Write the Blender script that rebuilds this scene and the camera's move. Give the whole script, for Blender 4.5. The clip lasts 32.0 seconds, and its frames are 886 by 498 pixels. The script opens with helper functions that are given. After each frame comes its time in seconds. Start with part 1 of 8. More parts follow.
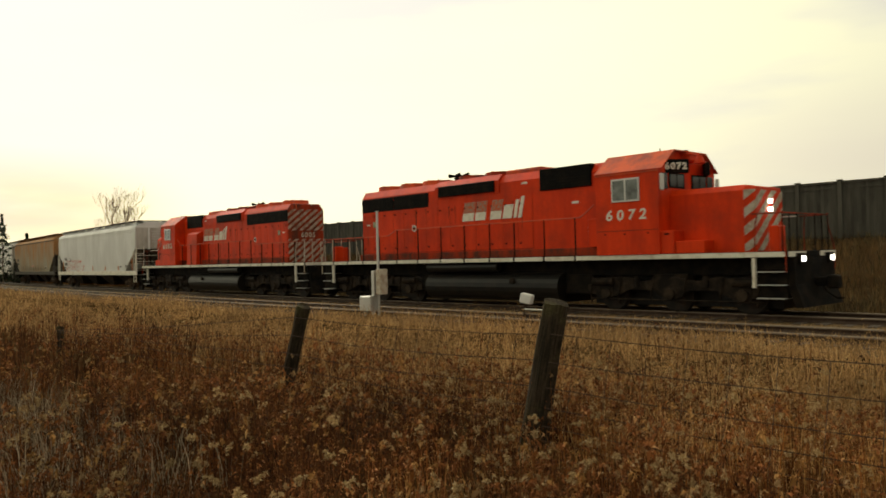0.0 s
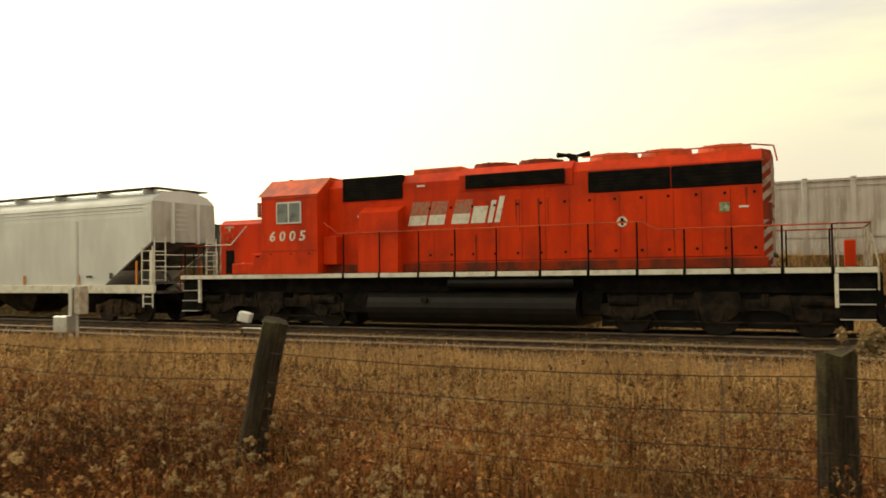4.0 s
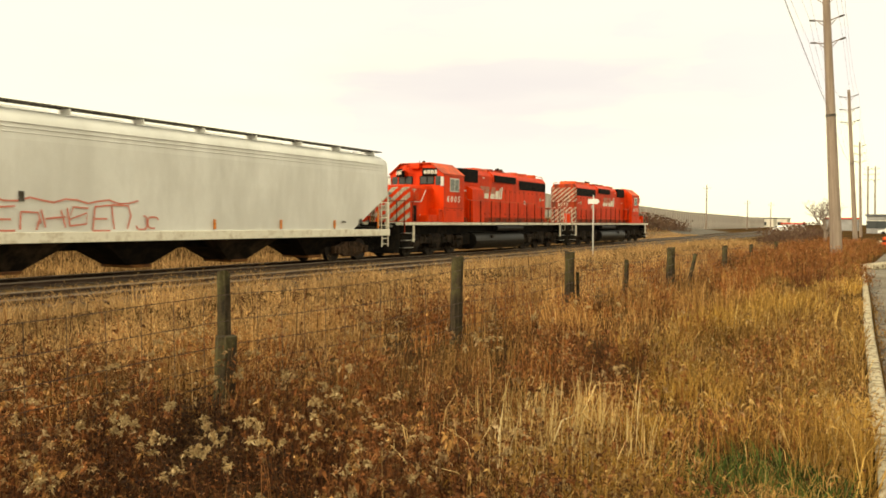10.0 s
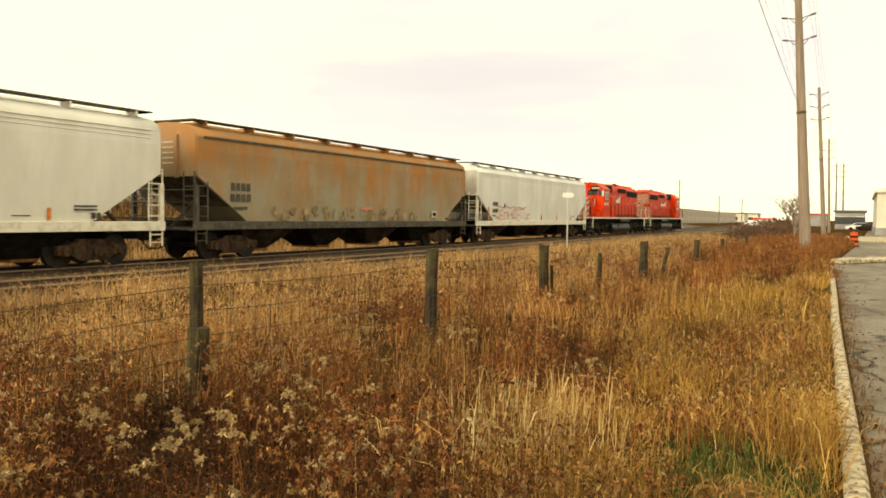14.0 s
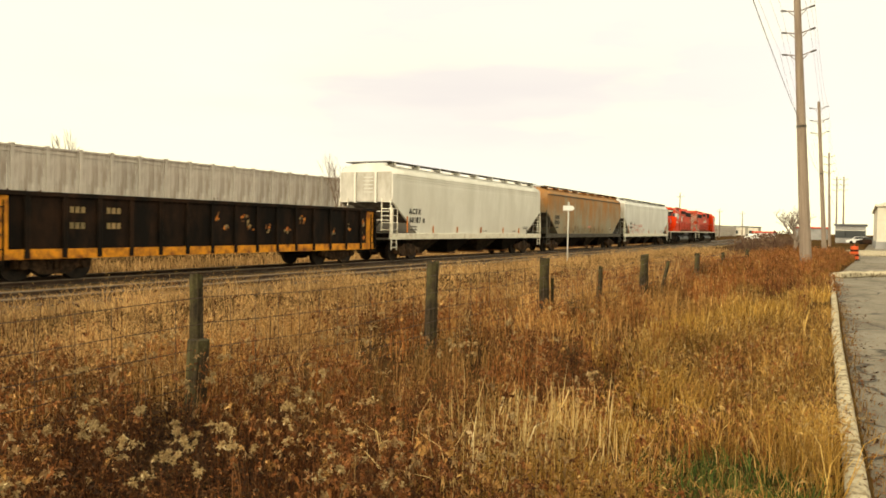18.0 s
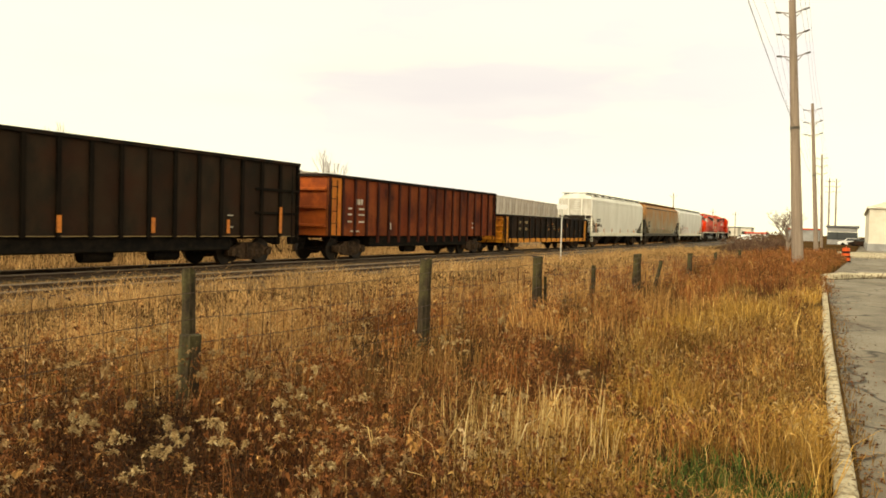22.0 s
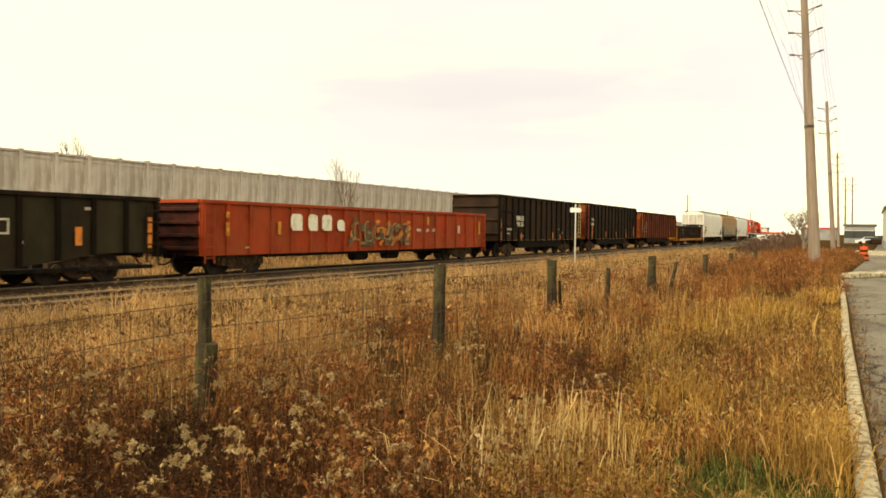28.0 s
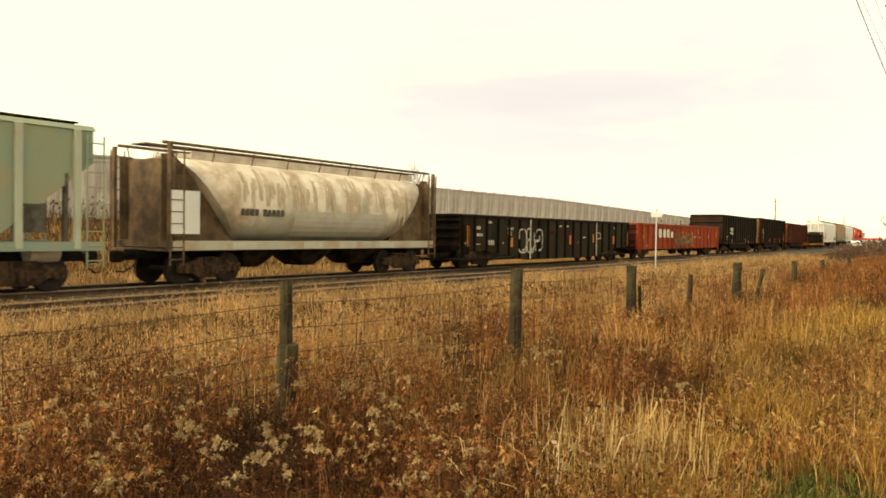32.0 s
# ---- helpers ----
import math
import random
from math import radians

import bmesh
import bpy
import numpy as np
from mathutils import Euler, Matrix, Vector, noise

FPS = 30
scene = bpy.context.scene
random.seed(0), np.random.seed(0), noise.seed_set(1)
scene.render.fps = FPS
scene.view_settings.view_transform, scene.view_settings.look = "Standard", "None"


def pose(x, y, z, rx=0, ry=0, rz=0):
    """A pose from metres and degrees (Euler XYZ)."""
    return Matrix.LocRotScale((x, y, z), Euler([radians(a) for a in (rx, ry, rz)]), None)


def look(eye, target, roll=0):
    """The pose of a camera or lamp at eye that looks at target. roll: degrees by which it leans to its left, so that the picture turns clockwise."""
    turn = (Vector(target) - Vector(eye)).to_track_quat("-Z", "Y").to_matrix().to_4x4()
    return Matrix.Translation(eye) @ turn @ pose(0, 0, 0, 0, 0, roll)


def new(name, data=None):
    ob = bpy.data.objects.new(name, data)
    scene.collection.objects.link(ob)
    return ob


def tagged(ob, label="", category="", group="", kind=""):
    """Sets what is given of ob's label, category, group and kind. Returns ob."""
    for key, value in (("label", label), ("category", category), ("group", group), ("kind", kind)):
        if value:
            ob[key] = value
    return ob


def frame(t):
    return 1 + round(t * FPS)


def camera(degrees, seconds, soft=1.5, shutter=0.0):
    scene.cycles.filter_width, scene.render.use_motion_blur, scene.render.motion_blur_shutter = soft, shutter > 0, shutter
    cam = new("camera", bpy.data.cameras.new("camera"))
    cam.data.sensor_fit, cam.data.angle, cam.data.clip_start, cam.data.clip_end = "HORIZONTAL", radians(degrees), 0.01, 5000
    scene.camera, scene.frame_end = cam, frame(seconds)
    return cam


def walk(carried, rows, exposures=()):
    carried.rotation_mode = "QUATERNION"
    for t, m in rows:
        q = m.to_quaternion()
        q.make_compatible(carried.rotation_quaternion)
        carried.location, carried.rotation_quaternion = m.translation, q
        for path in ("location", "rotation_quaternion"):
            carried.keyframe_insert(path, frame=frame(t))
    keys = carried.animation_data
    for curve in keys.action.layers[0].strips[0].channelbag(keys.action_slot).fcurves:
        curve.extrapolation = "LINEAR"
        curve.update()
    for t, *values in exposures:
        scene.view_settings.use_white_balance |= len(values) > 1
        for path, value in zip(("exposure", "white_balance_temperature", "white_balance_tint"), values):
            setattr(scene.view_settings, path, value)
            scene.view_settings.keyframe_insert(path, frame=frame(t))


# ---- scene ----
# World: x along the railway in the train's direction, y away from the camera, z = 0 at the top of the rails.
EYE = (0.0, 0.0, 1.66)
cam = camera(60.2, 32.0, soft=1.7, shutter=0.2)
# seconds, yaw, pitch, roll of the panning camera, which stands on one spot
TURN = [
    (0, 45.96, 0.65, 1.44), (0.5, 45.40, 0.61, 1.51), (1, 45.18, 0.69, 1.67), (1.5, 45.07, 0.82, 1.61), (2, 44.87, 0.48, 1.78),
    (2.5, 42.61, 0.46, 1.48), (4.5, 15.66, 1.74, 0.85), (5, 4.07, 1.61, 0.79), (5.5, -7.91, 1.24, 0.61), (6, -18.73, 0.96, 0.69),
    (6.5, -29.01, 0.91, -0.05), (7, -36.66, 1.44, 0.26), (7.5, -44.28, 0.51, 0.08), (8, -49.67, -0.30, 0.40), (8.5, -53.69, -0.84, 0.29),
    (9, -56.13, -1.51, 0.01), (9.5, -58.09, -1.93, -0.32), (10, -59.41, -2.09, -0.43), (10.5, -59.73, -2.35, -0.38), (11, -59.80, -2.65, -0.51),
    (11.5, -60.22, -2.76, -0.39), (12, -60.49, -2.70, -0.48), (12.5, -60.68, -2.63, -0.63), (13, -61.17, -2.62, -0.68), (13.5, -61.26, -2.61, -0.81),
    (15.5, -61.47, -2.68, -1.28), (16, -61.77, -2.59, -1.36), (16.5, -61.84, -2.58, -1.45), (17, -62.06, -2.21, -1.39), (17.5, -61.43, -1.80, -1.17),
    (18, -61.23, -1.69, -1.06), (18.5, -61.68, -1.67, -1.15), (19, -61.88, -1.73, -1.29), (19.5, -61.88, -1.70, -1.35), (20, -61.78, -1.65, -1.23),
    (20.5, -61.34, -1.72, -1.33), (21, -61.40, -1.83, -1.50), (21.5, -61.54, -1.88, -1.58), (22, -61.70, -1.87, -1.67), (22.5, -61.71, -1.86, -1.54),
    (23, -61.59, -1.77, -1.50), (23.5, -61.60, -1.73, -1.35), (24, -61.57, -1.71, -1.35), (24.5, -61.60, -1.78, -1.25), (26.5, -61.65, -1.64, -0.84),
    (27, -61.16, -1.57, -0.76), (27.5, -60.90, -1.52, -0.77), (28, -60.70, -1.49, -0.70), (28.5, -60.52, -1.47, -0.72), (29, -60.22, -1.39, -0.92),
    (29.5, -59.77, -1.34, -0.73), (30, -59.37, -1.31, -0.82), (30.5, -58.16, -1.30, -0.84), (31, -56.36, -1.32, -0.83), (31.5, -55.76, -1.27, -0.80),
    (32, -54.94, -1.24, -0.90),
]
walk(cam, [(t, pose(*EYE, 90 + p, r, y)) for t, y, p, r in TURN],
     exposures=((0, -0.85, 6750, 10), (2.5, -0.65, 6900, 10), (4.5, -0.22, 7300, 10), (5.0, -0.13, 7400, 10), (5.5, 0.1, 7500, 10), (6.0, 0.17, 7500, 10), (7.0, 0.14, 7250, 10), (9.0, 0.22, 7450, 10), (32, 0.22, 7450, 10)))

# the train: seconds and the x of the platform end beyond the second engine's nose
RUN = [
    (0, -48.27), (0.5, -44.56), (1, -40.88), (1.5, -37.20), (2, -33.50), (2.5, -29.76), (4.5, -14.49), (5, -10.75),
    (5.5, -7.01), (6, -3.25), (6.5, 0.66), (7, 4.68), (7.5, 8.66), (8, 12.64), (8.5, 16.63), (9, 20.57),
    (9.5, 24.45), (10, 28.30), (10.5, 32.14), (11, 36.00), (11.5, 39.89), (12, 43.80), (12.5, 47.73), (13, 51.67),
    (13.5, 55.58), (15.5, 71.15), (16, 75.08), (16.5, 79.05), (17, 83.08), (17.5, 87.15), (18, 91.24), (18.5, 95.31),
    (19, 99.36), (19.5, 103.43), (20, 107.46), (20.5, 111.46), (21, 115.46), (21.5, 119.46), (22, 123.44), (22.5, 127.40),
    (23, 131.38), (23.5, 135.36), (24, 139.37), (24.5, 143.40), (26.5, 159.60), (27, 163.66), (27.5, 167.75), (28, 171.83),
    (28.5, 175.90), (29, 180.01), (29.5, 184.14), (30, 188.22), (30.5, 192.26), (31, 196.27), (31.5, 200.29), (32, 204.28),
]
LINE_Y = 20.14                                  # centre line of the far track at x = 0
NEAR_Y = -4.05                                  # near track, from the far one


def bend(x):
    """How far the railway has swung away from its straight line at x."""
    return (0.00014 if x > 0 else 0.00064) * x * x


def on_line(x, off=0.0, z=0.0):
    """The pose of something that sits on the far track (or beside it, by off) at x."""
    slope = 2 * (0.00014 if x > 0 else 0.00064) * x
    return pose(x - off * slope, LINE_Y + bend(x) + off, z, 0, 0, math.degrees(math.atan(slope)))

# ---- light ----
SUN_DIR = (-0.78, 0.22, 0.5)                   # towards the sun, behind thin cloud
world = bpy.data.worlds.new("sky")
scene.world = world
world.use_nodes = True
wn, wl = world.node_tree.nodes, world.node_tree.links
wn.clear()
w_out = wn.new("ShaderNodeOutputWorld")
w_bg = wn.new("ShaderNodeBackground")
w_sky = wn.new("ShaderNodeTexSky")
w_sky.sky_type, w_sky.sun_disc = "NISHITA", False
w_sky.sun_elevation = math.asin(0.5 / math.sqrt(0.78 ** 2 + 0.22 ** 2 + 0.5 ** 2))
w_sky.sun_rotation = math.atan2(-0.78, 0.22)
w_scale = wn.new("ShaderNodeVectorMath")
w_scale.operation = "SCALE"
w_scale.inputs["Scale"].default_value = 0.11
wl.new(w_sky.outputs[0], w_scale.inputs[0])
w_tc = wn.new("ShaderNodeTexCoord")
w_map = wn.new("ShaderNodeMapping")
w_map.inputs["Scale"].default_value = (1.0, 1.0, 5.0)
w_noise = wn.new("ShaderNodeTexNoise")
w_noise.inputs["Scale"].default_value = 1.6
w_noise.inputs["Detail"].default_value = 5
w_noise.inputs["Roughness"].default_value = 0.5
w_ramp = wn.new("ShaderNodeValToRGB")
w_ramp.color_ramp.elements[0].position, w_ramp.color_ramp.elements[0].color = 0.38, (0.925, 0.91, 0.88, 1)
w_ramp.color_ramp.elements[1].position, w_ramp.color_ramp.elements[1].color = 0.56, (1.27, 1.245, 0.905, 1)
w_mix = wn.new("ShaderNodeMix")
w_mix.data_type = "RGBA"
w_mix.inputs["Factor"].default_value = 0.9
wl.new(w_tc.outputs["Generated"], w_map.inputs[0])
wl.new(w_map.outputs[0], w_noise.inputs["Vector"])
wl.new(w_noise.outputs[0], w_ramp.inputs[0])
wl.new(w_scale.outputs[0], w_mix.inputs["A"])
wl.new(w_ramp.outputs[0], w_mix.inputs["B"])
# thin cloud is brightest round the hidden sun
w_dot = wn.new("ShaderNodeVectorMath")
w_dot.operation = "DOT_PRODUCT"
w_dot.inputs[1].default_value = Vector(SUN_DIR).normalized()
wl.new(w_tc.outputs["Generated"], w_dot.inputs[0])
w_glow = wn.new("ShaderNodeMapRange")
w_glow.interpolation_type = "SMOOTHSTEP"
w_glow.inputs["From Min"].default_value, w_glow.inputs["From Max"].default_value = 0.15, 1.0
w_glow.inputs["To Min"].default_value, w_glow.inputs["To Max"].default_value = 1.0, 2.0
wl.new(w_dot.outputs["Value"], w_glow.inputs["Value"])
w_warm = wn.new("ShaderNodeMapRange")
w_warm.interpolation_type = "SMOOTHSTEP"
w_warm.inputs["From Min"].default_value, w_warm.inputs["From Max"].default_value = -0.15, 0.9
wl.new(w_dot.outputs["Value"], w_warm.inputs["Value"])
w_tone = wn.new("ShaderNodeMix")
w_tone.data_type, w_tone.blend_type = "RGBA", "MULTIPLY"
w_tone.inputs["B"].default_value = (1.0, 0.985, 0.905, 1)
wl.new(w_warm.outputs[0], w_tone.inputs["Factor"])
wl.new(w_mix.outputs["Result"], w_tone.inputs["A"])


def cloud_bank(colour, towards, spread, low, high, tint, rough):
    """A long soft bank of thicker cloud: darker where it lies, ragged by noise; towards: its bearing, low and high: its heights."""
    def span(value, a, b):
        r = wn.new("ShaderNodeMapRange")
        r.interpolation_type = "SMOOTHSTEP"
        r.inputs["From Min"].default_value, r.inputs["From Max"].default_value = a, b
        wl.new(value, r.inputs["Value"])
        return r.outputs[0]

    def times(a, b):
        x = wn.new("ShaderNodeMath")
        x.operation = "MULTIPLY"
        wl.new(a, x.inputs[0])
        wl.new(b, x.inputs[1])
        return x.outputs[0]
    az = radians(towards)
    dot = wn.new("ShaderNodeVectorMath")
    dot.operation = "DOT_PRODUCT"
    dot.inputs[1].default_value = (-math.sin(az), math.cos(az), 0)
    wl.new(w_tc.outputs["Generated"], dot.inputs[0])
    sep = wn.new("ShaderNodeSeparateXYZ")
    wl.new(w_tc.outputs["Generated"], sep.inputs[0])
    wisp = wn.new("ShaderNodeTexNoise")
    wisp.inputs["Scale"].default_value, wisp.inputs["Detail"].default_value = rough, 6
    wl.new(w_map.outputs[0], wisp.inputs["Vector"])
    lift = wn.new("ShaderNodeMath")
    lift.operation = "MULTIPLY_ADD"
    lift.inputs[1].default_value, lift.inputs[2].default_value = 0.12, -0.06
    wl.new(wisp.outputs[0], lift.inputs[0])
    up = wn.new("ShaderNodeMath")
    wl.new(sep.outputs["Z"], up.inputs[0])
    wl.new(lift.outputs[0], up.inputs[1])
    mask = times(times(span(up.outputs[0], low, (low + high) / 2), span(up.outputs[0], high, (low + high) / 2)), span(dot.outputs["Value"], math.cos(radians(spread)), math.cos(radians(spread * 0.3))))
    mask = times(mask, span(wisp.outputs[0], 0.25, 0.6))
    mix = wn.new("ShaderNodeMix")
    mix.data_type, mix.blend_type = "RGBA", "MULTIPLY"
    mix.inputs["B"].default_value = (*tint, 1)
    wl.new(mask, mix.inputs["Factor"])
    wl.new(colour, mix.inputs["A"])
    return mix.outputs["Result"]


w_col = cloud_bank(w_tone.outputs["Result"], -57, 34, 0.06, 0.28, (0.88, 0.87, 0.925), 2.0)
w_col = cloud_bank(w_col, 10, 24, 0.0, 0.24, (0.86, 0.82, 0.92), 1.7)
w_col = cloud_bank(w_col, 82, 20, 0.01, 0.15, (0.76, 0.66, 0.6), 1.8)
wl.new(w_col, w_bg.inputs[0])
wl.new(w_glow.outputs[0], w_bg.inputs[1])
wl.new(w_bg.outputs[0], w_out.inputs[0])

sun = new("sun", bpy.data.lights.new("sun", "SUN"))
sun.data.energy, sun.data.angle, sun.data.color = 1.9, radians(25), (1.0, 0.93, 0.82)
sun.matrix_world = look((0, 0, 30), (-SUN_DIR[0], -SUN_DIR[1], 30 - SUN_DIR[2]))


# ---- materials ----
def material(name, colour, rough=0.7, metal=0.0, second=None, amount=0.5, scale=1.5, stretch=(1, 1, 1), grain=0.15,
             grain_scale=40.0, bump=0.02, third=None, third_amount=0.0, third_scale=0.4, sharp=0.12, vary=0.0, coord="Object", spec=0.25, rise=0.0):
    """A surface with a large wear pattern (second over colour), an even larger stain (third), fine grain and relief.
    vary: how much each object or loose piece differs in brightness."""
    m = bpy.data.materials.new(name)
    m.use_nodes = True
    n, l = m.node_tree.nodes, m.node_tree.links
    b = n["Principled BSDF"]
    b.inputs["Roughness"].default_value, b.inputs["Metallic"].default_value = rough, metal
    b.inputs["Specular IOR Level"].default_value = spec
    tc = n.new("ShaderNodeTexCoord")
    mp = n.new("ShaderNodeMapping")
    mp.inputs["Scale"].default_value = stretch
    l.new(tc.outputs[coord], mp.inputs[0])

    def noise_fac(sc, lo, hi, det=6, vec=mp.outputs[0], lift=0.0):
        t = n.new("ShaderNodeTexNoise")
        t.inputs["Scale"].default_value, t.inputs["Detail"].default_value = sc, det
        t.inputs["Roughness"].default_value = 0.62
        l.new(vec, t.inputs["Vector"])
        r = n.new("ShaderNodeMapRange")
        r.inputs["From Min"].default_value, r.inputs["From Max"].default_value = lo, hi
        if lift:
            sep, mad = n.new("ShaderNodeSeparateXYZ"), n.new("ShaderNodeMath")
            mad.operation = "MULTIPLY_ADD"
            mad.inputs[1].default_value = lift
            l.new(tc.outputs[coord], sep.inputs[0])
            l.new(sep.outputs["Z"], mad.inputs[0])
            l.new(t.outputs[0], mad.inputs[2])
            l.new(mad.outputs[0], r.inputs["Value"])
        else:
            l.new(t.outputs[0], r.inputs["Value"])
        return r.outputs[0], t.outputs[0]

    def blend(fac, a, c, mode="MIX"):
        x = n.new("ShaderNodeMix")
        x.data_type, x.blend_type = "RGBA", mode
        if fac is None:
            x.inputs["Factor"].default_value = 1.0
        else:
            l.new(fac, x.inputs["Factor"])
        for v, s in ((a, x.inputs["A"]), (c, x.inputs["B"])):
            if isinstance(v, tuple):
                s.default_value = (*v, 1)
            else:
                l.new(v, s)
        return x.outputs["Result"]

    col = colour
    if second:
        mid = 0.5 + (0.5 - amount) * 0.45
        f, _ = noise_fac(scale, mid - sharp, mid + sharp, lift=rise)
        col = blend(f, colour, second)
    if third:
        mid = 0.5 + (0.5 - third_amount) * 0.45
        f, _ = noise_fac(third_scale, mid - 0.15, mid + 0.15, 4, tc.outputs[coord])
        col = blend(f, col, third)
    f, raw = noise_fac(grain_scale, 0.25, 0.75, 4, tc.outputs[coord])
    g = n.new("ShaderNodeMapRange")
    g.inputs["To Min"].default_value, g.inputs["To Max"].default_value = 1 - grain, 1 + grain
    l.new(f, g.inputs["Value"])
    comb = n.new("ShaderNodeCombineColor")
    for k in range(3):
        l.new(g.outputs[0], comb.inputs[k])
    col = blend(None, col, comb.outputs[0], "MULTIPLY")
    if vary:
        oi = n.new("ShaderNodeObjectInfo")
        ge = n.new("ShaderNodeNewGeometry")
        ad = n.new("ShaderNodeMath")
        ad.operation = "ADD"
        l.new(oi.outputs["Random"], ad.inputs[0])
        l.new(ge.outputs["Random Per Island"], ad.inputs[1])
        vr = n.new("ShaderNodeMapRange")
        vr.inputs["From Max"].default_value = 2.0
        vr.inputs["To Min"].default_value, vr.inputs["To Max"].default_value = 1 - vary, 1 + vary
        l.new(ad.outputs[0], vr.inputs["Value"])
        vc = n.new("ShaderNodeCombineColor")
        for k in range(3):
            l.new(vr.outputs[0], vc.inputs[k])
        col = blend(None, col, vc.outputs[0], "MULTIPLY")
    l.new(col, b.inputs["Base Color"])
    if bump:
        bp = n.new("ShaderNodeBump")
        bp.inputs["Strength"].default_value, bp.inputs["Distance"].default_value = 0.6, bump
        l.new(raw, bp.inputs["Height"])
        l.new(bp.outputs[0], b.inputs["Normal"])
    return m


def glow(name, colour, strength):
    m = bpy.data.materials.new(name)
    m.use_nodes = True
    b = m.node_tree.nodes["Principled BSDF"]
    b.inputs["Base Color"].default_value = (*colour, 1)
    b.inputs["Emission Color"].default_value = (*colour, 1)
    b.inputs["Emission Strength"].default_value = strength
    return m


def blades(name, low, high, tint, vary=0.35, through_it=0.3):
    """Plant matter: each stalk takes its own tone between low and high, some of them tint; light passes through a little."""
    m = bpy.data.materials.new(name)
    m.use_nodes = True
    n, l = m.node_tree.nodes, m.node_tree.links
    b = n["Principled BSDF"]
    b.inputs["Roughness"].default_value = 0.85
    b.inputs["Specular IOR Level"].default_value = 0.15
    ge = n.new("ShaderNodeNewGeometry")
    r = n.new("ShaderNodeValToRGB")
    r.color_ramp.elements[0].color, r.color_ramp.elements[1].color = (*low, 1), (*high, 1)
    e = r.color_ramp.elements.new(0.88)
    e.color = (*high, 1)
    r.color_ramp.elements[2].color = (*tint, 1)
    l.new(ge.outputs["Random Per Island"], r.inputs[0])
    t = n.new("ShaderNodeTexNoise")
    t.inputs["Scale"].default_value = 0.55
    t.inputs["Detail"].default_value = 4
    tc = n.new("ShaderNodeTexCoord")
    l.new(tc.outputs["Object"], t.inputs["Vector"])
    v = n.new("ShaderNodeMapRange")
    v.inputs["From Min"].default_value, v.inputs["From Max"].default_value = 0.35, 0.65
    v.inputs["To Min"].default_value, v.inputs["To Max"].default_value = 1 - vary, 1 + vary
    l.new(t.outputs[0], v.inputs["Value"])
    vm = n.new("ShaderNodeVectorMath")
    vm.operation = "SCALE"
    l.new(r.outputs[0], vm.inputs[0])
    l.new(v.outputs[0], vm.inputs["Scale"])
    l.new(vm.outputs[0], b.inputs["Base Color"])
    tr = n.new("ShaderNodeBsdfTranslucent")
    l.new(vm.outputs[0], tr.inputs[0])
    mx = n.new("ShaderNodeMixShader")
    mx.inputs[0].default_value = through_it
    l.new(b.outputs[0], mx.inputs[1])
    l.new(tr.outputs[0], mx.inputs[2])
    l.new(mx.outputs[0], n["Material Output"].inputs[0])
    return m


def lot_surface():
    """Old asphalt: grey-brown, with pale worn patches, dark damp stains and fine crooked cracks."""
    m = material("worn asphalt", (0.15, 0.122, 0.09), 0.85, second=(0.085, 0.068, 0.05), amount=0.42, scale=0.9, stretch=(0.35, 1, 1), grain=0.35, grain_scale=60, bump=0.01, spec=0.2,
                 third=(0.2, 0.175, 0.14), third_amount=0.45, third_scale=0.35, sharp=0.07)
    n, l = m.node_tree.nodes, m.node_tree.links
    b = n["Principled BSDF"]
    was = b.inputs["Base Color"].links[0].from_socket
    tc, warp, add = n.new("ShaderNodeTexCoord"), n.new("ShaderNodeTexNoise"), n.new("ShaderNodeVectorMath")
    warp.inputs["Scale"].default_value = 1.2
    l.new(tc.outputs["Object"], warp.inputs["Vector"])
    l.new(tc.outputs["Object"], add.inputs[0])
    l.new(warp.outputs["Color"], add.inputs[1])
    vor = n.new("ShaderNodeTexVoronoi")
    vor.feature = "DISTANCE_TO_EDGE"
    vor.inputs["Scale"].default_value = 0.35
    l.new(add.outputs[0], vor.inputs["Vector"])
    rng_ = n.new("ShaderNodeMapRange")
    rng_.inputs["From Max"].default_value = 0.02
    l.new(vor.outputs["Distance"], rng_.inputs["Value"])
    mix = n.new("ShaderNodeMix")
    mix.data_type = "RGBA"
    mix.inputs["A"].default_value = (0.03, 0.025, 0.02, 1)
    l.new(rng_.outputs[0], mix.inputs["Factor"])
    l.new(was, mix.inputs["B"])
    l.new(mix.outputs["Result"], b.inputs["Base Color"])
    return m


M = {}
M["red"] = material("engine red", (0.68, 0.044, 0.005), 0.5, spec=0.12, second=(0.52, 0.031, 0.005), amount=0.42, scale=2.2, stretch=(1, 1, 0.15), grain=0.08, bump=0.003, third=(0.34, 0.03, 0.01), third_amount=0.24, third_scale=0.9)
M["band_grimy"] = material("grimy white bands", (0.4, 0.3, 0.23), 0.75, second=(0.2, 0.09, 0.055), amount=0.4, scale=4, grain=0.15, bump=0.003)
M["red_dark_grimy"] = material("dark grimy engine red", (0.36, 0.035, 0.01), 0.65, spec=0.08, second=(0.1, 0.03, 0.018), amount=0.5, scale=2.2, stretch=(1, 1, 0.5), grain=0.15, bump=0.004)
M["faded_white"] = material("flaked white paint", (0.5, 0.1, 0.04), 0.6, second=(0.3, 0.2, 0.15), amount=0.5, scale=9, grain=0.12, bump=0.003, sharp=0.06)
M["plate_green"] = material("green plate", (0.1, 0.2, 0.08), 0.6, second=(0.5, 0.45, 0.35), amount=0.4, scale=9, grain=0.1, bump=0)
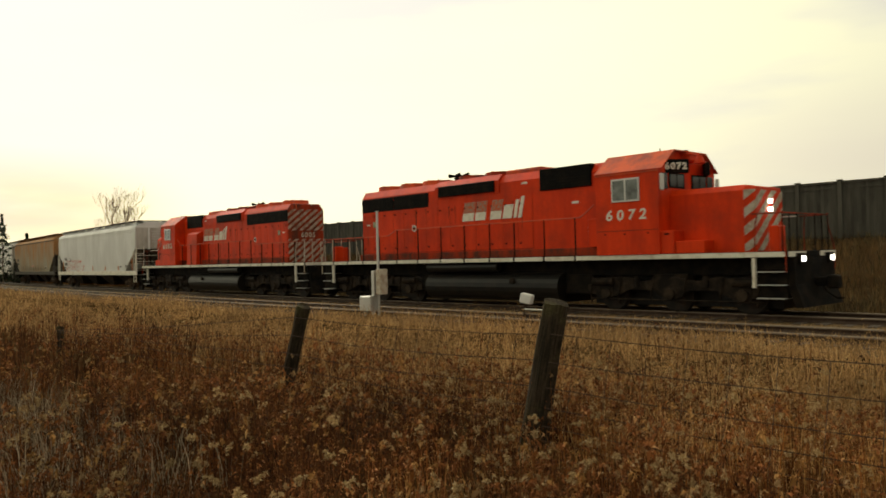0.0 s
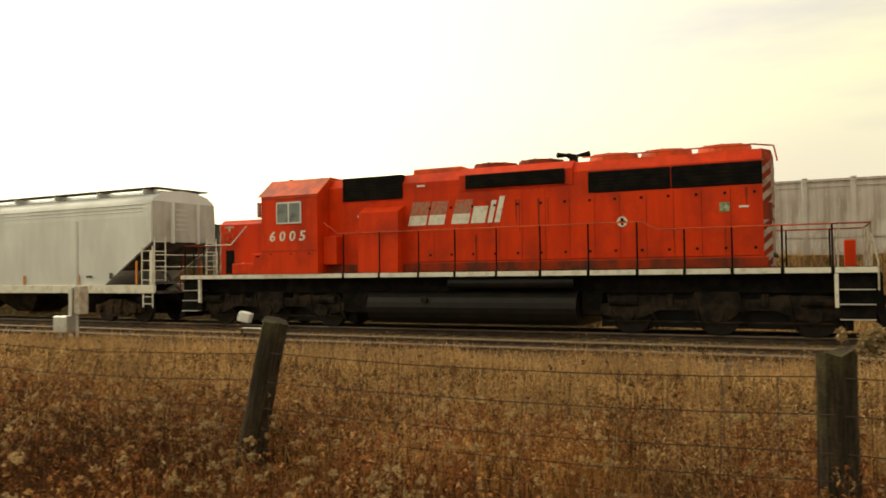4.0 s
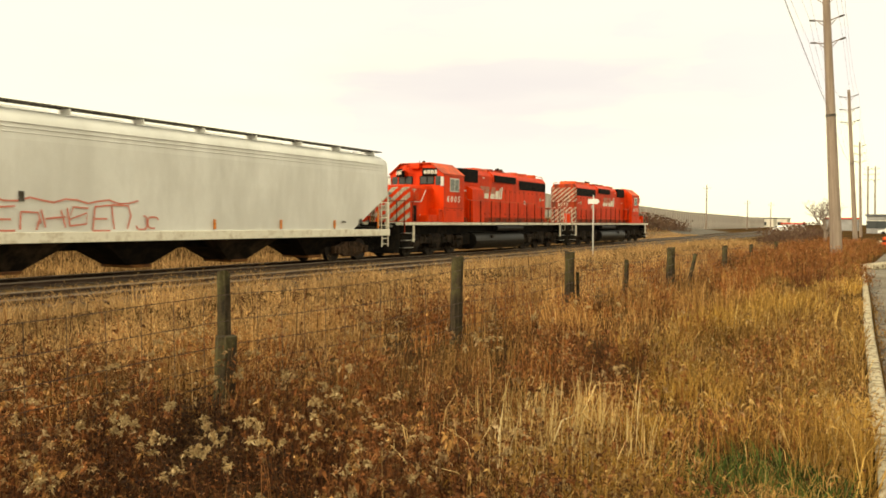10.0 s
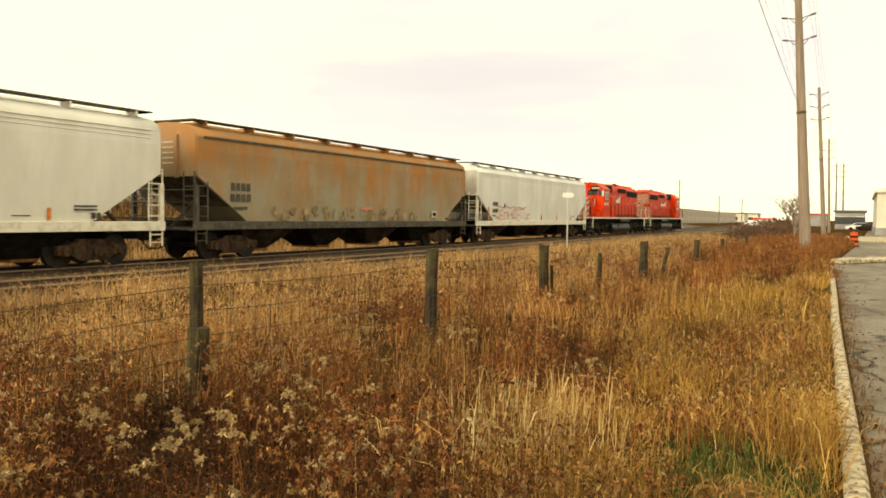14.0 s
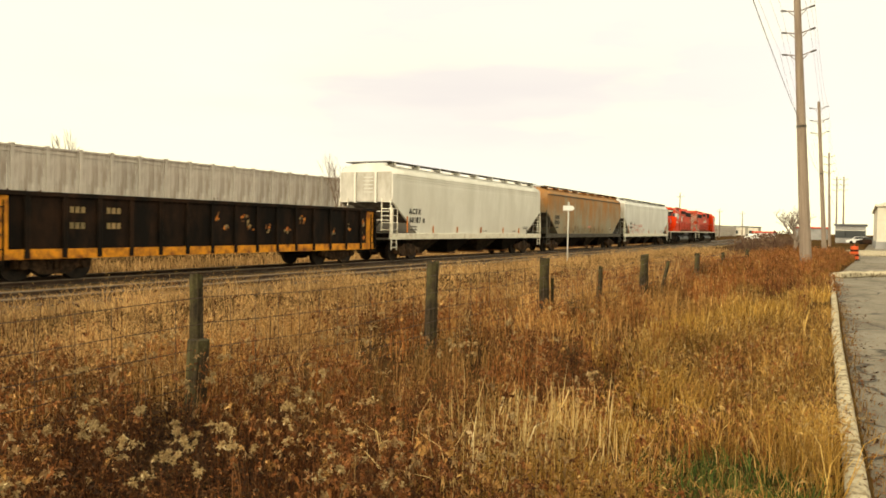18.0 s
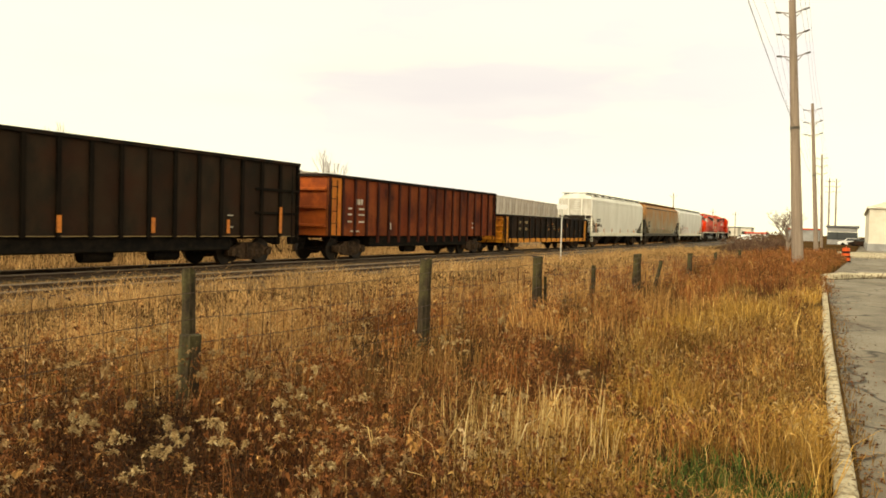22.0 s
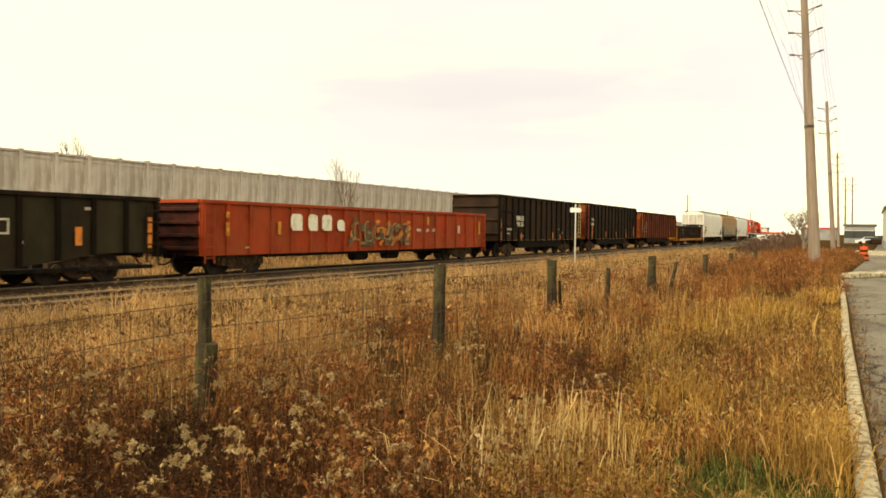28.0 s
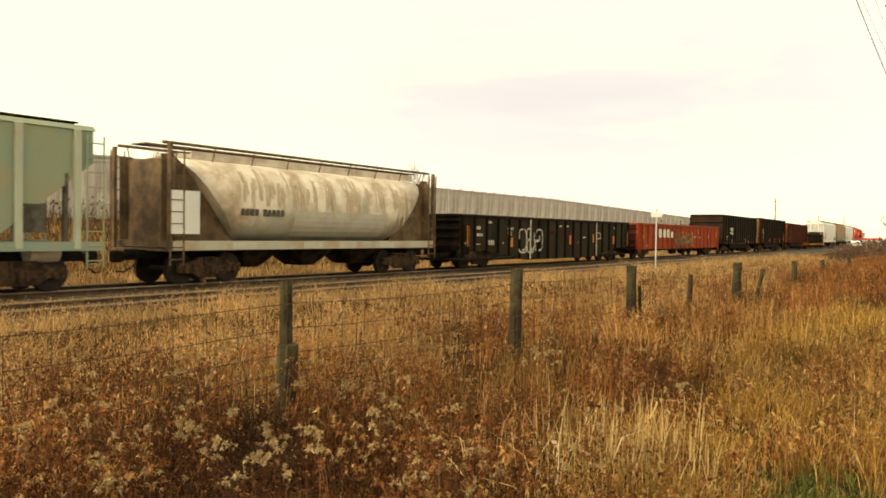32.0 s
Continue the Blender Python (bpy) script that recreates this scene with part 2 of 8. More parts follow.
M["red_worn"] = material("faded red", (0.66, 0.085, 0.014), 0.6, second=(0.3, 0.05, 0.025), amount=0.45, scale=2, stretch=(1, 1, 0.3), grain=0.1, bump=0.004)
M["white"] = material("white paint", (0.72, 0.68, 0.58), 0.6, second=(0.5, 0.43, 0.33), amount=0.3, scale=5, grain=0.08, bump=0.003)
M["white_dirty"] = material("dirty white paint", (0.5, 0.45, 0.36), 0.7, second=(0.3, 0.2, 0.13), amount=0.4, scale=6, grain=0.1, bump=0.003)
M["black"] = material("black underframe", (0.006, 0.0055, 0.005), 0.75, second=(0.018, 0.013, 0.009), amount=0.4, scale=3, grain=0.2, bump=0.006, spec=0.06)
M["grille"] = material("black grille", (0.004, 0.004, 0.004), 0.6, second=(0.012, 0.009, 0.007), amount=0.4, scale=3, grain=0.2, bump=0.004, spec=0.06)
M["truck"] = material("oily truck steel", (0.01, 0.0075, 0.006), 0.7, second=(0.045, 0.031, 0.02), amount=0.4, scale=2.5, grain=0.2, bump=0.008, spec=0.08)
M["truck_rust"] = material("rust-brown truck castings", (0.022, 0.0145, 0.01), 0.75, second=(0.085, 0.05, 0.029), amount=0.45, scale=4, grain=0.25, bump=0.008, spec=0.08)
M["wheel"] = material("wheel steel", (0.014, 0.011, 0.009), 0.65, 0.1, second=(0.035, 0.022, 0.014), amount=0.4, scale=4, bump=0.003)
M["dark_glass"] = material("window glass", (0.05, 0.055, 0.055), 0.08, grain=0.02, bump=0)
M["pale_glass"] = material("bright window glass", (0.2, 0.215, 0.205), 0.1, second=(0.07, 0.075, 0.07), amount=0.4, scale=2, grain=0.03, bump=0)
M["alu"] = material("aluminium", (0.55, 0.54, 0.5), 0.4, 0.7, grain=0.06, bump=0)
M["orange"] = material("orange stripe", (0.62, 0.2, 0.03), 0.6, second=(0.35, 0.1, 0.03), amount=0.3, scale=8, grain=0.1, bump=0)
M["yellow"] = material("yellow paint", (0.62, 0.27, 0.02), 0.6, second=(0.25, 0.09, 0.02), amount=0.42, scale=4, grain=0.12, bump=0.004)
M["light"] = glow("headlight", (1.0, 0.93, 0.78), 14)
M["rail"] = material("rail steel", (0.085, 0.055, 0.038), 0.6, 0.4, second=(0.05, 0.03, 0.02), amount=0.5, scale=3, grain=0.1, bump=0.002)
M["rail_top"] = material("polished rail head", (0.2, 0.15, 0.11), 0.5, 0.3, grain=0.05, bump=0)
M["tie"] = material("creosoted tie", (0.06, 0.045, 0.035), 0.9, second=(0.13, 0.1, 0.075), amount=0.4, scale=3, stretch=(6, 1, 6), grain=0.3, vary=0.3, bump=0.01)
M["ballast"] = material("ballast stone", (0.165, 0.115, 0.07), 0.95, second=(0.08, 0.056, 0.036), amount=0.45, scale=9, grain=0.5, grain_scale=14, bump=0.06, spec=0.0, third=(0.19, 0.125, 0.06), third_amount=0.5)
M["soil"] = material("dry soil and thatch", (0.03, 0.017, 0.008), 0.95, second=(0.075, 0.042, 0.017), amount=0.5, scale=1.3, grain=0.4, grain_scale=25, bump=0.05, spec=0.0, third=(0.085, 0.048, 0.02), third_amount=0.4, third_scale=0.08)
M["gravel"] = material("grey gravel", (0.15, 0.135, 0.12), 0.95, spec=0.0, second=(0.1, 0.088, 0.075), amount=0.5, scale=0.8, grain=0.3, grain_scale=20, bump=0.03)
M["curb"] = material("old concrete", (0.43, 0.37, 0.265), 0.9, spec=0.05, second=(0.15, 0.11, 0.065), amount=0.4, scale=7, sharp=0.07, grain=0.25, grain_scale=30, bump=0.02)
M["post"] = material("weathered post wood", (0.022, 0.017, 0.011), 0.95, second=(0.06, 0.042, 0.026), amount=0.4, scale=3, stretch=(14, 14, 1.2), grain=0.3, bump=0.02, third=(0.085, 0.075, 0.03), third_amount=0.2, third_scale=3.5, vary=0.2, spec=0.1)
M["wire"] = material("rusty wire", (0.09, 0.06, 0.045), 0.7, 0.5, grain=0.2, bump=0)
M["fence_dark"] = material("dark weathered boards", (0.08, 0.075, 0.06), 0.9, second=(0.045, 0.042, 0.034), amount=0.45, scale=1.2, stretch=(3, 3, 0.35), grain=0.2, vary=0.25, bump=0.01)
M["fence_pale"] = material("pale silvered boards", (0.56, 0.51, 0.465), 0.9, second=(0.34, 0.285, 0.24), amount=0.36, scale=0.9, stretch=(2.5, 2.5, 0.45), grain=0.12, vary=0.14, bump=0.006, third=(0.36, 0.29, 0.25), third_amount=0.36, third_scale=0.35, sharp=0.08)
M["pole"] = material("utility pole wood", (0.25, 0.19, 0.145), 0.85, second=(0.17, 0.125, 0.095), amount=0.45, scale=2, stretch=(6, 6, 0.3), grain=0.15, bump=0.01)
M["bark"] = material("bare twigs", (0.25, 0.19, 0.145), 0.9, second=(0.15, 0.11, 0.085), amount=0.4, scale=4, grain=0.2, bump=0.01)
# haze and the bright sky behind the twigs are put into this paler bark
M["bark_haze"] = material("bare twigs paled for haze", (0.42, 0.32, 0.23), 0.9, second=(0.27, 0.2, 0.14), amount=0.4, scale=4, grain=0.2, bump=0.01)
M["needles"] = blades("conifer needles", (0.012, 0.02, 0.012), (0.03, 0.045, 0.022), (0.05, 0.055, 0.03))
M["brush"] = blades("brush twigs", (0.07, 0.035, 0.025), (0.16, 0.1, 0.06), (0.1, 0.05, 0.04))
M["weed"] = blades("brown weed stalks", (0.055, 0.018, 0.006), (0.33, 0.12, 0.031), (0.5, 0.275, 0.1), 0.4, 0.2)
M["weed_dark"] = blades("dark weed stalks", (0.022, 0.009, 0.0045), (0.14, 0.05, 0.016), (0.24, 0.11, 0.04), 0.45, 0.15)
M["weed_tan"] = blades("tan grass in the weeds", (0.11, 0.05, 0.016), (0.45, 0.235, 0.074), (0.58, 0.36, 0.15), 0.4, 0.2)
M["weed_leaf"] = blades("withered leaves", (0.06, 0.02, 0.008), (0.32, 0.118, 0.037), (0.5, 0.265, 0.11), 0.4, 0.25)
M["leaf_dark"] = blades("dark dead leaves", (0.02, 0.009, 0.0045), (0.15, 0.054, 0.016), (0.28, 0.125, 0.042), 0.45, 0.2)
M["leaf_shade"] = blades("near-black leaves for shade", (0.01, 0.005, 0.003), (0.06, 0.026, 0.011), (0.16, 0.08, 0.03), 0.4, 0.1)
M["fluff"] = blades("seed fluff", (0.25, 0.16, 0.072), (0.48, 0.34, 0.165), (0.66, 0.52, 0.3), 0.3, 0.3)
M["fluff_dull"] = blades("dull seed fluff", (0.16, 0.085, 0.034), (0.34, 0.215, 0.1), (0.5, 0.36, 0.2), 0.35)
M["tan_mat"] = blades("matted meadow grass", (0.18, 0.1, 0.04), (0.51, 0.3, 0.122), (0.62, 0.41, 0.185))
M["bank"] = blades("dull bank grass", (0.035, 0.026, 0.013), (0.12, 0.085, 0.038), (0.22, 0.15, 0.065), 0.5)
M["gold_dull"] = blades("faded tussock grass", (0.07, 0.035, 0.01), (0.28, 0.15, 0.04), (0.44, 0.28, 0.1))
M["gold_bright"] = blades("yellow tussock grass", (0.16, 0.08, 0.018), (0.54, 0.31, 0.07), (0.68, 0.48, 0.18))
M["barrel"] = material("orange plastic", (0.55, 0.075, 0.012), 0.5, grain=0.05, bump=0)
M["straw_grey"] = blades("bleached grass", (0.12, 0.085, 0.05), (0.34, 0.26, 0.17), (0.5, 0.4, 0.28), 0.3)
M["tan"] = blades("tan meadow grass", (0.19, 0.105, 0.042), (0.58, 0.345, 0.142), (0.7, 0.49, 0.235))
M["gold"] = blades("golden tussock grass", (0.125, 0.062, 0.016), (0.52, 0.288, 0.078), (0.68, 0.46, 0.18))
M["straw"] = blades("pale straw", (0.38, 0.24, 0.09), (0.68, 0.49, 0.22), (0.76, 0.61, 0.34), 0.15)
M["straw_dull"] = blades("dull straw", (0.2, 0.115, 0.04), (0.46, 0.3, 0.12), (0.6, 0.44, 0.22), 0.25)
M["green"] = blades("green grass", (0.022, 0.04, 0.009), (0.095, 0.14, 0.03), (0.3, 0.26, 0.08), 0.45)


# ---- building blocks ----
def part(name, bm, mat, parent=None, label=""):
    """Link a bmesh as one mesh object under a thing or a part."""
    me = bpy.data.meshes.new(name)
    bmesh.ops.recalc_face_normals(bm, faces=bm.faces)
    bm.to_mesh(me)
    bm.free()
    me.materials.append(M[mat] if isinstance(mat, str) else mat)
    ob = new(name, me)
    if parent:
        ob.parent = parent
    if label:
        ob["label"] = label
    return ob


def shared(name, me, m, parent):
    """One more object on a mesh that alike pieces share."""
    ob = new(name, me)
    ob.parent = parent
    ob.matrix_basis = m
    return ob


def thing(name, label, category, group="", kind="", m=None):
    ob = new(name)
    ob.empty_display_size = 0.2
    if m:
        ob.matrix_basis = m
    return tagged(ob, label, category, group, kind)


def box(bm, x0, x1, y0, y1, z0, z1, bevel=0.0):
    v = [bm.verts.new((x, y, z)) for x in (x0, x1) for y in (y0, y1) for z in (z0, z1)]
    fs = [bm.faces.new([v[i] for i in q]) for q in ((0, 1, 3, 2), (4, 6, 7, 5), (0, 4, 5, 1), (2, 3, 7, 6), (0, 2, 6, 4), (1, 5, 7, 3))]
    if bevel:
        es = list({e for f in fs for e in f.edges})
        bmesh.ops.bevel(bm, geom=es, offset=bevel, segments=1, affect="EDGES")
    return bm


def boxed(*a, **k):
    return box(bmesh.new(), *a, **k)


def prism(bm, outline, a0, a1, axis="x"):
    """Extrude an outline; axis x: points are (y, z); axis y: points are (x, z); axis z: points are (x, y)."""
    def at(p, a):
        return {"x": (a, p[0], p[1]), "y": (p[0], a, p[1]), "z": (p[0], p[1], a)}[axis]
    lo = [bm.verts.new(at(p, a0)) for p in outline]
    hi = [bm.verts.new(at(p, a1)) for p in outline]
    bm.faces.new(lo)
    bm.faces.new(hi[::-1])
    k = len(outline)
    for i in range(k):
        bm.faces.new((lo[i], hi[i], hi[(i + 1) % k], lo[(i + 1) % k]))
    return bm


def rod(bm, p0, p1, r0, r1=None, seg=8):
    r1 = r0 if r1 is None else r1
    p0, p1 = Vector(p0), Vector(p1)
    q = (p1 - p0).to_track_quat("Z", "Y")
    rings = []
    for p, r in ((p0, r0), (p1, r1)):
        rings.append([bm.verts.new(p + q @ Vector((r * math.cos(2 * math.pi * i / seg), r * math.sin(2 * math.pi * i / seg), 0))) for i in range(seg)])
    for i in range(seg):
        bm.faces.new((rings[0][i], rings[0][(i + 1) % seg], rings[1][(i + 1) % seg], rings[1][i]))
    bm.faces.new(rings[0][::-1])
    bm.faces.new(rings[1])
    return bm


def pipe(bm, pts, r, seg=6):
    for a, b in zip(pts, pts[1:]):
        rod(bm, a, b, r, r, seg)
    return bm


def clip(poly, x0, x1, z0, z1):
    """Cut a polygon of (x, z) points to a rectangle."""
    for k, lim, keep in ((0, x0, 1), (0, x1, -1), (1, z0, 1), (1, z1, -1)):
        out = []
        for i, p in enumerate(poly):
            q = poly[(i + 1) % len(poly)]
            dp, dq = keep * (p[k] - lim), keep * (q[k] - lim)
            if dp >= 0:
                out.append(p)
            if (dp > 0 and dq < 0) or (dp < 0 and dq > 0):
                f = dp / (dp - dq)
                out.append((p[0] + f * (q[0] - p[0]), p[1] + f * (q[1] - p[1])))
        poly = out
        if len(poly) < 3:
            return []
    return poly


def lettering(name, text, size, mat, parent, m, shear=0.0, bold=0.0, label="", wide=1.0, gap=1.25):
    """Raised letters as a mesh, standing in the xz plane of m and read from -y."""
    cu = bpy.data.curves.new(name, "FONT")
    cu.body, cu.size, cu.shear, cu.offset, cu.extrude = text, size, shear, bold, 0.006
    cu.align_x, cu.space_character, cu.resolution_u = "CENTER", gap, 3
    tmp = bpy.data.objects.new(name, cu)
    scene.collection.objects.link(tmp)
    me = bpy.data.meshes.new_from_object(tmp.evaluated_get(bpy.context.evaluated_depsgraph_get()))
    bpy.data.objects.remove(tmp)
    bm = bmesh.new()
    bm.from_mesh(me)
    bpy.data.meshes.remove(me)
    bmesh.ops.remove_doubles(bm, verts=bm.verts, dist=1e-5)
    bm.verts.index_update()
    seen, last = set(), None
    turn = m @ Matrix.Rotation(math.pi / 2, 4, "X") @ Matrix.Diagonal((wide, 1, 1, 1))
    for start in list(bm.verts):                # each figure becomes a piece of its own
        if start.index in seen:
            continue
        stack, group = [start], []
        seen.add(start.index)
        while stack:
            v = stack.pop()
            group.append(v)
            for ed in v.link_edges:
                o = ed.other_vert(v)
                if o.index not in seen:
                    seen.add(o.index)
                    stack.append(o)
        at = {v.index: k for k, v in enumerate(group)}
        faces = {f for v in group for f in v.link_faces}
        one = bmesh.new()
        vs = [one.verts.new(turn @ v.co) for v in group]
        for f in sorted(faces, key=lambda f: f.index):
            one.faces.new([vs[at[v.index]] for v in f.verts])
        last = part(name, one, mat, parent, label)
    bm.free()
    return last


def from_arrays(name, verts, faces, mat):
    """A mesh object out of computed vertex and triangle (or quad) arrays."""
    me = bpy.data.meshes.new(name)
    k = faces.shape[1]
    me.vertices.add(len(verts))
    me.vertices.foreach_set("co", verts.astype(np.float32).ravel())
    me.loops.add(faces.size)
    me.loops.foreach_set("vertex_index", faces.astype(np.int32).ravel())
    me.polygons.add(len(faces))
    me.polygons.foreach_set("loop_start", np.arange(0, faces.size, k, dtype=np.int32))
    me.update(calc_edges=True)
    me.materials.append(M[mat])
    return new(name, me)

# ---- the ground, the railway and the fences ----
rng = np.random.default_rng(4)


KERB = [(-14, -0.35), (2.0, -0.2), (5.8, -0.08), (13.0, 0.22), (24.0, 0.6), (36.0, 1.05)]


def kerb_line(x):
    """Where the verge ends and the lot begins."""
    return np.interp(x, [*[p[0] for p in KERB], 62, 160], [*[p[1] for p in KERB], 0.4, -1.0])


def ground_height(x, y):
    """Level verge, a shallow ditch before the tracks, and the bank under the board fence."""
    z = -0.06 - 0.16 * np.exp(-((y - 10.0 - bend_np(x)) / 2.6) ** 2)
    d = y - (LINE_Y + bend_np(x))
    z = z - 0.28 * smooth((d + 7.5) / 2.5)
    fade = smooth((x + 90) / 30) * (1 - 0.8 * smooth((x - 95) / 90))
    bank = smooth((y - 27.0) / 9.5) * (2.25 * fade + 0.2)
    return np.where(y < kerb_line(x) - 0.06, -0.28, z + bank)


def smooth(t):
    t = np.clip(t, 0, 1)
    return t * t * (3 - 2 * t)


def bend_np(x):
    xc = np.clip(x, -150, 300)
    return np.where(xc > 0, 0.00014, 0.00064) * xc * xc


def build_ground():
    xs = np.concatenate([[-1500, -700, -350, -200], np.arange(-130, 181, 1.5), [210, 260, 350, 500, 800, 1500]])
    ys = np.concatenate([[-900, -300, -100, -40, -12, -4, -1.5, -0.1, -0.02], np.arange(0.35, 44, 0.8), [50, 60, 80, 120, 200, 400, 900, 1800]])
    gx, gy = np.meshgrid(xs, ys, indexing="ij")
    gy = gy + kerb_line(gx) * np.exp(-(gy / 6.0) ** 2)
    gz = ground_height(gx, gy)
    near = (gy > kerb_line(gx) + 0.2) & (gy < 42) & (np.abs(gx) < 140)
    gz = gz + np.where(near, rng.normal(0, 0.025, gz.shape), 0)
    v = np.stack([gx, gy, gz], -1).reshape(-1, 3)
    n = len(ys)
    i, j = np.meshgrid(np.arange(len(xs) - 1), np.arange(n - 1), indexing="ij")
    a = (i * n + j).ravel()
    ob = from_arrays("ground", v, np.stack([a, a + n, a + n + 1, a + 1], 1), "soil")
    tagged(ob, "dry brown soil and thatch under the weeds", "ground", kind="structure")


build_ground()


def strip(name, profile, mat, label, category, x0, x1, step, off, parent=None):
    """Sweep an open profile of (y, z) points along the railway."""
    xs = np.arange(x0, x1 + 0.01, step)
    pts = []
    for x in xs:
        m = on_line(float(x), off)
        pts.append([m @ Vector((0, p[0], p[1])) for p in profile])
    v = np.array(pts).reshape(-1, 3)
    k = len(profile)
    i, j = np.meshgrid(np.arange(len(xs) - 1), np.arange(k - 1), indexing="ij")
    a = (i * k + j).ravel()
    ob = from_arrays(name, v, np.stack([a, a + k, a + k + 1, a + 1], 1), mat)
    if parent:
        ob.parent = parent
    if label:
        tagged(ob, label, category, kind="structure")
    return ob


strip("ballast", [(-6.6, -0.75), (-5.9, -0.3), (-5.5, -0.17), (-2.4, -0.16), (-2.0, -0.24), (-1.5, -0.16), (1.5, -0.16), (2.3, -0.42), (3.4, -0.75)], "ballast",
      "grey-brown stone ballast under two tracks", "ballast", -150, 330, 2, 0)


def build_track(off, label):
    track = thing("track", label, "railway track", "tracks", "structure")
    head = [(-0.036, -0.045), (-0.036, -0.004), (-0.03, 0.0), (0.03, 0.0), (0.036, -0.004), (0.036, -0.045), (0.009, -0.05), (0.009, -0.13), (0.07, -0.145), (0.07, -0.157),
            (-0.07, -0.157), (-0.07, -0.145), (-0.009, -0.13), (-0.009, -0.05), (-0.036, -0.045)]
    for side in (-1, 1):
        r = strip("rail", [(p[0] + side * 0.753, p[1]) for p in head], "rail", "", "", -150, 330, 2, off, track)
        strip("rail_head", [(side * 0.753 - 0.038, -0.022), (side * 0.753 - 0.036, 0.003), (side * 0.753 + 0.036, 0.003), (side * 0.753 + 0.038, -0.022)], "rail_top", "", "", -150, 330, 2, off, r)
    bm = boxed(-0.115, 0.115, -1.3, 1.3, -0.26, -0.135, bevel=0.012)
    me = bpy.data.meshes.new("tie")
    bm.to_mesh(me)
    bm.free()
    me.materials.append(M["tie"])
    x, k = -32.0, 0
    while x < 62:
        shared("tie", me, on_line(x + random.uniform(-0.03, 0.03), off) @ pose(0, random.uniform(-0.06, 0.06), random.uniform(-0.012, 0.01), 0, 0, random.uniform(-1.2, 1.2)), track)
        x += 0.56
    v, f = [], []
    for x in [*np.arange(-150, -32.3, 0.56), *np.arange(62.2, 300, 0.56)]:
        m = on_line(float(x), off)
        b = len(v)
        v += [m @ Vector((sx * 0.115, sy * 1.3, sz)) for sz in (-0.26, -0.135) for sx, sy in ((-1, -1), (1, -1), (1, 1), (-1, 1))]
        f += [(b + 4, b + 5, b + 6, b + 7), (b, b + 1, b + 5, b + 4), (b + 1, b + 2, b + 6, b + 5), (b + 2, b + 3, b + 7, b + 6), (b + 3, b, b + 4, b + 7)]
    far = from_arrays("far_ties", np.array([tuple(p) for p in v]), np.array(f), "tie")
    far.parent = track
    tagged(far, "far rows of dark wooden ties", kind="stuff")


build_track(0.0, "far track with rusty rails that carries the train")
build_track(NEAR_Y, "near empty track with worn rails on wooden ties")

# asphalt lot, its kerb, and the gravel way beyond the tracks
bm = bmesh.new()
rim = [(x, y - 0.02) for x, y in KERB] + [(62, 0.36), (160, -1.04)]
upper = [bm.verts.new((x, y, -0.19)) for x, y in rim]
lower = [bm.verts.new((x, -60, -0.19)) for x, y in rim]
for i in range(len(rim) - 1):
    bm.faces.new((lower[i], lower[i + 1], upper[i + 1], upper[i]))
M["asphalt"] = lot_surface()
tagged(part("road", bm, "asphalt"), "cracked grey asphalt lot with damp stains beside the verge", "parking lot", kind="structure")


def build_kerb():
    kerb = thing("kerb", "pale weathered concrete kerb along the weeds", "kerb", kind="structure")
    for (xa, ya), (xb, yb) in zip(KERB, KERB[1:]):
        n = max(1, round((xb - xa) / 3.0))
        for i in range(n):
            p, q = Vector((xa + (xb - xa) * i / n, ya + (yb - ya) * i / n, 0)), Vector((xa + (xb - xa) * (i + 1) / n, ya + (yb - ya) * (i + 1) / n, 0))
            ln = (q - p).length
            bm = boxed(0.008, ln - 0.008, -0.005, 0.13, -0.3, -0.015, bevel=0.022)
            for vert in bm.verts:
                vert.co.z += random.uniform(-0.012, 0.008)
                vert.co.y += random.uniform(-0.008, 0.008)
            o = part("kerb_stone", bm, "curb", kerb)
            o.matrix_basis = pose(p.x, p.y, random.uniform(-0.015, 0.015), 0, 0, math.degrees(math.atan2(q.y - p.y, q.x - p.x)))


build_kerb()
bm = bmesh.new()
prev = None
for x in range(55, 170, 5):
    row = [bm.verts.new((x, y + bend(x), float(ground_height(np.array(float(x)), np.array(y + bend(x)))) + 0.05)) for y in (25.2, 27.2, 29.2, 31.2)]
    if prev:
        for k in range(3):
            bm.faces.new((prev[k], row[k], row[k + 1], prev[k + 1]))
    prev = row
tagged(part("pavement", bm, "gravel"), "grey gravel way beside the bank beyond the tracks", "gravel road", kind="structure")


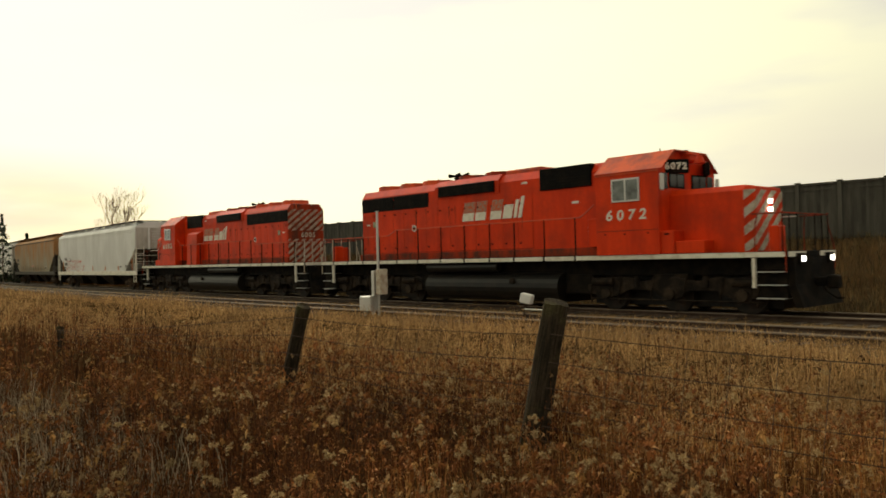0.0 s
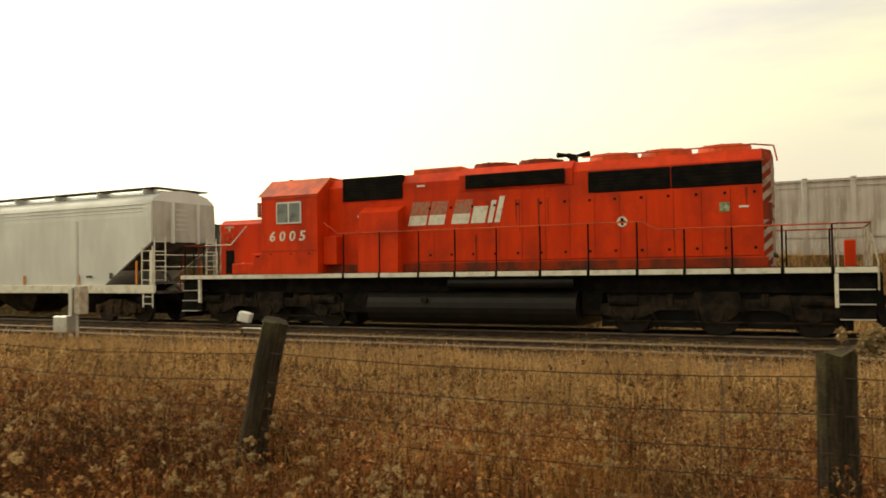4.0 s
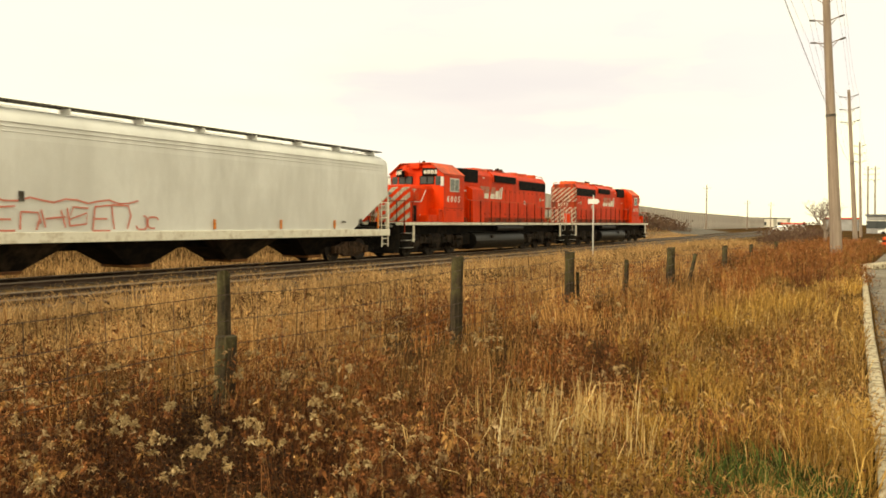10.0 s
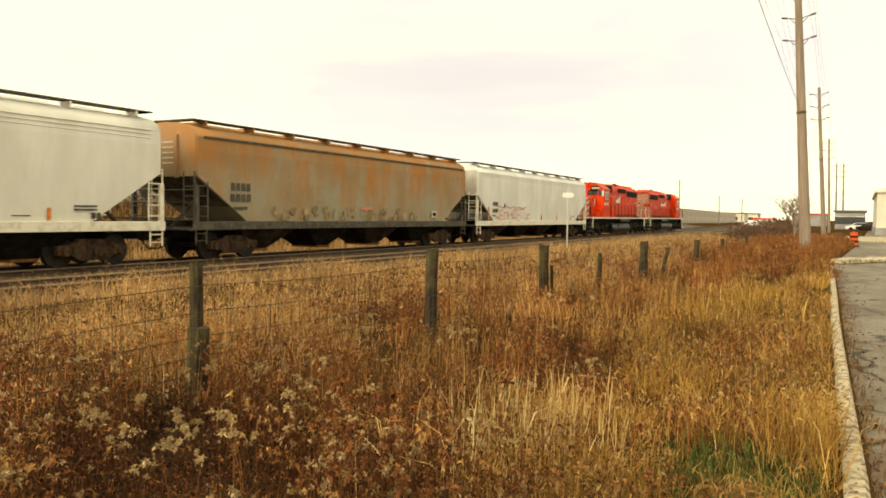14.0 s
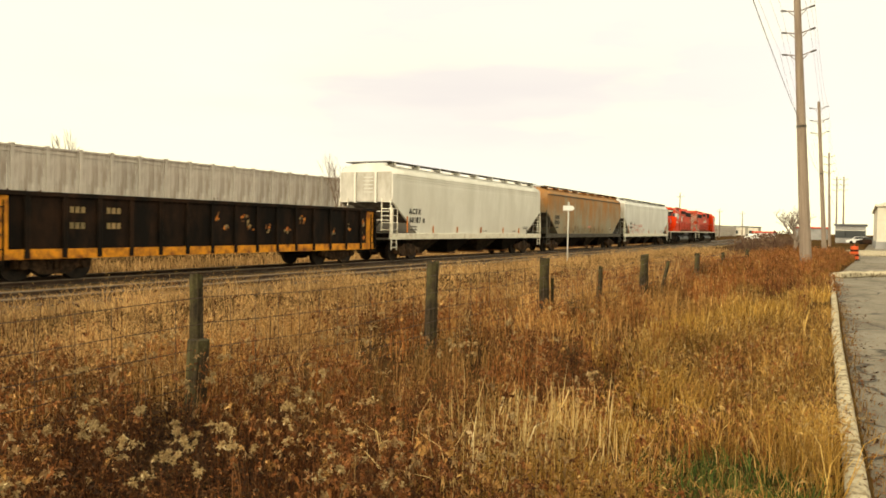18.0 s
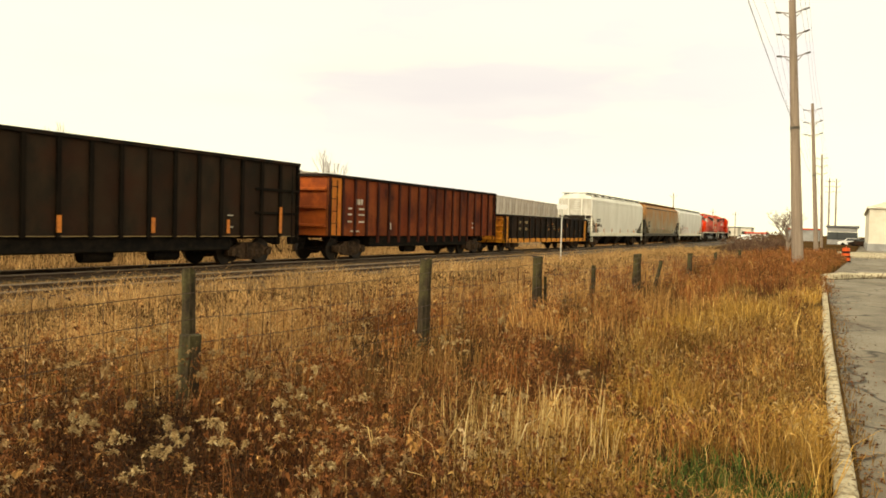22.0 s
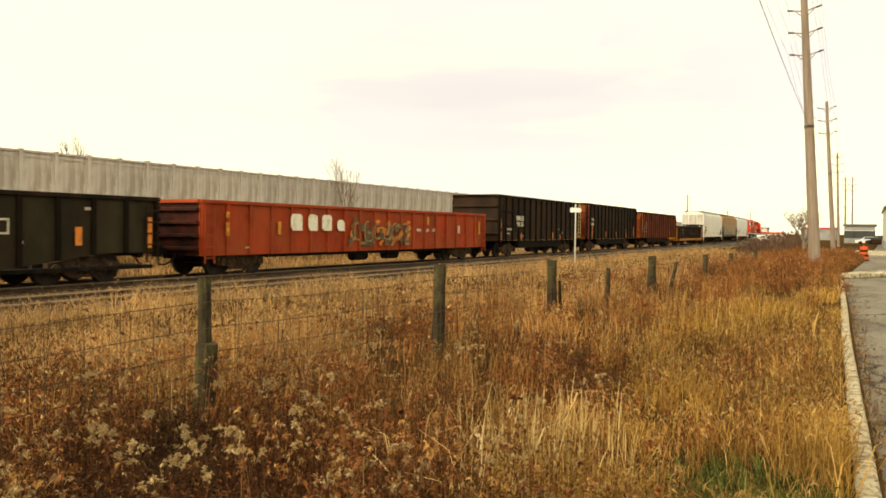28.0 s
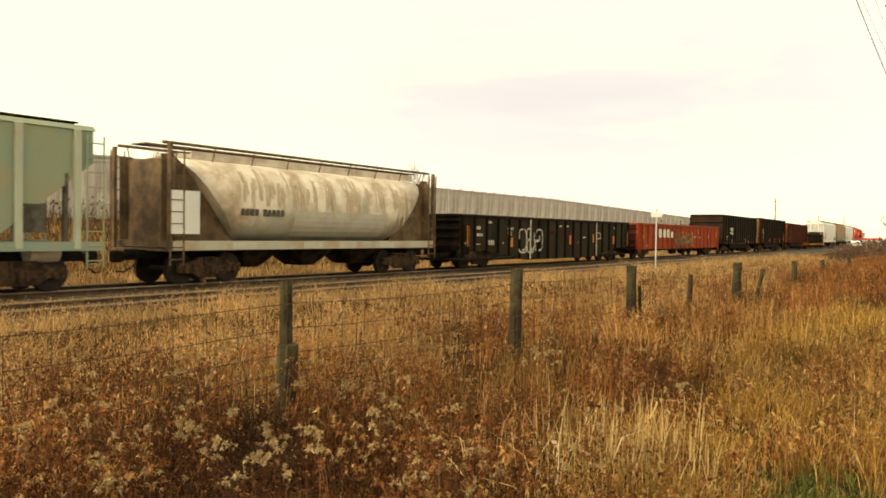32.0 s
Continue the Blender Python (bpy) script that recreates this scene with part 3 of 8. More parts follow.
def build_board_fence(x0, x1, top, mat, label, y=36.0, pitch=1.85, drop=0.0):
    """Tall board fence: posts with caps, two rails and panels of upright boards, each panel a piece."""
    fence = thing("board_fence", label, "fence", "board fences", "structure")
    h = 2.75
    bm = bmesh.new()
    k = 11
    w = (pitch - 0.16) / k
    for i in range(k):
        d = random.uniform(-0.012, 0.012)
        box(bm, 0.08 + i * w + 0.0015, 0.08 + (i + 1) * w - 0.0015, -0.012 + d, 0.012 + d, random.uniform(-0.8, -0.77), h - 0.1 + random.uniform(-0.015, 0.01))
    panel = bpy.data.meshes.new("panel")
    bm.to_mesh(panel)
    bm.free()
    bm = boxed(-0.085, 0.085, -0.1, 0.07, -1.2, h - 0.03)
    box(bm, -0.11, 0.11, -0.125, 0.095, h - 0.03, h + 0.02)
    post = bpy.data.meshes.new("post")
    bm.to_mesh(post)
    bm.free()
    bm = boxed(0.085, pitch - 0.085, -0.08, 0.05, h - 0.12, h - 0.02)
    box(bm, 0.085, pitch - 0.085, -0.05, -0.014, h - 0.36, h - 0.28)
    box(bm, 0.085, pitch - 0.085, -0.05, -0.014, 0.25, 0.33)
    rails = bpy.data.meshes.new("rails")
    bm.to_mesh(rails)
    bm.free()
    for me in (panel, post, rails):
        me.materials.append(M[mat])
    x = x0
    while x < x1:
        z = top(x) - h
        shared("panel", panel, pose(x, y, z + random.uniform(-0.01, 0.01)), fence)
        shared("rails", rails, pose(x, y, z), fence)
        shared("post", post, pose(x, y, z + 0.02, 0, random.uniform(-0.5, 0.5)), fence)
        x += pitch
    return fence


build_board_fence(-110, -3.6, lambda x: 4.62, "fence_dark", "tall dark grey-green weathered board fence on the bank")
build_board_fence(-3.6, 262, lambda x: 5.28 - min(max(0.0, x - 70), 85.0) * 0.0165 - max(0.0, x - 155) * 0.0055, "fence_pale", "tall pale silver-grey board fence with dark streaks on the bank")

# ---- farm fence along the verge ----
FENCE_Y = 5.0
POSTS = [  # x, height of the top, radius, lean along x, lean along y, look
    (-16.0, 0.5, 0.07, 4, 3), (-7.52, 1.14, 0.085, 25, 2), (-3.85, 1.27, 0.11, 12, -2), (0.16, 1.16, 0.12, 0, 1), (4.72, 1.22, 0.06, -1, 0), (8.85, 1.19, 0.085, 0, 1),
    (12.93, 1.12, 0.09, -7, 2), (16.3, 0.85, 0.05, -8, 3), (20.1, 1.02, 0.11, -1, 0), (27.5, 0.88, 0.09, 5, 1), (33.0, 0.82, 0.08, -3, 0), (40.5, 0.8, 0.08, 2, 0)]


def build_farm_fence():
    fence = thing("wire_fence", "old farm fence of leaning split posts and rusty page wire", "fence")
    for x, top, r, lx, ly in POSTS:
        bm = bmesh.new()
        rings, seg = [], 9
        for k in range(6):
            z = k / 5
            rr = r * (1.06 - 0.12 * z)
            rings.append([bm.verts.new((rr * (1 + random.uniform(-0.12, 0.12)) * math.cos(2 * math.pi * i / seg), rr * (1 + random.uniform(-0.12, 0.12)) * math.sin(2 * math.pi * i / seg),
                                        -(1 - z) * (top + 0.5) + (random.uniform(-0.035, 0.02) if k == 5 else 0))) for i in range(seg)])
        for a, b in zip(rings, rings[1:]):
            for i in range(seg):
                bm.faces.new((a[i], a[(i + 1) % seg], b[(i + 1) % seg], b[i]))
        bm.faces.new(rings[-1])
        o = part("post", bm, "post", fence)
        o.matrix_basis = pose(x, FENCE_Y, top, ly, lx)
    for x, y, top, r in ((4.69, 4.93, 0.66, 0.09), (13.2, 4.95, 0.75, 0.03), (21.6, 4.7, 0.8, 0.05)):
        o = part("stub", rod(bmesh.new(), (0.02, 0, -top - 0.4), (0, 0, 0), r * 1.05, r, 8), "post", fence, "short broken stub beside a post")
        o.matrix_basis = pose(x, y, top, 3, 35 if r == 0.05 else -12 if r == 0.03 else 1)
    for (xa, ta, _, la, _), (xb, tb, _, lb, _) in zip(POSTS, POSTS[1:]):
        bm = bmesh.new()
        lines = []
        for h in (0.97, 0.76, 0.56, 0.4, 0.26, 0.14):
            za, zb = min(ta - 0.06, h * 1.05), min(tb - 0.06, h * 1.05)
            sh = math.tan(radians(la)), math.tan(radians(lb))
            a, b = Vector((xa - sh[0] * (ta - za), FENCE_Y - 0.09, za)), Vector((xb - sh[1] * (tb - zb), FENCE_Y - 0.09, zb))
            pts = [a.lerp(b, i / 6) - Vector((0, 0, 0.045 * math.sin(math.pi * i / 6) + random.uniform(-0.006, 0.006))) for i in range(7)]
            lines.append(pts)
            pipe(bm, pts, 0.004, 3)
        n = int((xb - xa) / 0.3)
        for i in range(1, n):
            f = i / n * 6
            k = min(int(f), 5)
            up = [ln[k].lerp(ln[k + 1], f - k) for ln in lines]
            pipe(bm, [up[0], up[2], up[4], up[5]], 0.003, 3)
        tagged(part("page_wire", bm, "wire", fence, "rusty page wire netting"), kind="stuff")


build_farm_fence()

# ---- the train ----
WHEELS = []                                     # wheel sets, their radius and the side on which their thing faces


def wheel_mesh(r, name="wheelset"):
    bm = bmesh.new()
    rod(bm, (0, -1.1, 0), (0, 1.1, 0), 0.075, 0.075, 8)
    for s in (-1, 1):
        y = s * 0.745
        rod(bm, (0, y - 0.065, 0), (0, y + 0.065, 0), r, r, 24)
        rod(bm, (0, y - s * 0.085, 0), (0, y - s * 0.06, 0), r + 0.025, r + 0.025, 24)
        rod(bm, (0, y + s * 0.06, 0), (0, y + s * 0.09, 0), r * 0.42, r * 0.32, 14)
        for k in range(3):
            a = k * 2 * math.pi / 3
            rod(bm, (r * 0.62 * math.cos(a), y, r * 0.62 * math.sin(a)), (r * 0.62 * math.cos(a), y + s * 0.075, r * 0.62 * math.sin(a)), 0.03, 0.03, 6)
    me = bpy.data.meshes.new(name)
    bm.to_mesh(me)
    bm.free()
    me.materials.append(M["wheel"])
    return me


FREIGHT_WHEEL, ENGINE_WHEEL = wheel_mesh(0.46), wheel_mesh(0.51)


def freight_truck_mesh():
    bm = bmesh.new()
    for s in (-1, 1):
        y0, y1 = sorted((s * 0.93, s * 1.12))
        prism(bm, [(-1.12, 0.62), (-1.12, 0.36), (-0.72, 0.36), (-0.42, 0.2), (0.42, 0.2), (0.72, 0.36), (1.12, 0.36), (1.12, 0.62), (0.75, 0.66), (0.4, 0.8), (-0.4, 0.8), (-0.75, 0.66)], y0, y1, "y")
        for x in (-0.89, 0.89):
            rod(bm, (x, s * 0.9, 0.46), (x, s * 1.2, 0.46), 0.15, 0.13, 12)
        for x in (-0.17, 0, 0.17):
            rod(bm, (x, s * 1.15, 0.3), (x, s * 1.15, 0.55), 0.075, 0.075, 8)
    box(bm, -0.25, 0.25, -1.16, 1.16, 0.5, 0.78)
    me = bpy.data.meshes.new("truck")
    bmesh.ops.recalc_face_normals(bm, faces=bm.faces)
    bm.to_mesh(me)
    bm.free()
    me.materials.append(M["truck_rust"])
    return me


FREIGHT_TRUCK = freight_truck_mesh()


def add_freight_trucks(car, half, inset=2.2):
    for s in (-1, 1):
        t = shared("truck", FREIGHT_TRUCK, pose(s * (half - inset), 0, 0), car)
        for x in (-0.89, 0.89):
            WHEELS.append((shared("wheelset", FREIGHT_WHEEL, pose(x, 0, 0.46), t), 0.46, 1))


def add_couplers(car, half, mat="black"):
    for s in (-1, 1):
        bm = boxed(*sorted((s * (half - 0.5), s * (half + 0.35))), -0.09, 0.09, 0.72, 0.94, bevel=0.02)
        box(bm, *sorted((s * (half + 0.3), s * (half + 0.58))), -0.16, 0.14, 0.66, 1.0, bevel=0.04)
        part("coupler", bm, mat, car)
        bm = bmesh.new()
        pts = [Vector((s * (half - 0.05), -0.35, 0.85)), Vector((s * (half + 0.15), -0.37, 0.55)), Vector((s * (half + 0.4), -0.3, 0.4)), Vector((s * (half + 0.6), -0.2, 0.42))]
        pipe(bm, pts, 0.025)
        part("air_hose", bm, mat, car)


def side_bars(car, rows, y, mat, name="mark"):
    """Plain bars that stand for small lettering: x, z, width, height on both sides."""
    for s in (-1, 1):
        for x, z, w, h in rows:
            xx = x if s < 0 else -x
            n = max(1, round(w / (h * 0.95))) if h > 0.09 else 1
            for i in range(n):
                a = xx - w / 2 + w * i / n
                part(name, boxed(a, a + w / n * 0.72, *sorted((s * (y + 0.003), s * (y + 0.009))), z - h / 2, z + h / 2), mat, car)


def ladder(parent, x0, x1, y0, y1, z0, z1, rungs, mat, name="ladder"):
    lad = part(name, rod(bmesh.new(), (x0, y0, z0), (x0, y0, z1), 0.025, seg=6), mat, parent)
    part("rail", rod(bmesh.new(), (x1, y1, z0), (x1, y1, z1), 0.025, seg=6), mat, lad)
    for k in range(rungs):
        z = z0 + (z1 - z0) * (k + 0.5) / rungs
        part("rung", rod(bmesh.new(), (x0, y0, z), (x1, y1, z), 0.018, seg=5), mat, lad)
    return lad


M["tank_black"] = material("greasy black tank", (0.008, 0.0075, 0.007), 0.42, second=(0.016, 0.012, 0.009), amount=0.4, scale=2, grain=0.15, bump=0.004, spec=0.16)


# ---- engines ----
def wrapped_bands(parent, name, x_front, x_back, y_front, y_side, z0, z1, way, pitch, wide, mat="white_dirty"):
    """Slanted white bands across a blunt end and round its two bevelled corners; way: which side they rise to."""
    leg = math.hypot(x_back - x_front, y_side - y_front)
    total = y_front + leg
    out = 0.006 if x_front > x_back else -0.006
    rise = (z1 - z0) * 1.3
    for k in range(-12, 13):
        a = k * pitch - 0.1
        strip = [(a, z0), (a + wide, z0), (a + wide + rise, z1), (a + rise, z1)]
        if way < 0:
            strip = [(-p, q) for p, q in reversed(strip)]
        for lo, hi in ((-total, -y_front), (-y_front, y_front), (y_front, total)):
            band = clip(strip, lo + 0.004, hi - 0.004, z0, z1)
            if not band or len(band) < 3:
                continue
            bm = bmesh.new()
            rows = []
            for o in (0.3, 1.6):
                ring = []
                for w, z in band:
                    y = max(-y_front, min(y_front, w))
                    f = max(0, abs(w) - y_front) / leg
                    sg = 1 if w > 0 else -1
                    ring.append(bm.verts.new((x_front + (x_back - x_front) * f + out * o, y + sg * f * (y_side - y_front) + sg * (abs(out) * o if abs(w) > y_front else 0), z)))
                rows.append(ring)
            bm.faces.new(rows[0])
            bm.faces.new(list(reversed(rows[1])))
            for i in range(len(band)):
                j = (i + 1) % len(band)
                bm.faces.new((rows[0][i], rows[0][j], rows[1][j], rows[1][i]))
            bmesh.ops.recalc_face_normals(bm, faces=bm.faces)
            part(name, bm, mat, parent)


def build_engine(number, bulge_side, lit, label):
    """Six-axle road engine, nose towards -x, 19.8 m over its platforms, with a high narrow hood behind the cab."""
    e = thing("locomotive", label, "locomotive", "engines")
    c = 9.9

    def X(u):
        return u - c
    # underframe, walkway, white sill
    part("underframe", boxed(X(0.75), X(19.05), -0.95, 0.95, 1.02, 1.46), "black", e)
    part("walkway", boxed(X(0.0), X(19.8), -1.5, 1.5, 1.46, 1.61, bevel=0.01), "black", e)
    stan = [1.0, 6.3, 7.5, 8.75, 9.85, 11.05, 12.25, 13.5, 14.7, 15.8, 16.85, 17.9, 18.9]
    for s in (-1, 1):
        edge = [0.02, *stan[1:], 19.78]
        for a, b in zip(edge, edge[1:]):
            part("sill_stripe", boxed(X(a) + 0.04, X(b) - 0.04, *sorted((s * 1.5, s * 1.512)), 1.475, 1.6), "white", e)
        bm = bmesh.new()
        pipe(bm, [(X(5.6), s * 1.44, 3.1), (X(6.1), s * 1.46, 2.75)] + [(X(u), s * 1.46, 2.75) for u in (6.3, 14.8)] + [(X(15.2), s * 1.46, 2.55), (X(18.9), s * 1.46, 2.55)], 0.02)
        rail = part("handrail", bm, "red_worn", e, "long red handrail on stanchions")
        for u in stan[1:]:
            part("stanchion", rod(bmesh.new(), (X(u), s * 1.46, 1.45), (X(u), s * 1.46, 2.75 if u < 15 else 2.55), 0.022, seg=6), "black", rail)
        # tool and battery boxes beside the cab and low hood skirt
        bx = part("battery_box", boxed(X(3.0), X(5.45), *sorted((s * 0.96, s * 1.5)), 1.61, 2.24, bevel=0.02), "red", e, "red battery box with latched lids")
        part("sand_box", boxed(X(2.15), X(2.98), *sorted((s * 0.96, s * 1.46)), 1.61, 1.95, bevel=0.02), "red", e, "low red box before the battery box")
        for u in (3.15, 3.7, 4.3, 5.0):
            part("latch", boxed(X(u), X(u) + 0.12, *sorted((s * 1.5, s * 1.515)), 2.13, 2.17), "black", bx)
        # foot of the hood in a darker red than the doors above it
        part("hood_skirt", boxed(X(5.45), X(17.6), *sorted((s * 0.97, s * 1.08)), 1.61, 1.86, bevel=0.02), "red_dark_grimy", e, "darker red foot of the hood")
    # short hood
    nose = [(-0.98, 1.61), (-0.98, 3.2), (-0.84, 3.35), (0.84, 3.35), (0.98, 3.2), (0.98, 1.61)]
    bm = prism(bmesh.new(), nose, X(1.3), X(3.4))
    short = part("short_hood", bm, "red", e)
    bm = bmesh.new()
    inner = [(p[0] * 0.82, 1.61 + (p[1] - 1.61) * 0.97) for p in nose]
    lo = [bm.verts.new((X(1.3), *p)) for p in nose]
    hi = [bm.verts.new((X(1.08), *p)) for p in inner]
    bm.faces.new(hi)
    for i in range(6):
        bm.faces.new((lo[i], hi[i], hi[(i + 1) % 6], lo[(i + 1) % 6]))
    part("nose_front", bm, "red", short)
    wrapped_bands(short, "nose_band", X(1.08), X(1.3), 0.8, 0.98, 1.64, 3.22, -1, 0.6, 0.31)
    for s in (-1,):
        # brake wheel, the door recess's shade as a black plate, grab irons and small plates on the nose's flank
        y0, y1 = sorted((s * 0.982, s * 0.99))
        part("brake_recess", boxed(X(1.5), X(1.84), y0, y1, 1.64, 2.38), "grille", short, "flat black plate for the shade in a recess")
        bm = bmesh.new()
        ring = [(X(1.66) + 0.21 * math.cos(i * math.pi / 10), s * 1.07, 2.76 + 0.21 * math.sin(i * math.pi / 10)) for i in range(21)]
        pipe(bm, ring, 0.018)
        for i in range(3):
            a = i * math.pi / 3 + 0.3
            pipe(bm, [(X(1.66) + 0.2 * math.cos(a), s * 1.07, 2.76 + 0.2 * math.sin(a)), (X(1.66) - 0.2 * math.cos(a), s * 1.07, 2.76 - 0.2 * math.sin(a))], 0.012)
        rod(bm, (X(1.66), s * 0.97, 2.76), (X(1.66), s * 1.09, 2.76), 0.05, seg=8)
        part("brake_wheel", bm, "red_worn", short, "red hand brake wheel")
        part("plate", boxed(X(1.45), X(1.82), y0, y1, 3.1, 3.15), "white_dirty", short)
        part("plate", boxed(X(1.6), X(1.68), y0, y1, 3.0, 3.1), "white_dirty", short)
        bm = pipe(bmesh.new(), [(X(0.9), s * 1.3, 2.55), (X(1.9), s * 1.2, 2.55), (X(2.45), s * 1.12, 3.12)], 0.02)
        part("grab_iron", bm, "alu", short)
        part("plate", boxed(X(2.14), X(2.22), *sorted((s * 0.985, s * 0.993)), 1.85, 1.98), "white_dirty", short)
    # cab
    cab_o = [(-1.555, 1.61), (-1.555, 3.95), (-0.86, 4.46), (0.86, 4.46), (1.555, 3.95), (1.555, 1.61)]
    cab = part("cab", prism(bmesh.new(), cab_o, X(3.4), X(5.46)), "red", e)
    roof = [(-1.58, 3.95), (-0.87, 4.5), (0.87, 4.5), (1.58, 3.95), (1.556, 3.95), (0.86, 4.463), (-0.86, 4.463), (-1.556, 3.95)]
    # roof in a lighter red than the cab sides
    part("cab_roof", prism(bmesh.new(), roof, X(3.27), X(5.48)), "red_worn", cab, "lighter red cab roof with a front visor")
    for s in (-1, 1):
        y0, y1 = sorted((s * 1.555, s * 1.585))
        w = part("side_window", boxed(X(3.98), X(4.9), y0, y1, 3.1, 3.76, bevel=0.008), "alu", e, "sliding window in a bright metal frame")
        for a, b in ((4.03, 4.41), (4.47, 4.85)):
            part("pane", boxed(X(a), X(b), *sorted((s * 1.586, s * 1.592)), 3.15, 3.71), "pale_glass", w)
        part("drip_strip", boxed(X(3.4), X(5.47), *sorted((s * 1.556, s * 1.572)), 3.88, 3.915), "red_worn", cab)
        part("cab_seam", boxed(X(3.42), X(5.44), *sorted((s * 1.5555, s * 1.559)), 2.28, 2.3), "red_dark_grimy", cab, "dark seam with rivets")
        for u in (3.75, 4.5, 5.15):
            part("rivet", rod(bmesh.new(), (X(u), s * 1.555, 2.2), (X(u), s * 1.57, 2.2), 0.025, seg=6), "black", cab)
        part("locker", boxed(X(5.47), X(5.95), *sorted((s * 0.96, s * 1.3)), 1.86, 2.7, bevel=0.02), "red", e, "narrow red locker behind the cab")
        part("mirror", boxed(X(3.27), X(3.32), *sorted((s * 1.44, s * 1.62)), 3.34, 3.8, bevel=0.02), "alu", cab, "tall mirror on the cab's front corner")
        part("mirror_arm", rod(bmesh.new(), (X(3.3), s * 1.5, 3.4), (X(3.42), s * 1.52, 3.4), 0.015, seg=6), "black", cab)
        mm = pose(X(4.36 if s < 0 else 4.46), s * 1.56, 2.6, 0, 0, 0 if s < 0 else 180)
        lettering("number", number, 0.405, "white", cab, mm, 0.12, 0.009, "white slanted number", 1.12, 1.62)
        # windscreen quarters and number boards
        ws = part("windscreen", boxed(X(3.372), X(3.398), *sorted((s * 0.2, s * 1.02)), 3.44, 3.86), "black", e, "windscreen in a black rubber frame")
        part("pane", boxed(X(3.366), X(3.374), *sorted((s * 0.26, s * 0.6)), 3.48, 3.82), "dark_glass", ws)
        part("pane", boxed(X(3.366), X(3.374), *sorted((s * 0.66, s * 0.97)), 3.48, 3.82), "dark_glass", ws)
        part("corner_window", boxed(X(3.376), X(3.398), *sorted((s * 1.1, s * 1.4)), 3.4, 3.84), "dark_glass", cab)
        bm = boxed(-0.09, 0.06, -0.4, 0.4, -0.19, 0.19, bevel=0.02)
        board = part("number_board", bm, "black", e, "black number board with white figures")
        board.matrix_basis = pose(X(3.3), s * 0.86, 4.03, 0, 0, -s * 33)
        lettering("board_number", number, 0.25, "white", board, pose(-0.094, 0, -0.085, 0, 0, -90), 0.0, 0.012, "", 1.1)
    part("headlight_housing", boxed(X(3.16), X(3.42), -0.3, 0.3, 4.2, 4.44, bevel=0.03), "red", cab, "red lamp housing over the windscreen")
    part("roof_beacon", rod(bmesh.new(), (X(3.6), -0.3, 4.46), (X(3.6), -0.3, 4.6), 0.09, 0.07, 10), "black", cab, "small black beacon")
    part("aerial", rod(bmesh.new(), (X(4.1), 0.25, 4.46), (X(4.1), 0.25, 4.66), 0.03, 0.02, 6), "black", cab)
    part("bell", rod(rod(bmesh.new(), (X(2.85), 0.3, 4.1), (X(2.85), 0.3, 4.32), 0.17, 0.07, 12), (X(2.85), 0.3, 4.32), (X(3.2), 0.3, 4.4), 0.03), "red", cab, "red bell on a bracket")
    # long hood
    hood_o = [(-0.97, 1.61), (-0.97, 4.14), (-0.78, 4.4), (0.78, 4.4), (0.97, 4.14), (0.97, 1.61)]
    hood = part("long_hood", prism(bmesh.new(), hood_o, X(5.46), X(17.5)), "red", e)
    bm = bmesh.new()
    lo = [bm.verts.new((X(17.5), *p)) for p in hood_o]
    hi = [bm.verts.new((X(17.68), p[0] * 0.84, 1.61 + (p[1] - 1.61) * 0.985)) for p in hood_o]
    bm.faces.new(hi)
    for i in range(6):
        bm.faces.new((lo[i], hi[i], hi[(i + 1) % 6], lo[(i + 1) % 6]))
    part("hood_end", bm, "red_dark_grimy", hood)
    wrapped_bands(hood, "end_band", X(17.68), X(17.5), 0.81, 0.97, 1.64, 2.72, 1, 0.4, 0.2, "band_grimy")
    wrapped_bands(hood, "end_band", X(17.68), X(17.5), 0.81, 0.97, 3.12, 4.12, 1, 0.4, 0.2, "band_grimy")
    lettering("end_number", number, 0.33, "white_dirty", hood, pose(X(17.685), 0, 2.8, 0, 0, 90), 0.0, 0.008)
    # doors along the hood
    for s in (-1, 1):
        y0, y1 = sorted((s * 0.974, s * 0.984))
        part("door_seams", boxed(X(8.35), X(17.44), *sorted((s * 0.96, s * 0.9725)), 1.88, 3.5), "red_dark_grimy", hood, "dark gaps between the hood doors")
        for k in range(14):
            u = 8.35 + k * 0.65
            if u < 17.0:
                d = part("hood_door", boxed(X(u) + 0.006, X(u + 0.65) - 0.006, y0, y1, 1.9, 3.5 if u > 13 else 3.75, bevel=0.004), "red", e)
                for z in (2.05, 3.35):
                    part("latch", boxed(X(u) + 0.5, X(u) + 0.56, *sorted((s * 0.984, s * 1.0)), z, z + 0.06), "black", d)
        for a, b, z0, z1, nm, yo in ((6.0, 8.0, 3.72, 4.4, "intake_grille", 1.02), (10.0, 12.8, 3.86, 4.24, "brake_grille", 1.06), (13.4, 15.44, 3.56, 4.1, "radiator_grille", 0.99), (15.46, 17.5, 3.56, 4.1, "radiator_grille", 0.99)):
            g = part(nm, boxed(X(a), X(b), *sorted((s * 0.8, s * yo)), z0, z1, bevel=0.01), "grille", e, "black louvred grille")
            n = int((z1 - z0) / 0.09)
            bm = bmesh.new()
            for i in range(n):
                z = z0 + 0.04 + i * 0.09
                box(bm, X(a) + 0.04, X(b) - 0.04, *sorted((s * yo, s * (yo + 0.012))), z, z + 0.035)
            part("louvres", bm, "black", g)
        # round emblem, small plates
        yf = 0.986 * s
        em = part("emblem", rod(bmesh.new(), (X(14.25), yf, 2.8), (X(14.25), yf + s * 0.006, 2.8), 0.13, seg=20), "white", e, "small round white emblem")
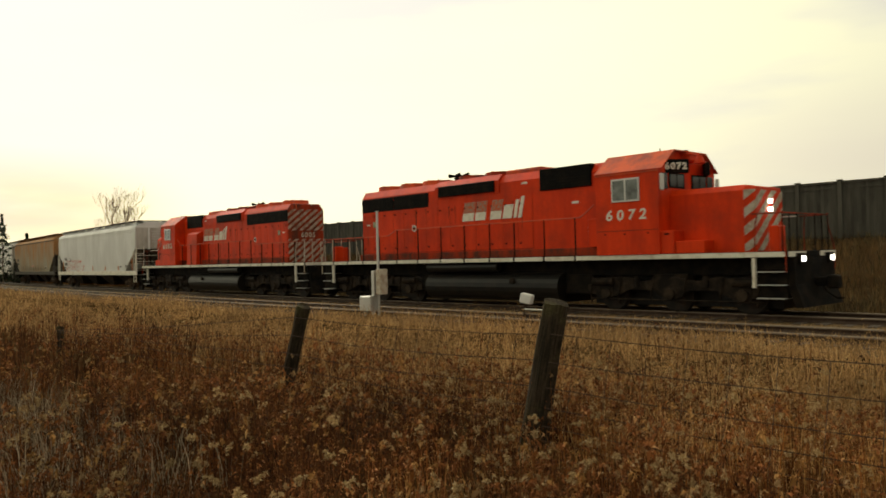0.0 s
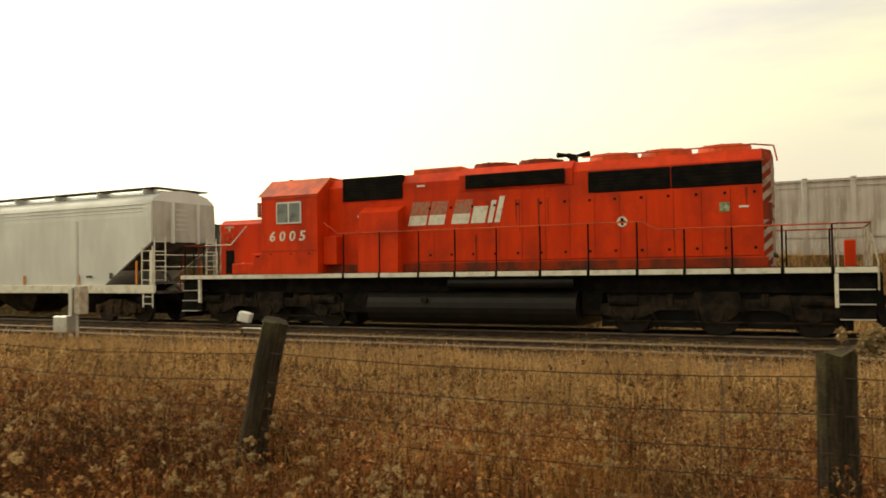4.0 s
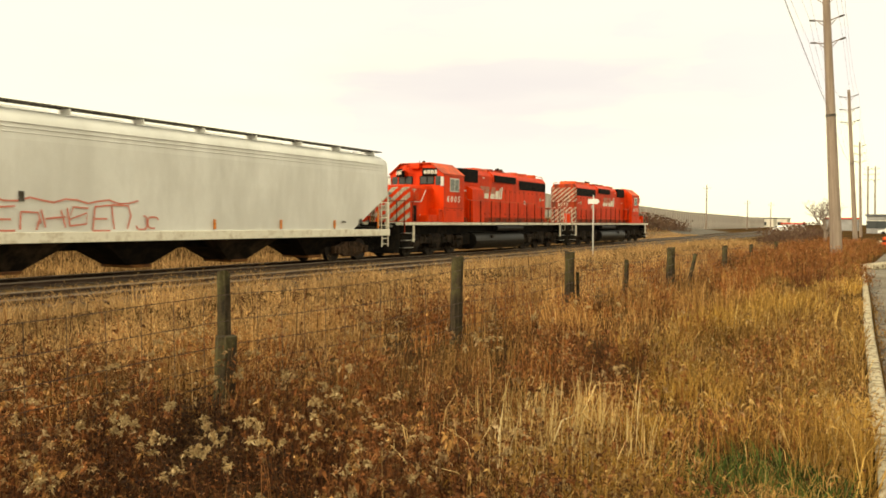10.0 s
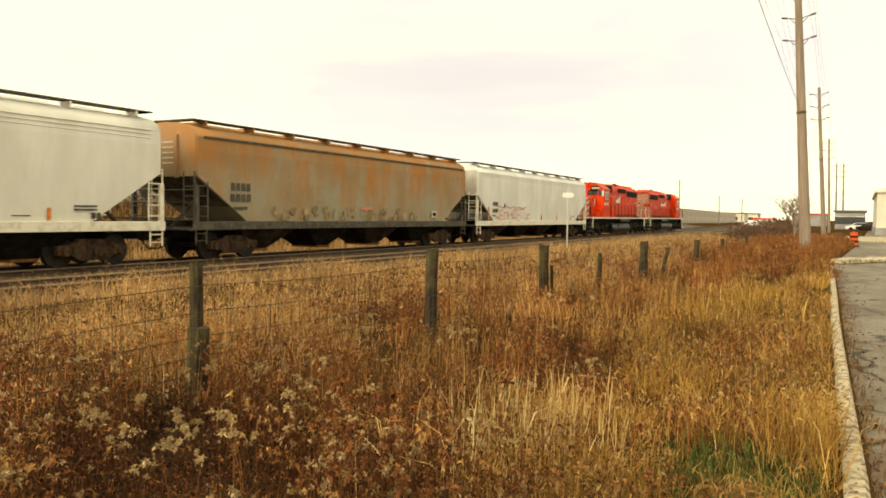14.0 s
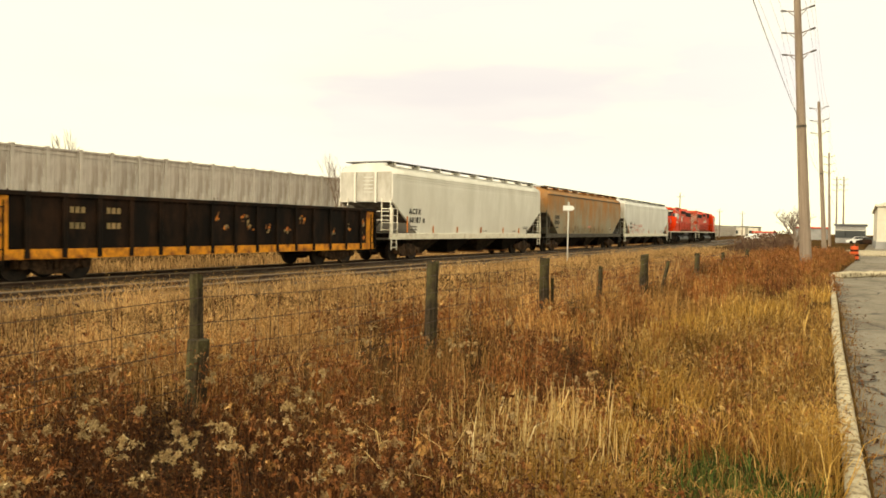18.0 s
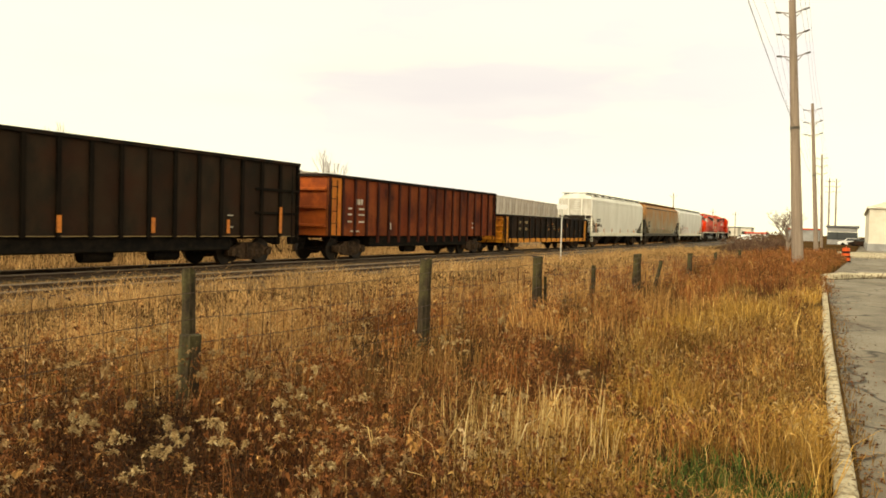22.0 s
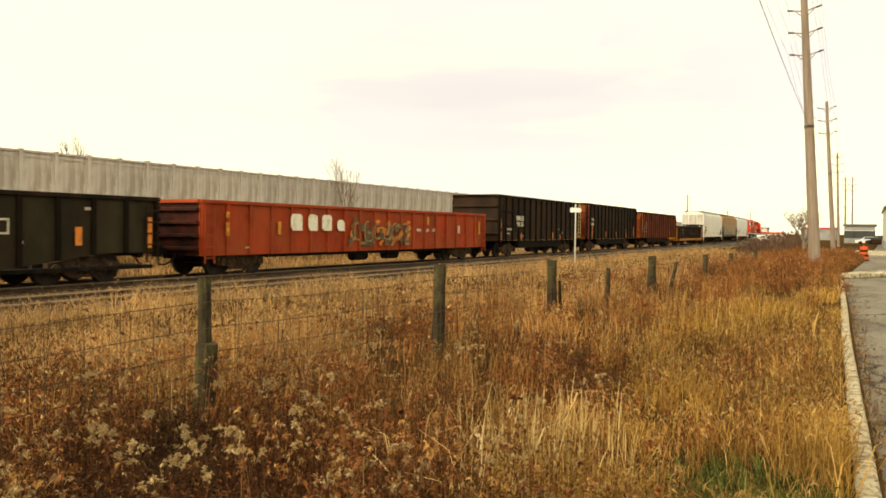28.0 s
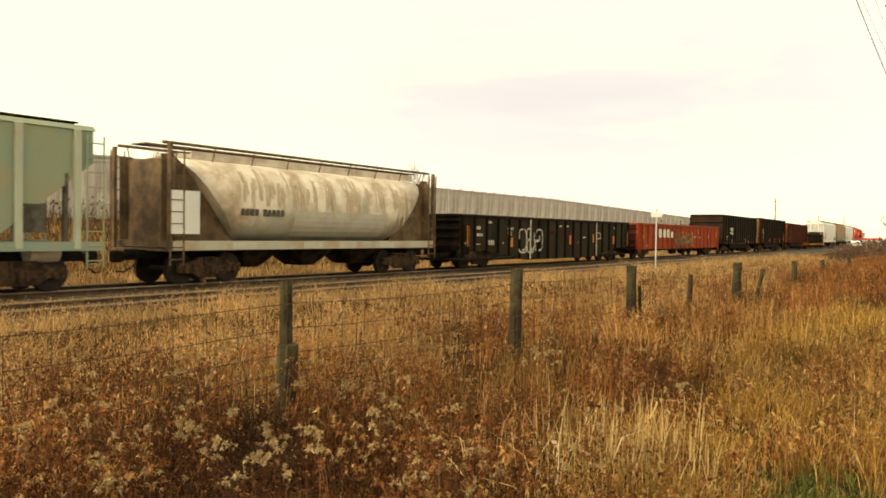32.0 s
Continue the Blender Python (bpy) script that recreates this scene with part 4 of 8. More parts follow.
        part("emblem_bar", boxed(X(14.25) - 0.035, X(14.25) + 0.035, *sorted((yf + s * 0.006, yf + s * 0.01)), 2.71, 2.89), "black", em)
        part("emblem_bar", boxed(X(14.25) - 0.09, X(14.25) + 0.09, *sorted((yf + s * 0.006, yf + s * 0.012)), 2.77, 2.83), "black", em)
        part("plate", boxed(X(16.98), X(17.2), *sorted((yf, yf + s * 0.006)), 3.02, 3.07), "white", hood)
        part("plate", boxed(X(16.55), X(16.78), *sorted((yf, yf + s * 0.006)), 2.94, 3.16), "plate_green", hood, "small green and white plate")
        part("plate", boxed(X(8.5), X(8.75), *sorted((1.04 * s, 1.046 * s)), 4.0, 4.06), "white", hood)
        part("plate", boxed(X(6.5), X(6.75), *sorted((yf, yf + s * 0.006)), 3.22, 3.3), "white", hood)
        # worn slanted block lettering as plain shapes
        x, shear = 8.18, 0.24
        for w, h, mat, dz in ((0.56, 0.66, "white", 0), (0.5, 0.66, "white_dirty", 0), (0.08, 0.2, "red", 0), (0.52, 0.66, "white_dirty", 0), (0.42, 0.46, "white", 0), (0.14, 0.6, "white", 0), (0.15, 0.7, "white", 0)):
            cx = X(8.35 + 1.55)
            a, b = X(x), X(x + w)
            if s > 0:
                a, b = 2 * cx - b, 2 * cx - a
            sh = shear if s < 0 else -shear
            zb = 2.92
            poly = [(a, zb), (b, zb), (b + sh * h, zb + h), (a + sh * h, zb + h)]
            if mat != "red":
                m0, m1 = zb + h * 0.42, zb + h * 0.42 + 0.02
                cut = (zb + h) if w < 0.2 or h < 0.5 else m0
                low = clip(poly, -99, 99, zb, cut)
                part("worn_letter_block", prism(bmesh.new(), low, *sorted((s * 0.99, s * 0.996)), "y"), "white", hood)
                if cut == m0:
                    up = clip(poly, -99, 99, m0, zb + h)
                    part("faded_letter_block", prism(bmesh.new(), up, *sorted((s * 0.99, s * 0.996)), "y"), "faded_white", hood)
            x += w + 0.07
    r = random.Random(int(number))
    for s in (-1, 1):                           # thin runs of soot and rust down the hood
        for k in range(11):
            u, zt, ln, w = r.uniform(8.5, 17.3), r.choice((3.5, 3.5, 3.5, 2.6)), r.uniform(0.25, 1.1), r.uniform(0.012, 0.04)
            out = [(X(u) - w, zt), (X(u) + w, zt), (X(u) + w * 0.5, zt - ln * 0.7), (X(u), zt - ln), (X(u) - w * 0.6, zt - ln * 0.6)]
            part("soot_run", prism(bmesh.new(), out, *sorted((s * 0.9835, s * 0.9862)), "y"), "red_dark_grimy", hood, "thin dark run of soot")
    if bulge_side:
        s = bulge_side
        bm = boxed(X(6.75), X(8.05), *sorted((s * 0.9, s * 1.4)), 1.61, 3.55, bevel=0.0)
        for v in bm.verts:
            if v.co.z > 3 and abs(v.co.y) > 1.2:
                v.co.z -= 0.22
                v.co.y -= s * 0.06
        part("blower_duct", bm, "red", hood, "bulging red air duct")
    part("stack_housing", boxed(X(8.2), X(9.75), -0.7, 0.7, 4.35, 4.56, bevel=0.04), "red_worn", hood)
    part("dynamic_housing", prism(bmesh.new(), [(-1.0, 3.82), (-1.0, 4.24), (-0.8, 4.45), (0.8, 4.45), (1.0, 4.24), (1.0, 3.82)], X(9.8), X(13.0)), "red", hood)
    for u in (10.5, 11.85, 13.85, 15.2, 16.6):
        bm = rod(bmesh.new(), (X(u), 0, 4.35), (X(u), 0, 4.6), 0.66, 0.62, 24)
        rod(bm, (X(u), 0, 4.6), (X(u), 0, 4.63), 0.2, 0.18, 12)
        fan = part("roof_fan", bm, "red_worn" if u > 13 else "red_dark_grimy", e)
        part("fan_guard", rod(bmesh.new(), (X(u), 0, 4.6), (X(u), 0, 4.606), 0.57, 0.56, 24), "black", fan, "black wire guard over the fan")
        for k in range(8):
            a = k * math.pi / 4
            part("spoke", rod(bmesh.new(), (X(u), 0, 4.615), (X(u) + 0.6 * math.cos(a), 0.6 * math.sin(a), 4.605), 0.02, seg=5), "black", fan)
    bm = bmesh.new()
    for dx, ln in ((-0.05, -0.38), (0.05, 0.38), (0.1, -0.3)):
        rod(bm, (X(12.75) + dx, 0.15 * dx * 10, 4.7), (X(12.75) + dx + ln, 0.15 * dx * 10, 4.73), 0.03, 0.08, 8)
    box(bm, X(12.68), X(12.84), -0.15, 0.15, 4.33, 4.7)
    part("air_horn", bm, "black", hood)
    bm = pipe(bmesh.new(), [(X(13.2), -0.75, 4.52), (X(17.3), -0.75, 4.52), (X(17.75), -0.7, 4.46), (X(17.82), -0.68, 4.1)], 0.02)
    part("grab_iron", bm, "red_worn", hood)
    # fuel tank and reservoirs
    arc = [(-1.0 - 0.46 * math.sin(a), 0.64 + 0.46 * math.cos(a)) for a in (math.pi * q / 10 for q in range(11))]
    tank = arc + [(-y, z) for y, z in reversed(arc)]
    t = part("fuel_tank", prism(bmesh.new(), tank, X(7.05), X(13.15)), "tank_black", e)
    for s in (-1, 1):
        part("reservoir", rod(bmesh.new(), (X(9.6), s * 1.3, 1.3), (X(13.1), s * 1.3, 1.3), 0.15, seg=12), "tank_black", t)
        part("filler", rod(bmesh.new(), (X(8.9), s * 1.42, 0.85), (X(8.9), s * 1.5, 0.85), 0.1, seg=10), "truck", t)
    # black boxes added only to darken the open gaps beside the tank
    for u0, u1 in ((6.0, 7.0), (13.2, 13.75)):
        part("equipment_box", boxed(X(u0), X(u1), -1.1, 1.1, 0.45, 1.04, bevel=0.03), "black", e)
    # trucks
    for u in (3.35, 16.45):
        bm = bmesh.new()
        for s in (-1, 1):
            y0, y1 = sorted((s * 1.0, s * 1.16))
            prism(bm, [(-2.75, 0.74), (-2.75, 0.5), (-2.3, 0.42), (-1.75, 0.42), (-1.3, 0.62), (-0.55, 0.62), (-0.3, 0.42), (0.3, 0.42), (0.55, 0.62), (1.3, 0.62), (1.75, 0.42), (2.3, 0.42), (2.75, 0.5), (2.75, 0.74),
                       (2.3, 0.86), (1.4, 0.98), (0.8, 0.86), (0, 0.98), (-0.8, 0.86), (-1.4, 0.98), (-2.3, 0.86)], y0, y1, "y")
            for x in (-2.07, 0, 2.07):
                rod(bm, (x, s * 0.98, 0.51), (x, s * 1.26, 0.51), 0.19, 0.16, 12)
                box(bm, x - 0.22, x + 0.22, *sorted((s * 0.98, s * 1.18)), 0.38, 0.68)
            for x in (-1.05, 1.05):
                rod(bm, (x, s * 1.14, 0.7), (x, s * 1.14, 1.0), 0.09, seg=8)
            for x in (-2.55, -1.55, -0.5, 0.5, 1.55, 2.55):      # sand pipes and brake hangers
                pipe(bm, [(x, s * 1.17, 1.0), (x + 0.08, s * 1.19, 0.55), (x + 0.18, s * 1.0, 0.2)], 0.025, 5)
            for x in (-1.42, -0.68, 0.68, 1.42):                 # coil springs
                rod(bm, (x, s * 1.08, 0.6), (x, s * 1.08, 0.86), 0.1, seg=10)
            pipe(bm, [(-2.6, s * 1.2, 0.34), (2.6, s * 1.2, 0.34)], 0.022, 5)
            rod(bm, (-2.5, s * 1.2, 0.84), (-1.8, s * 1.2, 0.84), 0.12, seg=10)
            rod(bm, (1.8, s * 1.2, 0.84), (2.5, s * 1.2, 0.84), 0.12, seg=10)
        # inner blocks added to stop the view through the frame
        box(bm, -2.65, 2.65, -0.6, 0.6, 0.5, 1.0)
        box(bm, -0.5, 0.5, -1.1, 1.1, 0.55, 1.05)
        tr = part("truck", bm, "truck", e, "three-axle truck dark with oil and rust")
        tr.matrix_basis = pose(X(u), 0, 0)
        # added backing box: stands in for the dark gaps between the wheels
        part("brake_rigging", boxed(X(u) - 2.85, X(u) + 2.85, -0.62, 0.62, 0.16, 0.98), "tank_black", e, "black backing box that darkens the gaps between the wheels")
        for x in (-2.07, 0, 2.07):
            WHEELS.append((shared("wheelset", ENGINE_WHEEL, pose(x, 0, 0.51), tr), 0.51, 1))
    # platforms' steps, end rails, plough, couplers
    for end in (-1, 1):
        for a, b in ((-1.46, -0.45), (0.45, 1.46)):
            part("sill_stripe", boxed(*sorted((end * 9.9, end * 9.912)), a, b, 1.475, 1.6), "white", e)
        for s in (-1, 1):
            part("corner_stripe", boxed(*sorted((end * 9.02, end * 9.1)), *sorted((s * 1.42, s * 1.505)), 0.72, 1.46), "white", e, "white painted edge beside the steps")
            x0, x1 = sorted((end * 9.12, end * 9.8))
            st = part("step_well", boxed(x0, x1, *sorted((s * 0.95, s * 1.3)), 0.45, 1.5), "black", e)
            for z in (0.45, 0.78, 1.1):
                part("step", boxed(x0, x1, *sorted((s * 1.05, s * 1.5)), z, z + 0.02), "alu", st, "worn bright step edge")
            bm = pipe(bmesh.new(), [(end * 9.1, s * 1.48, 1.46), (end * 9.1, s * 1.48, 2.2), (end * 9.15, s * 1.42, 2.55)], 0.016)
            part("grab_rail", bm, "red_dark_grimy" if end < 0 else "white_dirty", st)
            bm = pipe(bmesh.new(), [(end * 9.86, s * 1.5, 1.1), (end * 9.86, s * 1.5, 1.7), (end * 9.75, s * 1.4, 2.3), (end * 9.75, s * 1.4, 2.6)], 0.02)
            part("corner_rail", bm, "red_dark_grimy" if end < 0 else "white_dirty", st)
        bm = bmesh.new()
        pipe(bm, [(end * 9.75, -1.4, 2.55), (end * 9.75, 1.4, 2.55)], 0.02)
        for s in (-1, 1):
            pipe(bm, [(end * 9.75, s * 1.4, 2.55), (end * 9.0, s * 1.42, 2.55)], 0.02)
        er = part("end_rail", bm, "red_dark_grimy", e)
        for y in (-1.4, -1.0, -0.55, 0.55, 1.0, 1.4):
            part("stanchion", rod(bmesh.new(), (end * 9.75, y, 1.6), (end * 9.75, y, 2.55), 0.02, seg=6), "black" if end < 0 else "white_dirty", er)
        part("brake_box", boxed(*sorted((end * 9.3, end * 9.55)), 0.75, 1.15, 1.6, 2.25, bevel=0.02), "red", e)
        bm = prism(bmesh.new(), [(end * 9.75, 1.46), (end * 9.95, 1.46), (end * 9.97, 0.8), (end * 10.15, 0.24), (end * 9.95, 0.24), (end * 9.75, 0.8)], -1.25, 1.25, "y")
        part("plough", bm, "black", e)
    add_couplers(e, 9.95)
    lights = M["light"] if lit else M["pale_glass"]
    for z in (2.72, 2.93):
        part("headlight", rod(bmesh.new(), (X(1.09), 0.0, z), (X(1.0), 0.0, z), 0.06, 0.06, 14), lights, short)
    for s in (-1, 1):
        d = part("ditch_light_box", boxed(X(0.0) - 0.12, X(0.2), *sorted((s * 0.75, s * 1.05)), 1.28, 1.56), "black", e)
        part("ditch_light", rod(bmesh.new(), (X(-0.12), s * 0.9, 1.42), (X(-0.16), s * 0.9, 1.42), 0.07, 0.07, 14), lights, d)
        part("marker_light", rod(bmesh.new(), (X(17.69), s * 0.62, 1.9), (X(17.74), s * 0.62, 1.9), 0.055, 0.055, 8), "dark_glass", hood)
    return e


lead = build_engine("6072", 0, True, "worn red diesel engine with lit headlights leading the train")
second = build_engine("6005", -1, False, "worn red diesel engine running backwards behind the leader")


# ---- covered hoppers ----
def build_hopper(half, mat, dark, sill_mat, label, bars, marks, ridges=True, text=None, tags=()):
    """Long covered hopper: bulging sides, sloping end sheets, side sill, four chutes, roof walk, end ladders."""
    h = thing("covered_hopper", label, "freight car", "freight cars")
    side = [(1.41, 1.28), (1.44, 1.9), (1.465, 2.75), (1.47, 3.6), (1.44, 4.02), (1.36, 4.2), (1.08, 4.38), (0.6, 4.5), (0.0, 4.54)]
    prof = [(-y, z) for y, z in side] + [(y, z) for y, z in side[-2::-1]]

    def inset(z):
        return 0.16 if z > 2.75 else 0.16 + (2.75 - z) / 1.47 * 2.36
    xs = np.linspace(-1, 1, 15)
    bm = bmesh.new()
    rows = []
    for t in xs:
        rows.append([bm.verts.new((t * (half - inset(z)), y, z)) for y, z in prof])
    for a, b in zip(rows, rows[1:]):
        for i in range(len(prof) - 1):
            bm.faces.new((a[i], a[i + 1], b[i + 1], b[i]))
        bm.faces.new((a[-1], a[0], b[0], b[-1]))
    m = len(prof)
    for r in (rows[0], rows[-1]):
        for i in range(m // 2 - 1):
            bm.faces.new((r[i], r[i + 1], r[m - 2 - i], r[m - 1 - i]))
        bm.faces.new((r[m // 2 - 1], r[m // 2], r[m // 2 + 1]))
    bmesh.ops.recalc_face_normals(bm, faces=bm.faces)
    body = part("body", bm, mat, h)
    for f in body.data.polygons:
        f.use_smooth = abs(f.normal.x) < 0.3 and f.center.z > 3.9
    for end in (-1, 1):                         # sloping end sheets: soot and shade are put into their dark colour
        bm = bmesh.new()
        lo, hi = half - inset(1.28) + 0.01, half - inset(2.75) + 0.01
        for y in (-1.36, 1.36):
            for x, z in ((lo, 1.3), (hi, 2.73), (hi - 0.04, 2.77), (lo - 0.04, 1.34)):
                bm.verts.new((end * x, y, z))
        bm.verts.ensure_lookup_table()
        v = bm.verts
        for q in ((0, 1, 2, 3), (4, 5, 6, 7), (0, 1, 5, 4), (1, 2, 6, 5), (2, 3, 7, 6), (3, 0, 4, 7)):
            bm.faces.new([v[i] for i in q])
        bmesh.ops.recalc_face_normals(bm, faces=bm.faces)
        part("slope_sheet", bm, "slope_dark", body, "sloping end sheet, soot and shade put into its dark colour")
    for s in (-1, 1):
        if ridges:
            for z in (3.78, 3.9, 4.02):
                bm = bmesh.new()
                rod(bm, (-(half - 0.5), s * 1.455, z), (half - 0.5, s * 1.455, z), 0.018, seg=6)
                part("side_ridge", bm, mat, body)
        else:
            part("side_ridge", boxed(-(half - 0.45), half - 0.45, *sorted((s * 1.4, s * 1.475)), 3.98, 4.06), dark, body)
        # the side sill
        part("side_sill", boxed(-half, half, *sorted((s * 1.4, s * 1.5)), 1.02, 1.3, bevel=0.012), sill_mat, h)
        for x in bars:
            part("reflector", boxed(x - 0.045, x + 0.045, *sorted((s * 1.455, s * 1.48)), 1.34, 1.66 + 0.45 * (abs(x) > half - 3.2)), "orange", h)
        for end in (-1, 1):
            xe = end * (half - 0.06)
            part("corner_post", boxed(*sorted((xe - end * 0.14, xe)), *sorted((s * 1.4, s * 1.5)), 1.3, 2.45), sill_mat, h)
            ladder(h, end * (half - 0.1), end * (half - 0.6), s * 1.46, s * 1.46, 1.3, 2.6, 4, sill_mat, "side_ladder")
            ladder(h, xe, xe, s * 1.42, s * 0.95, 1.3, 2.9, 5, sill_mat, "ladder")
            ladder(h, end * (half - 0.1), end * (half - 0.55), s * 1.46, s * 1.46, 0.55, 1.02, 2, sill_mat, "stirrup")
    for end in (-1, 1):
        xe = end * (half - 0.16)
        # end sheets greyer than the sides: their shade is put into the colour
        part("end_sheet", boxed(*sorted((xe, xe + end * 0.03)), -1.4, 1.4, 2.75, 4.12), "hopper_end_shaded" if ridges else mat, body)
        for k in range(5):
            part("end_mark", boxed(*sorted((xe + end * 0.03, xe + end * 0.036)), -0.4, 0.1, 3.85 - k * 0.17, 3.89 - k * 0.17), "alu", body)
        for y in (-0.6, 0.55):
            part("end_rib", boxed(*sorted((xe + end * 0.03, xe + end * 0.12)), y - 0.05, y + 0.05, 2.7, 4.1), mat, body)
        part("end_plate", boxed(*sorted((end * (half - 1.9), end * half)), -1.45, 1.45, 1.0, 1.06), dark, h)
        bm = prism(bmesh.new(), [(end * (half - 0.3), 1.06), (end * (half - 0.38), 1.06), (end * (half - 1.5), 1.95), (end * (half - 1.4), 2.0)], -0.06, 0.06, "y")
        part("slope_brace", bm, dark, h)
        part("crossover", boxed(*sorted((end * (half - 0.35), end * half)), -1.4, 1.4, 1.36, 1.4), dark, h)
        bm = bmesh.new()
        pipe(bm, [(end * half, -1.4, 2.3), (end * half, 1.4, 2.3)], 0.02)
        pipe(bm, [(end * half, -1.4, 1.9), (end * half, 1.4, 1.9)], 0.02)
        part("end_grab", bm, sill_mat, h)
    part("brake_wheel", rod(bmesh.new(), (-half - 0.02, 0.7, 2.3), (-half - 0.06, 0.7, 2.3), 0.28, 0.28, 14), dark, h)
    part("centre_sill", boxed(-half + 0.1, half - 0.1, -0.4, 0.4, 0.75, 1.02), "black", h)
    # discharge chutes
    n = 4
    span = half - 4.0
    for k in range(n):
        x = -span + 2 * span * k / (n - 1)
        w = 2 * span / (n - 1) * 0.495
        bm = bmesh.new()
        lo = [bm.verts.new((x + sx * 0.42, sy * 0.6, 0.28)) for sx, sy in ((-1, -1), (1, -1), (1, 1), (-1, 1))]
        hi = [bm.verts.new((x + sx * w, sy * 1.28, 1.29)) for sx, sy in ((-1, -1), (1, -1), (1, 1), (-1, 1))]
        bm.faces.new(lo)
        bm.faces.new(hi)
        for i in range(4):
            bm.faces.new((lo[i], hi[i], hi[(i + 1) % 4], lo[(i + 1) % 4]))
        ch = part("chute", bm, "black" if k % 2 else "truck", h)
        part("gate", boxed(x - 0.38, x + 0.38, -0.7, 0.7, 0.2, 0.285, bevel=0.01), "rust_mark", ch, "dark rusty discharge gate")
    # roof: hatch trough and walks
    part("hatch", boxed(-half + 1.2, half - 1.2, -0.28, 0.28, 4.5, 4.6, bevel=0.03), mat, h)
    walkb = bmesh.new()
    for s in (-1, 1):
        box(walkb, -half + 0.26, half - 0.26, *sorted((s * 0.75, s * 1.2)), 4.57, 4.61)
    box(walkb, -half + 0.22, -half + 0.6, -1.2, 1.2, 4.57, 4.61)
    box(walkb, half - 0.6, half - 0.22, -1.2, 1.2, 4.57, 4.61)
    rw = part("roof_walk", walkb, "hopper_shade", h, "dark grating walk along the roof")
    for k in range(9):
        x = -half + 0.8 + k * (2 * half - 1.6) / 8
        part("walk_bracket", boxed(x - 0.022, x + 0.022, -1.22, 1.22, 4.4, 4.57), mat, rw)
    side_bars(h, marks, 1.47, "hopper_shade")
    for txt, size, x, z in text or ():
        lettering("car_lettering", txt, size, "black", h, pose(x, -1.475, z), 0, 0.004)
    add_freight_trucks(h, half)
    add_couplers(h, half)
    return h


M["hopper_white"] = material("off-white hopper paint", (0.72, 0.715, 0.69), 0.5, second=(0.58, 0.57, 0.54), amount=0.4, scale=0.9, stretch=(1, 1, 0.3), grain=0.04, bump=0.003, third=(0.6, 0.59, 0.56), third_amount=0.35)
M["hopper_white_b"] = material("cream hopper paint", (0.73, 0.71, 0.66), 0.55, second=(0.62, 0.6, 0.54), amount=0.4, scale=1.1, stretch=(1, 1, 0.25), grain=0.05, bump=0.003, third=(0.63, 0.6, 0.54), third_amount=0.3)
M["hopper_rust"] = material("grey hopper paint gone to rust", (0.3, 0.265, 0.19), 0.75, second=(0.37, 0.165, 0.05), amount=-0.28, scale=0.75, stretch=(1.3, 1, 0.45), grain=0.12, bump=0.005, third=(0.26, 0.17, 0.09), third_amount=0.32, third_scale=0.6, sharp=0.13, rise=0.12)
M["hopper_end_shaded"] = material("off-white hopper end greyed for shade", (0.5, 0.47, 0.42), 0.7, second=(0.34, 0.31, 0.26), amount=0.45, scale=1.6, stretch=(1, 1, 0.4), grain=0.08, bump=0.003)
M["slope_dark"] = material("slope sheet dark with soot and shade", (0.15, 0.13, 0.105), 0.8, second=(0.055, 0.045, 0.036), amount=0.5, scale=2, grain=0.15, bump=0.004, spec=0.1)
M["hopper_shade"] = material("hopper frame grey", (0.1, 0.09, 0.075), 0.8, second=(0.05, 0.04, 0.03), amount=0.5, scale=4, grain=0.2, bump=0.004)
M["graffiti_red"] = material("red spray paint", (0.58, 0.2, 0.15), 0.6, grain=0.1, bump=0)
M["graffiti_pale"] = material("pale spray paint", (0.55, 0.5, 0.42), 0.6, second=(0.3, 0.25, 0.18), amount=0.4, scale=4, grain=0.1, bump=0)
M["tank_dust"] = material("pale chipped paint", (0.42, 0.3, 0.17), 0.7, second=(0.3, 0.19, 0.09), amount=0.5, scale=4, grain=0.2, bump=0)
M["rust_mark"] = material("rusty paint mark", (0.2, 0.08, 0.02), 0.75, second=(0.1, 0.04, 0.015), amount=0.5, scale=6, grain=0.2, bump=0)
M["gon_tan"] = material("flaked tan paint", (0.24, 0.17, 0.1), 0.7, second=(0.17, 0.12, 0.07), amount=0.5, scale=4, grain=0.2, bump=0)
M["graffiti_olive"] = material("dark olive spray paint", (0.07, 0.06, 0.03), 0.7, second=(0.16, 0.1, 0.04), amount=0.4, scale=3, grain=0.2, bump=0)
M["graffiti_tan"] = material("tan spray paint", (0.33, 0.22, 0.1), 0.7, second=(0.16, 0.12, 0.06), amount=0.5, scale=2.5, grain=0.2, bump=0)

# each car: middle of the car, from the second engine's platform end, against the run
white_a = build_hopper(10.05, "hopper_white", "hopper_shade", "white", "off-white covered hopper with red spray-painted scrawl", (-8.39, 0.17, 3.25, 6.28, 9.2),
                       [(-7.45, 2.3, 0.72, 0.22), (-7.45, 1.9, 0.8, 0.22), (-7.6, 1.6, 0.6, 0.08), (-6.1, 2.2, 0.2, 0.26), (6.9, 1.6, 0.4, 0.07), (8.0, 1.62, 0.25, 0.2), (8.5, 1.64, 0.4, 0.06)])
brown = build_hopper(9.7, "hopper_rust", "hopper_shade", "hopper_shade", "grey covered hopper with large blotches of orange rust", (),
                     [(-7.55, 2.47, 1.0, 0.26), (-7.55, 2.1, 1.05, 0.26), (-7.6, 1.75, 0.7, 0.1)], ridges=False)
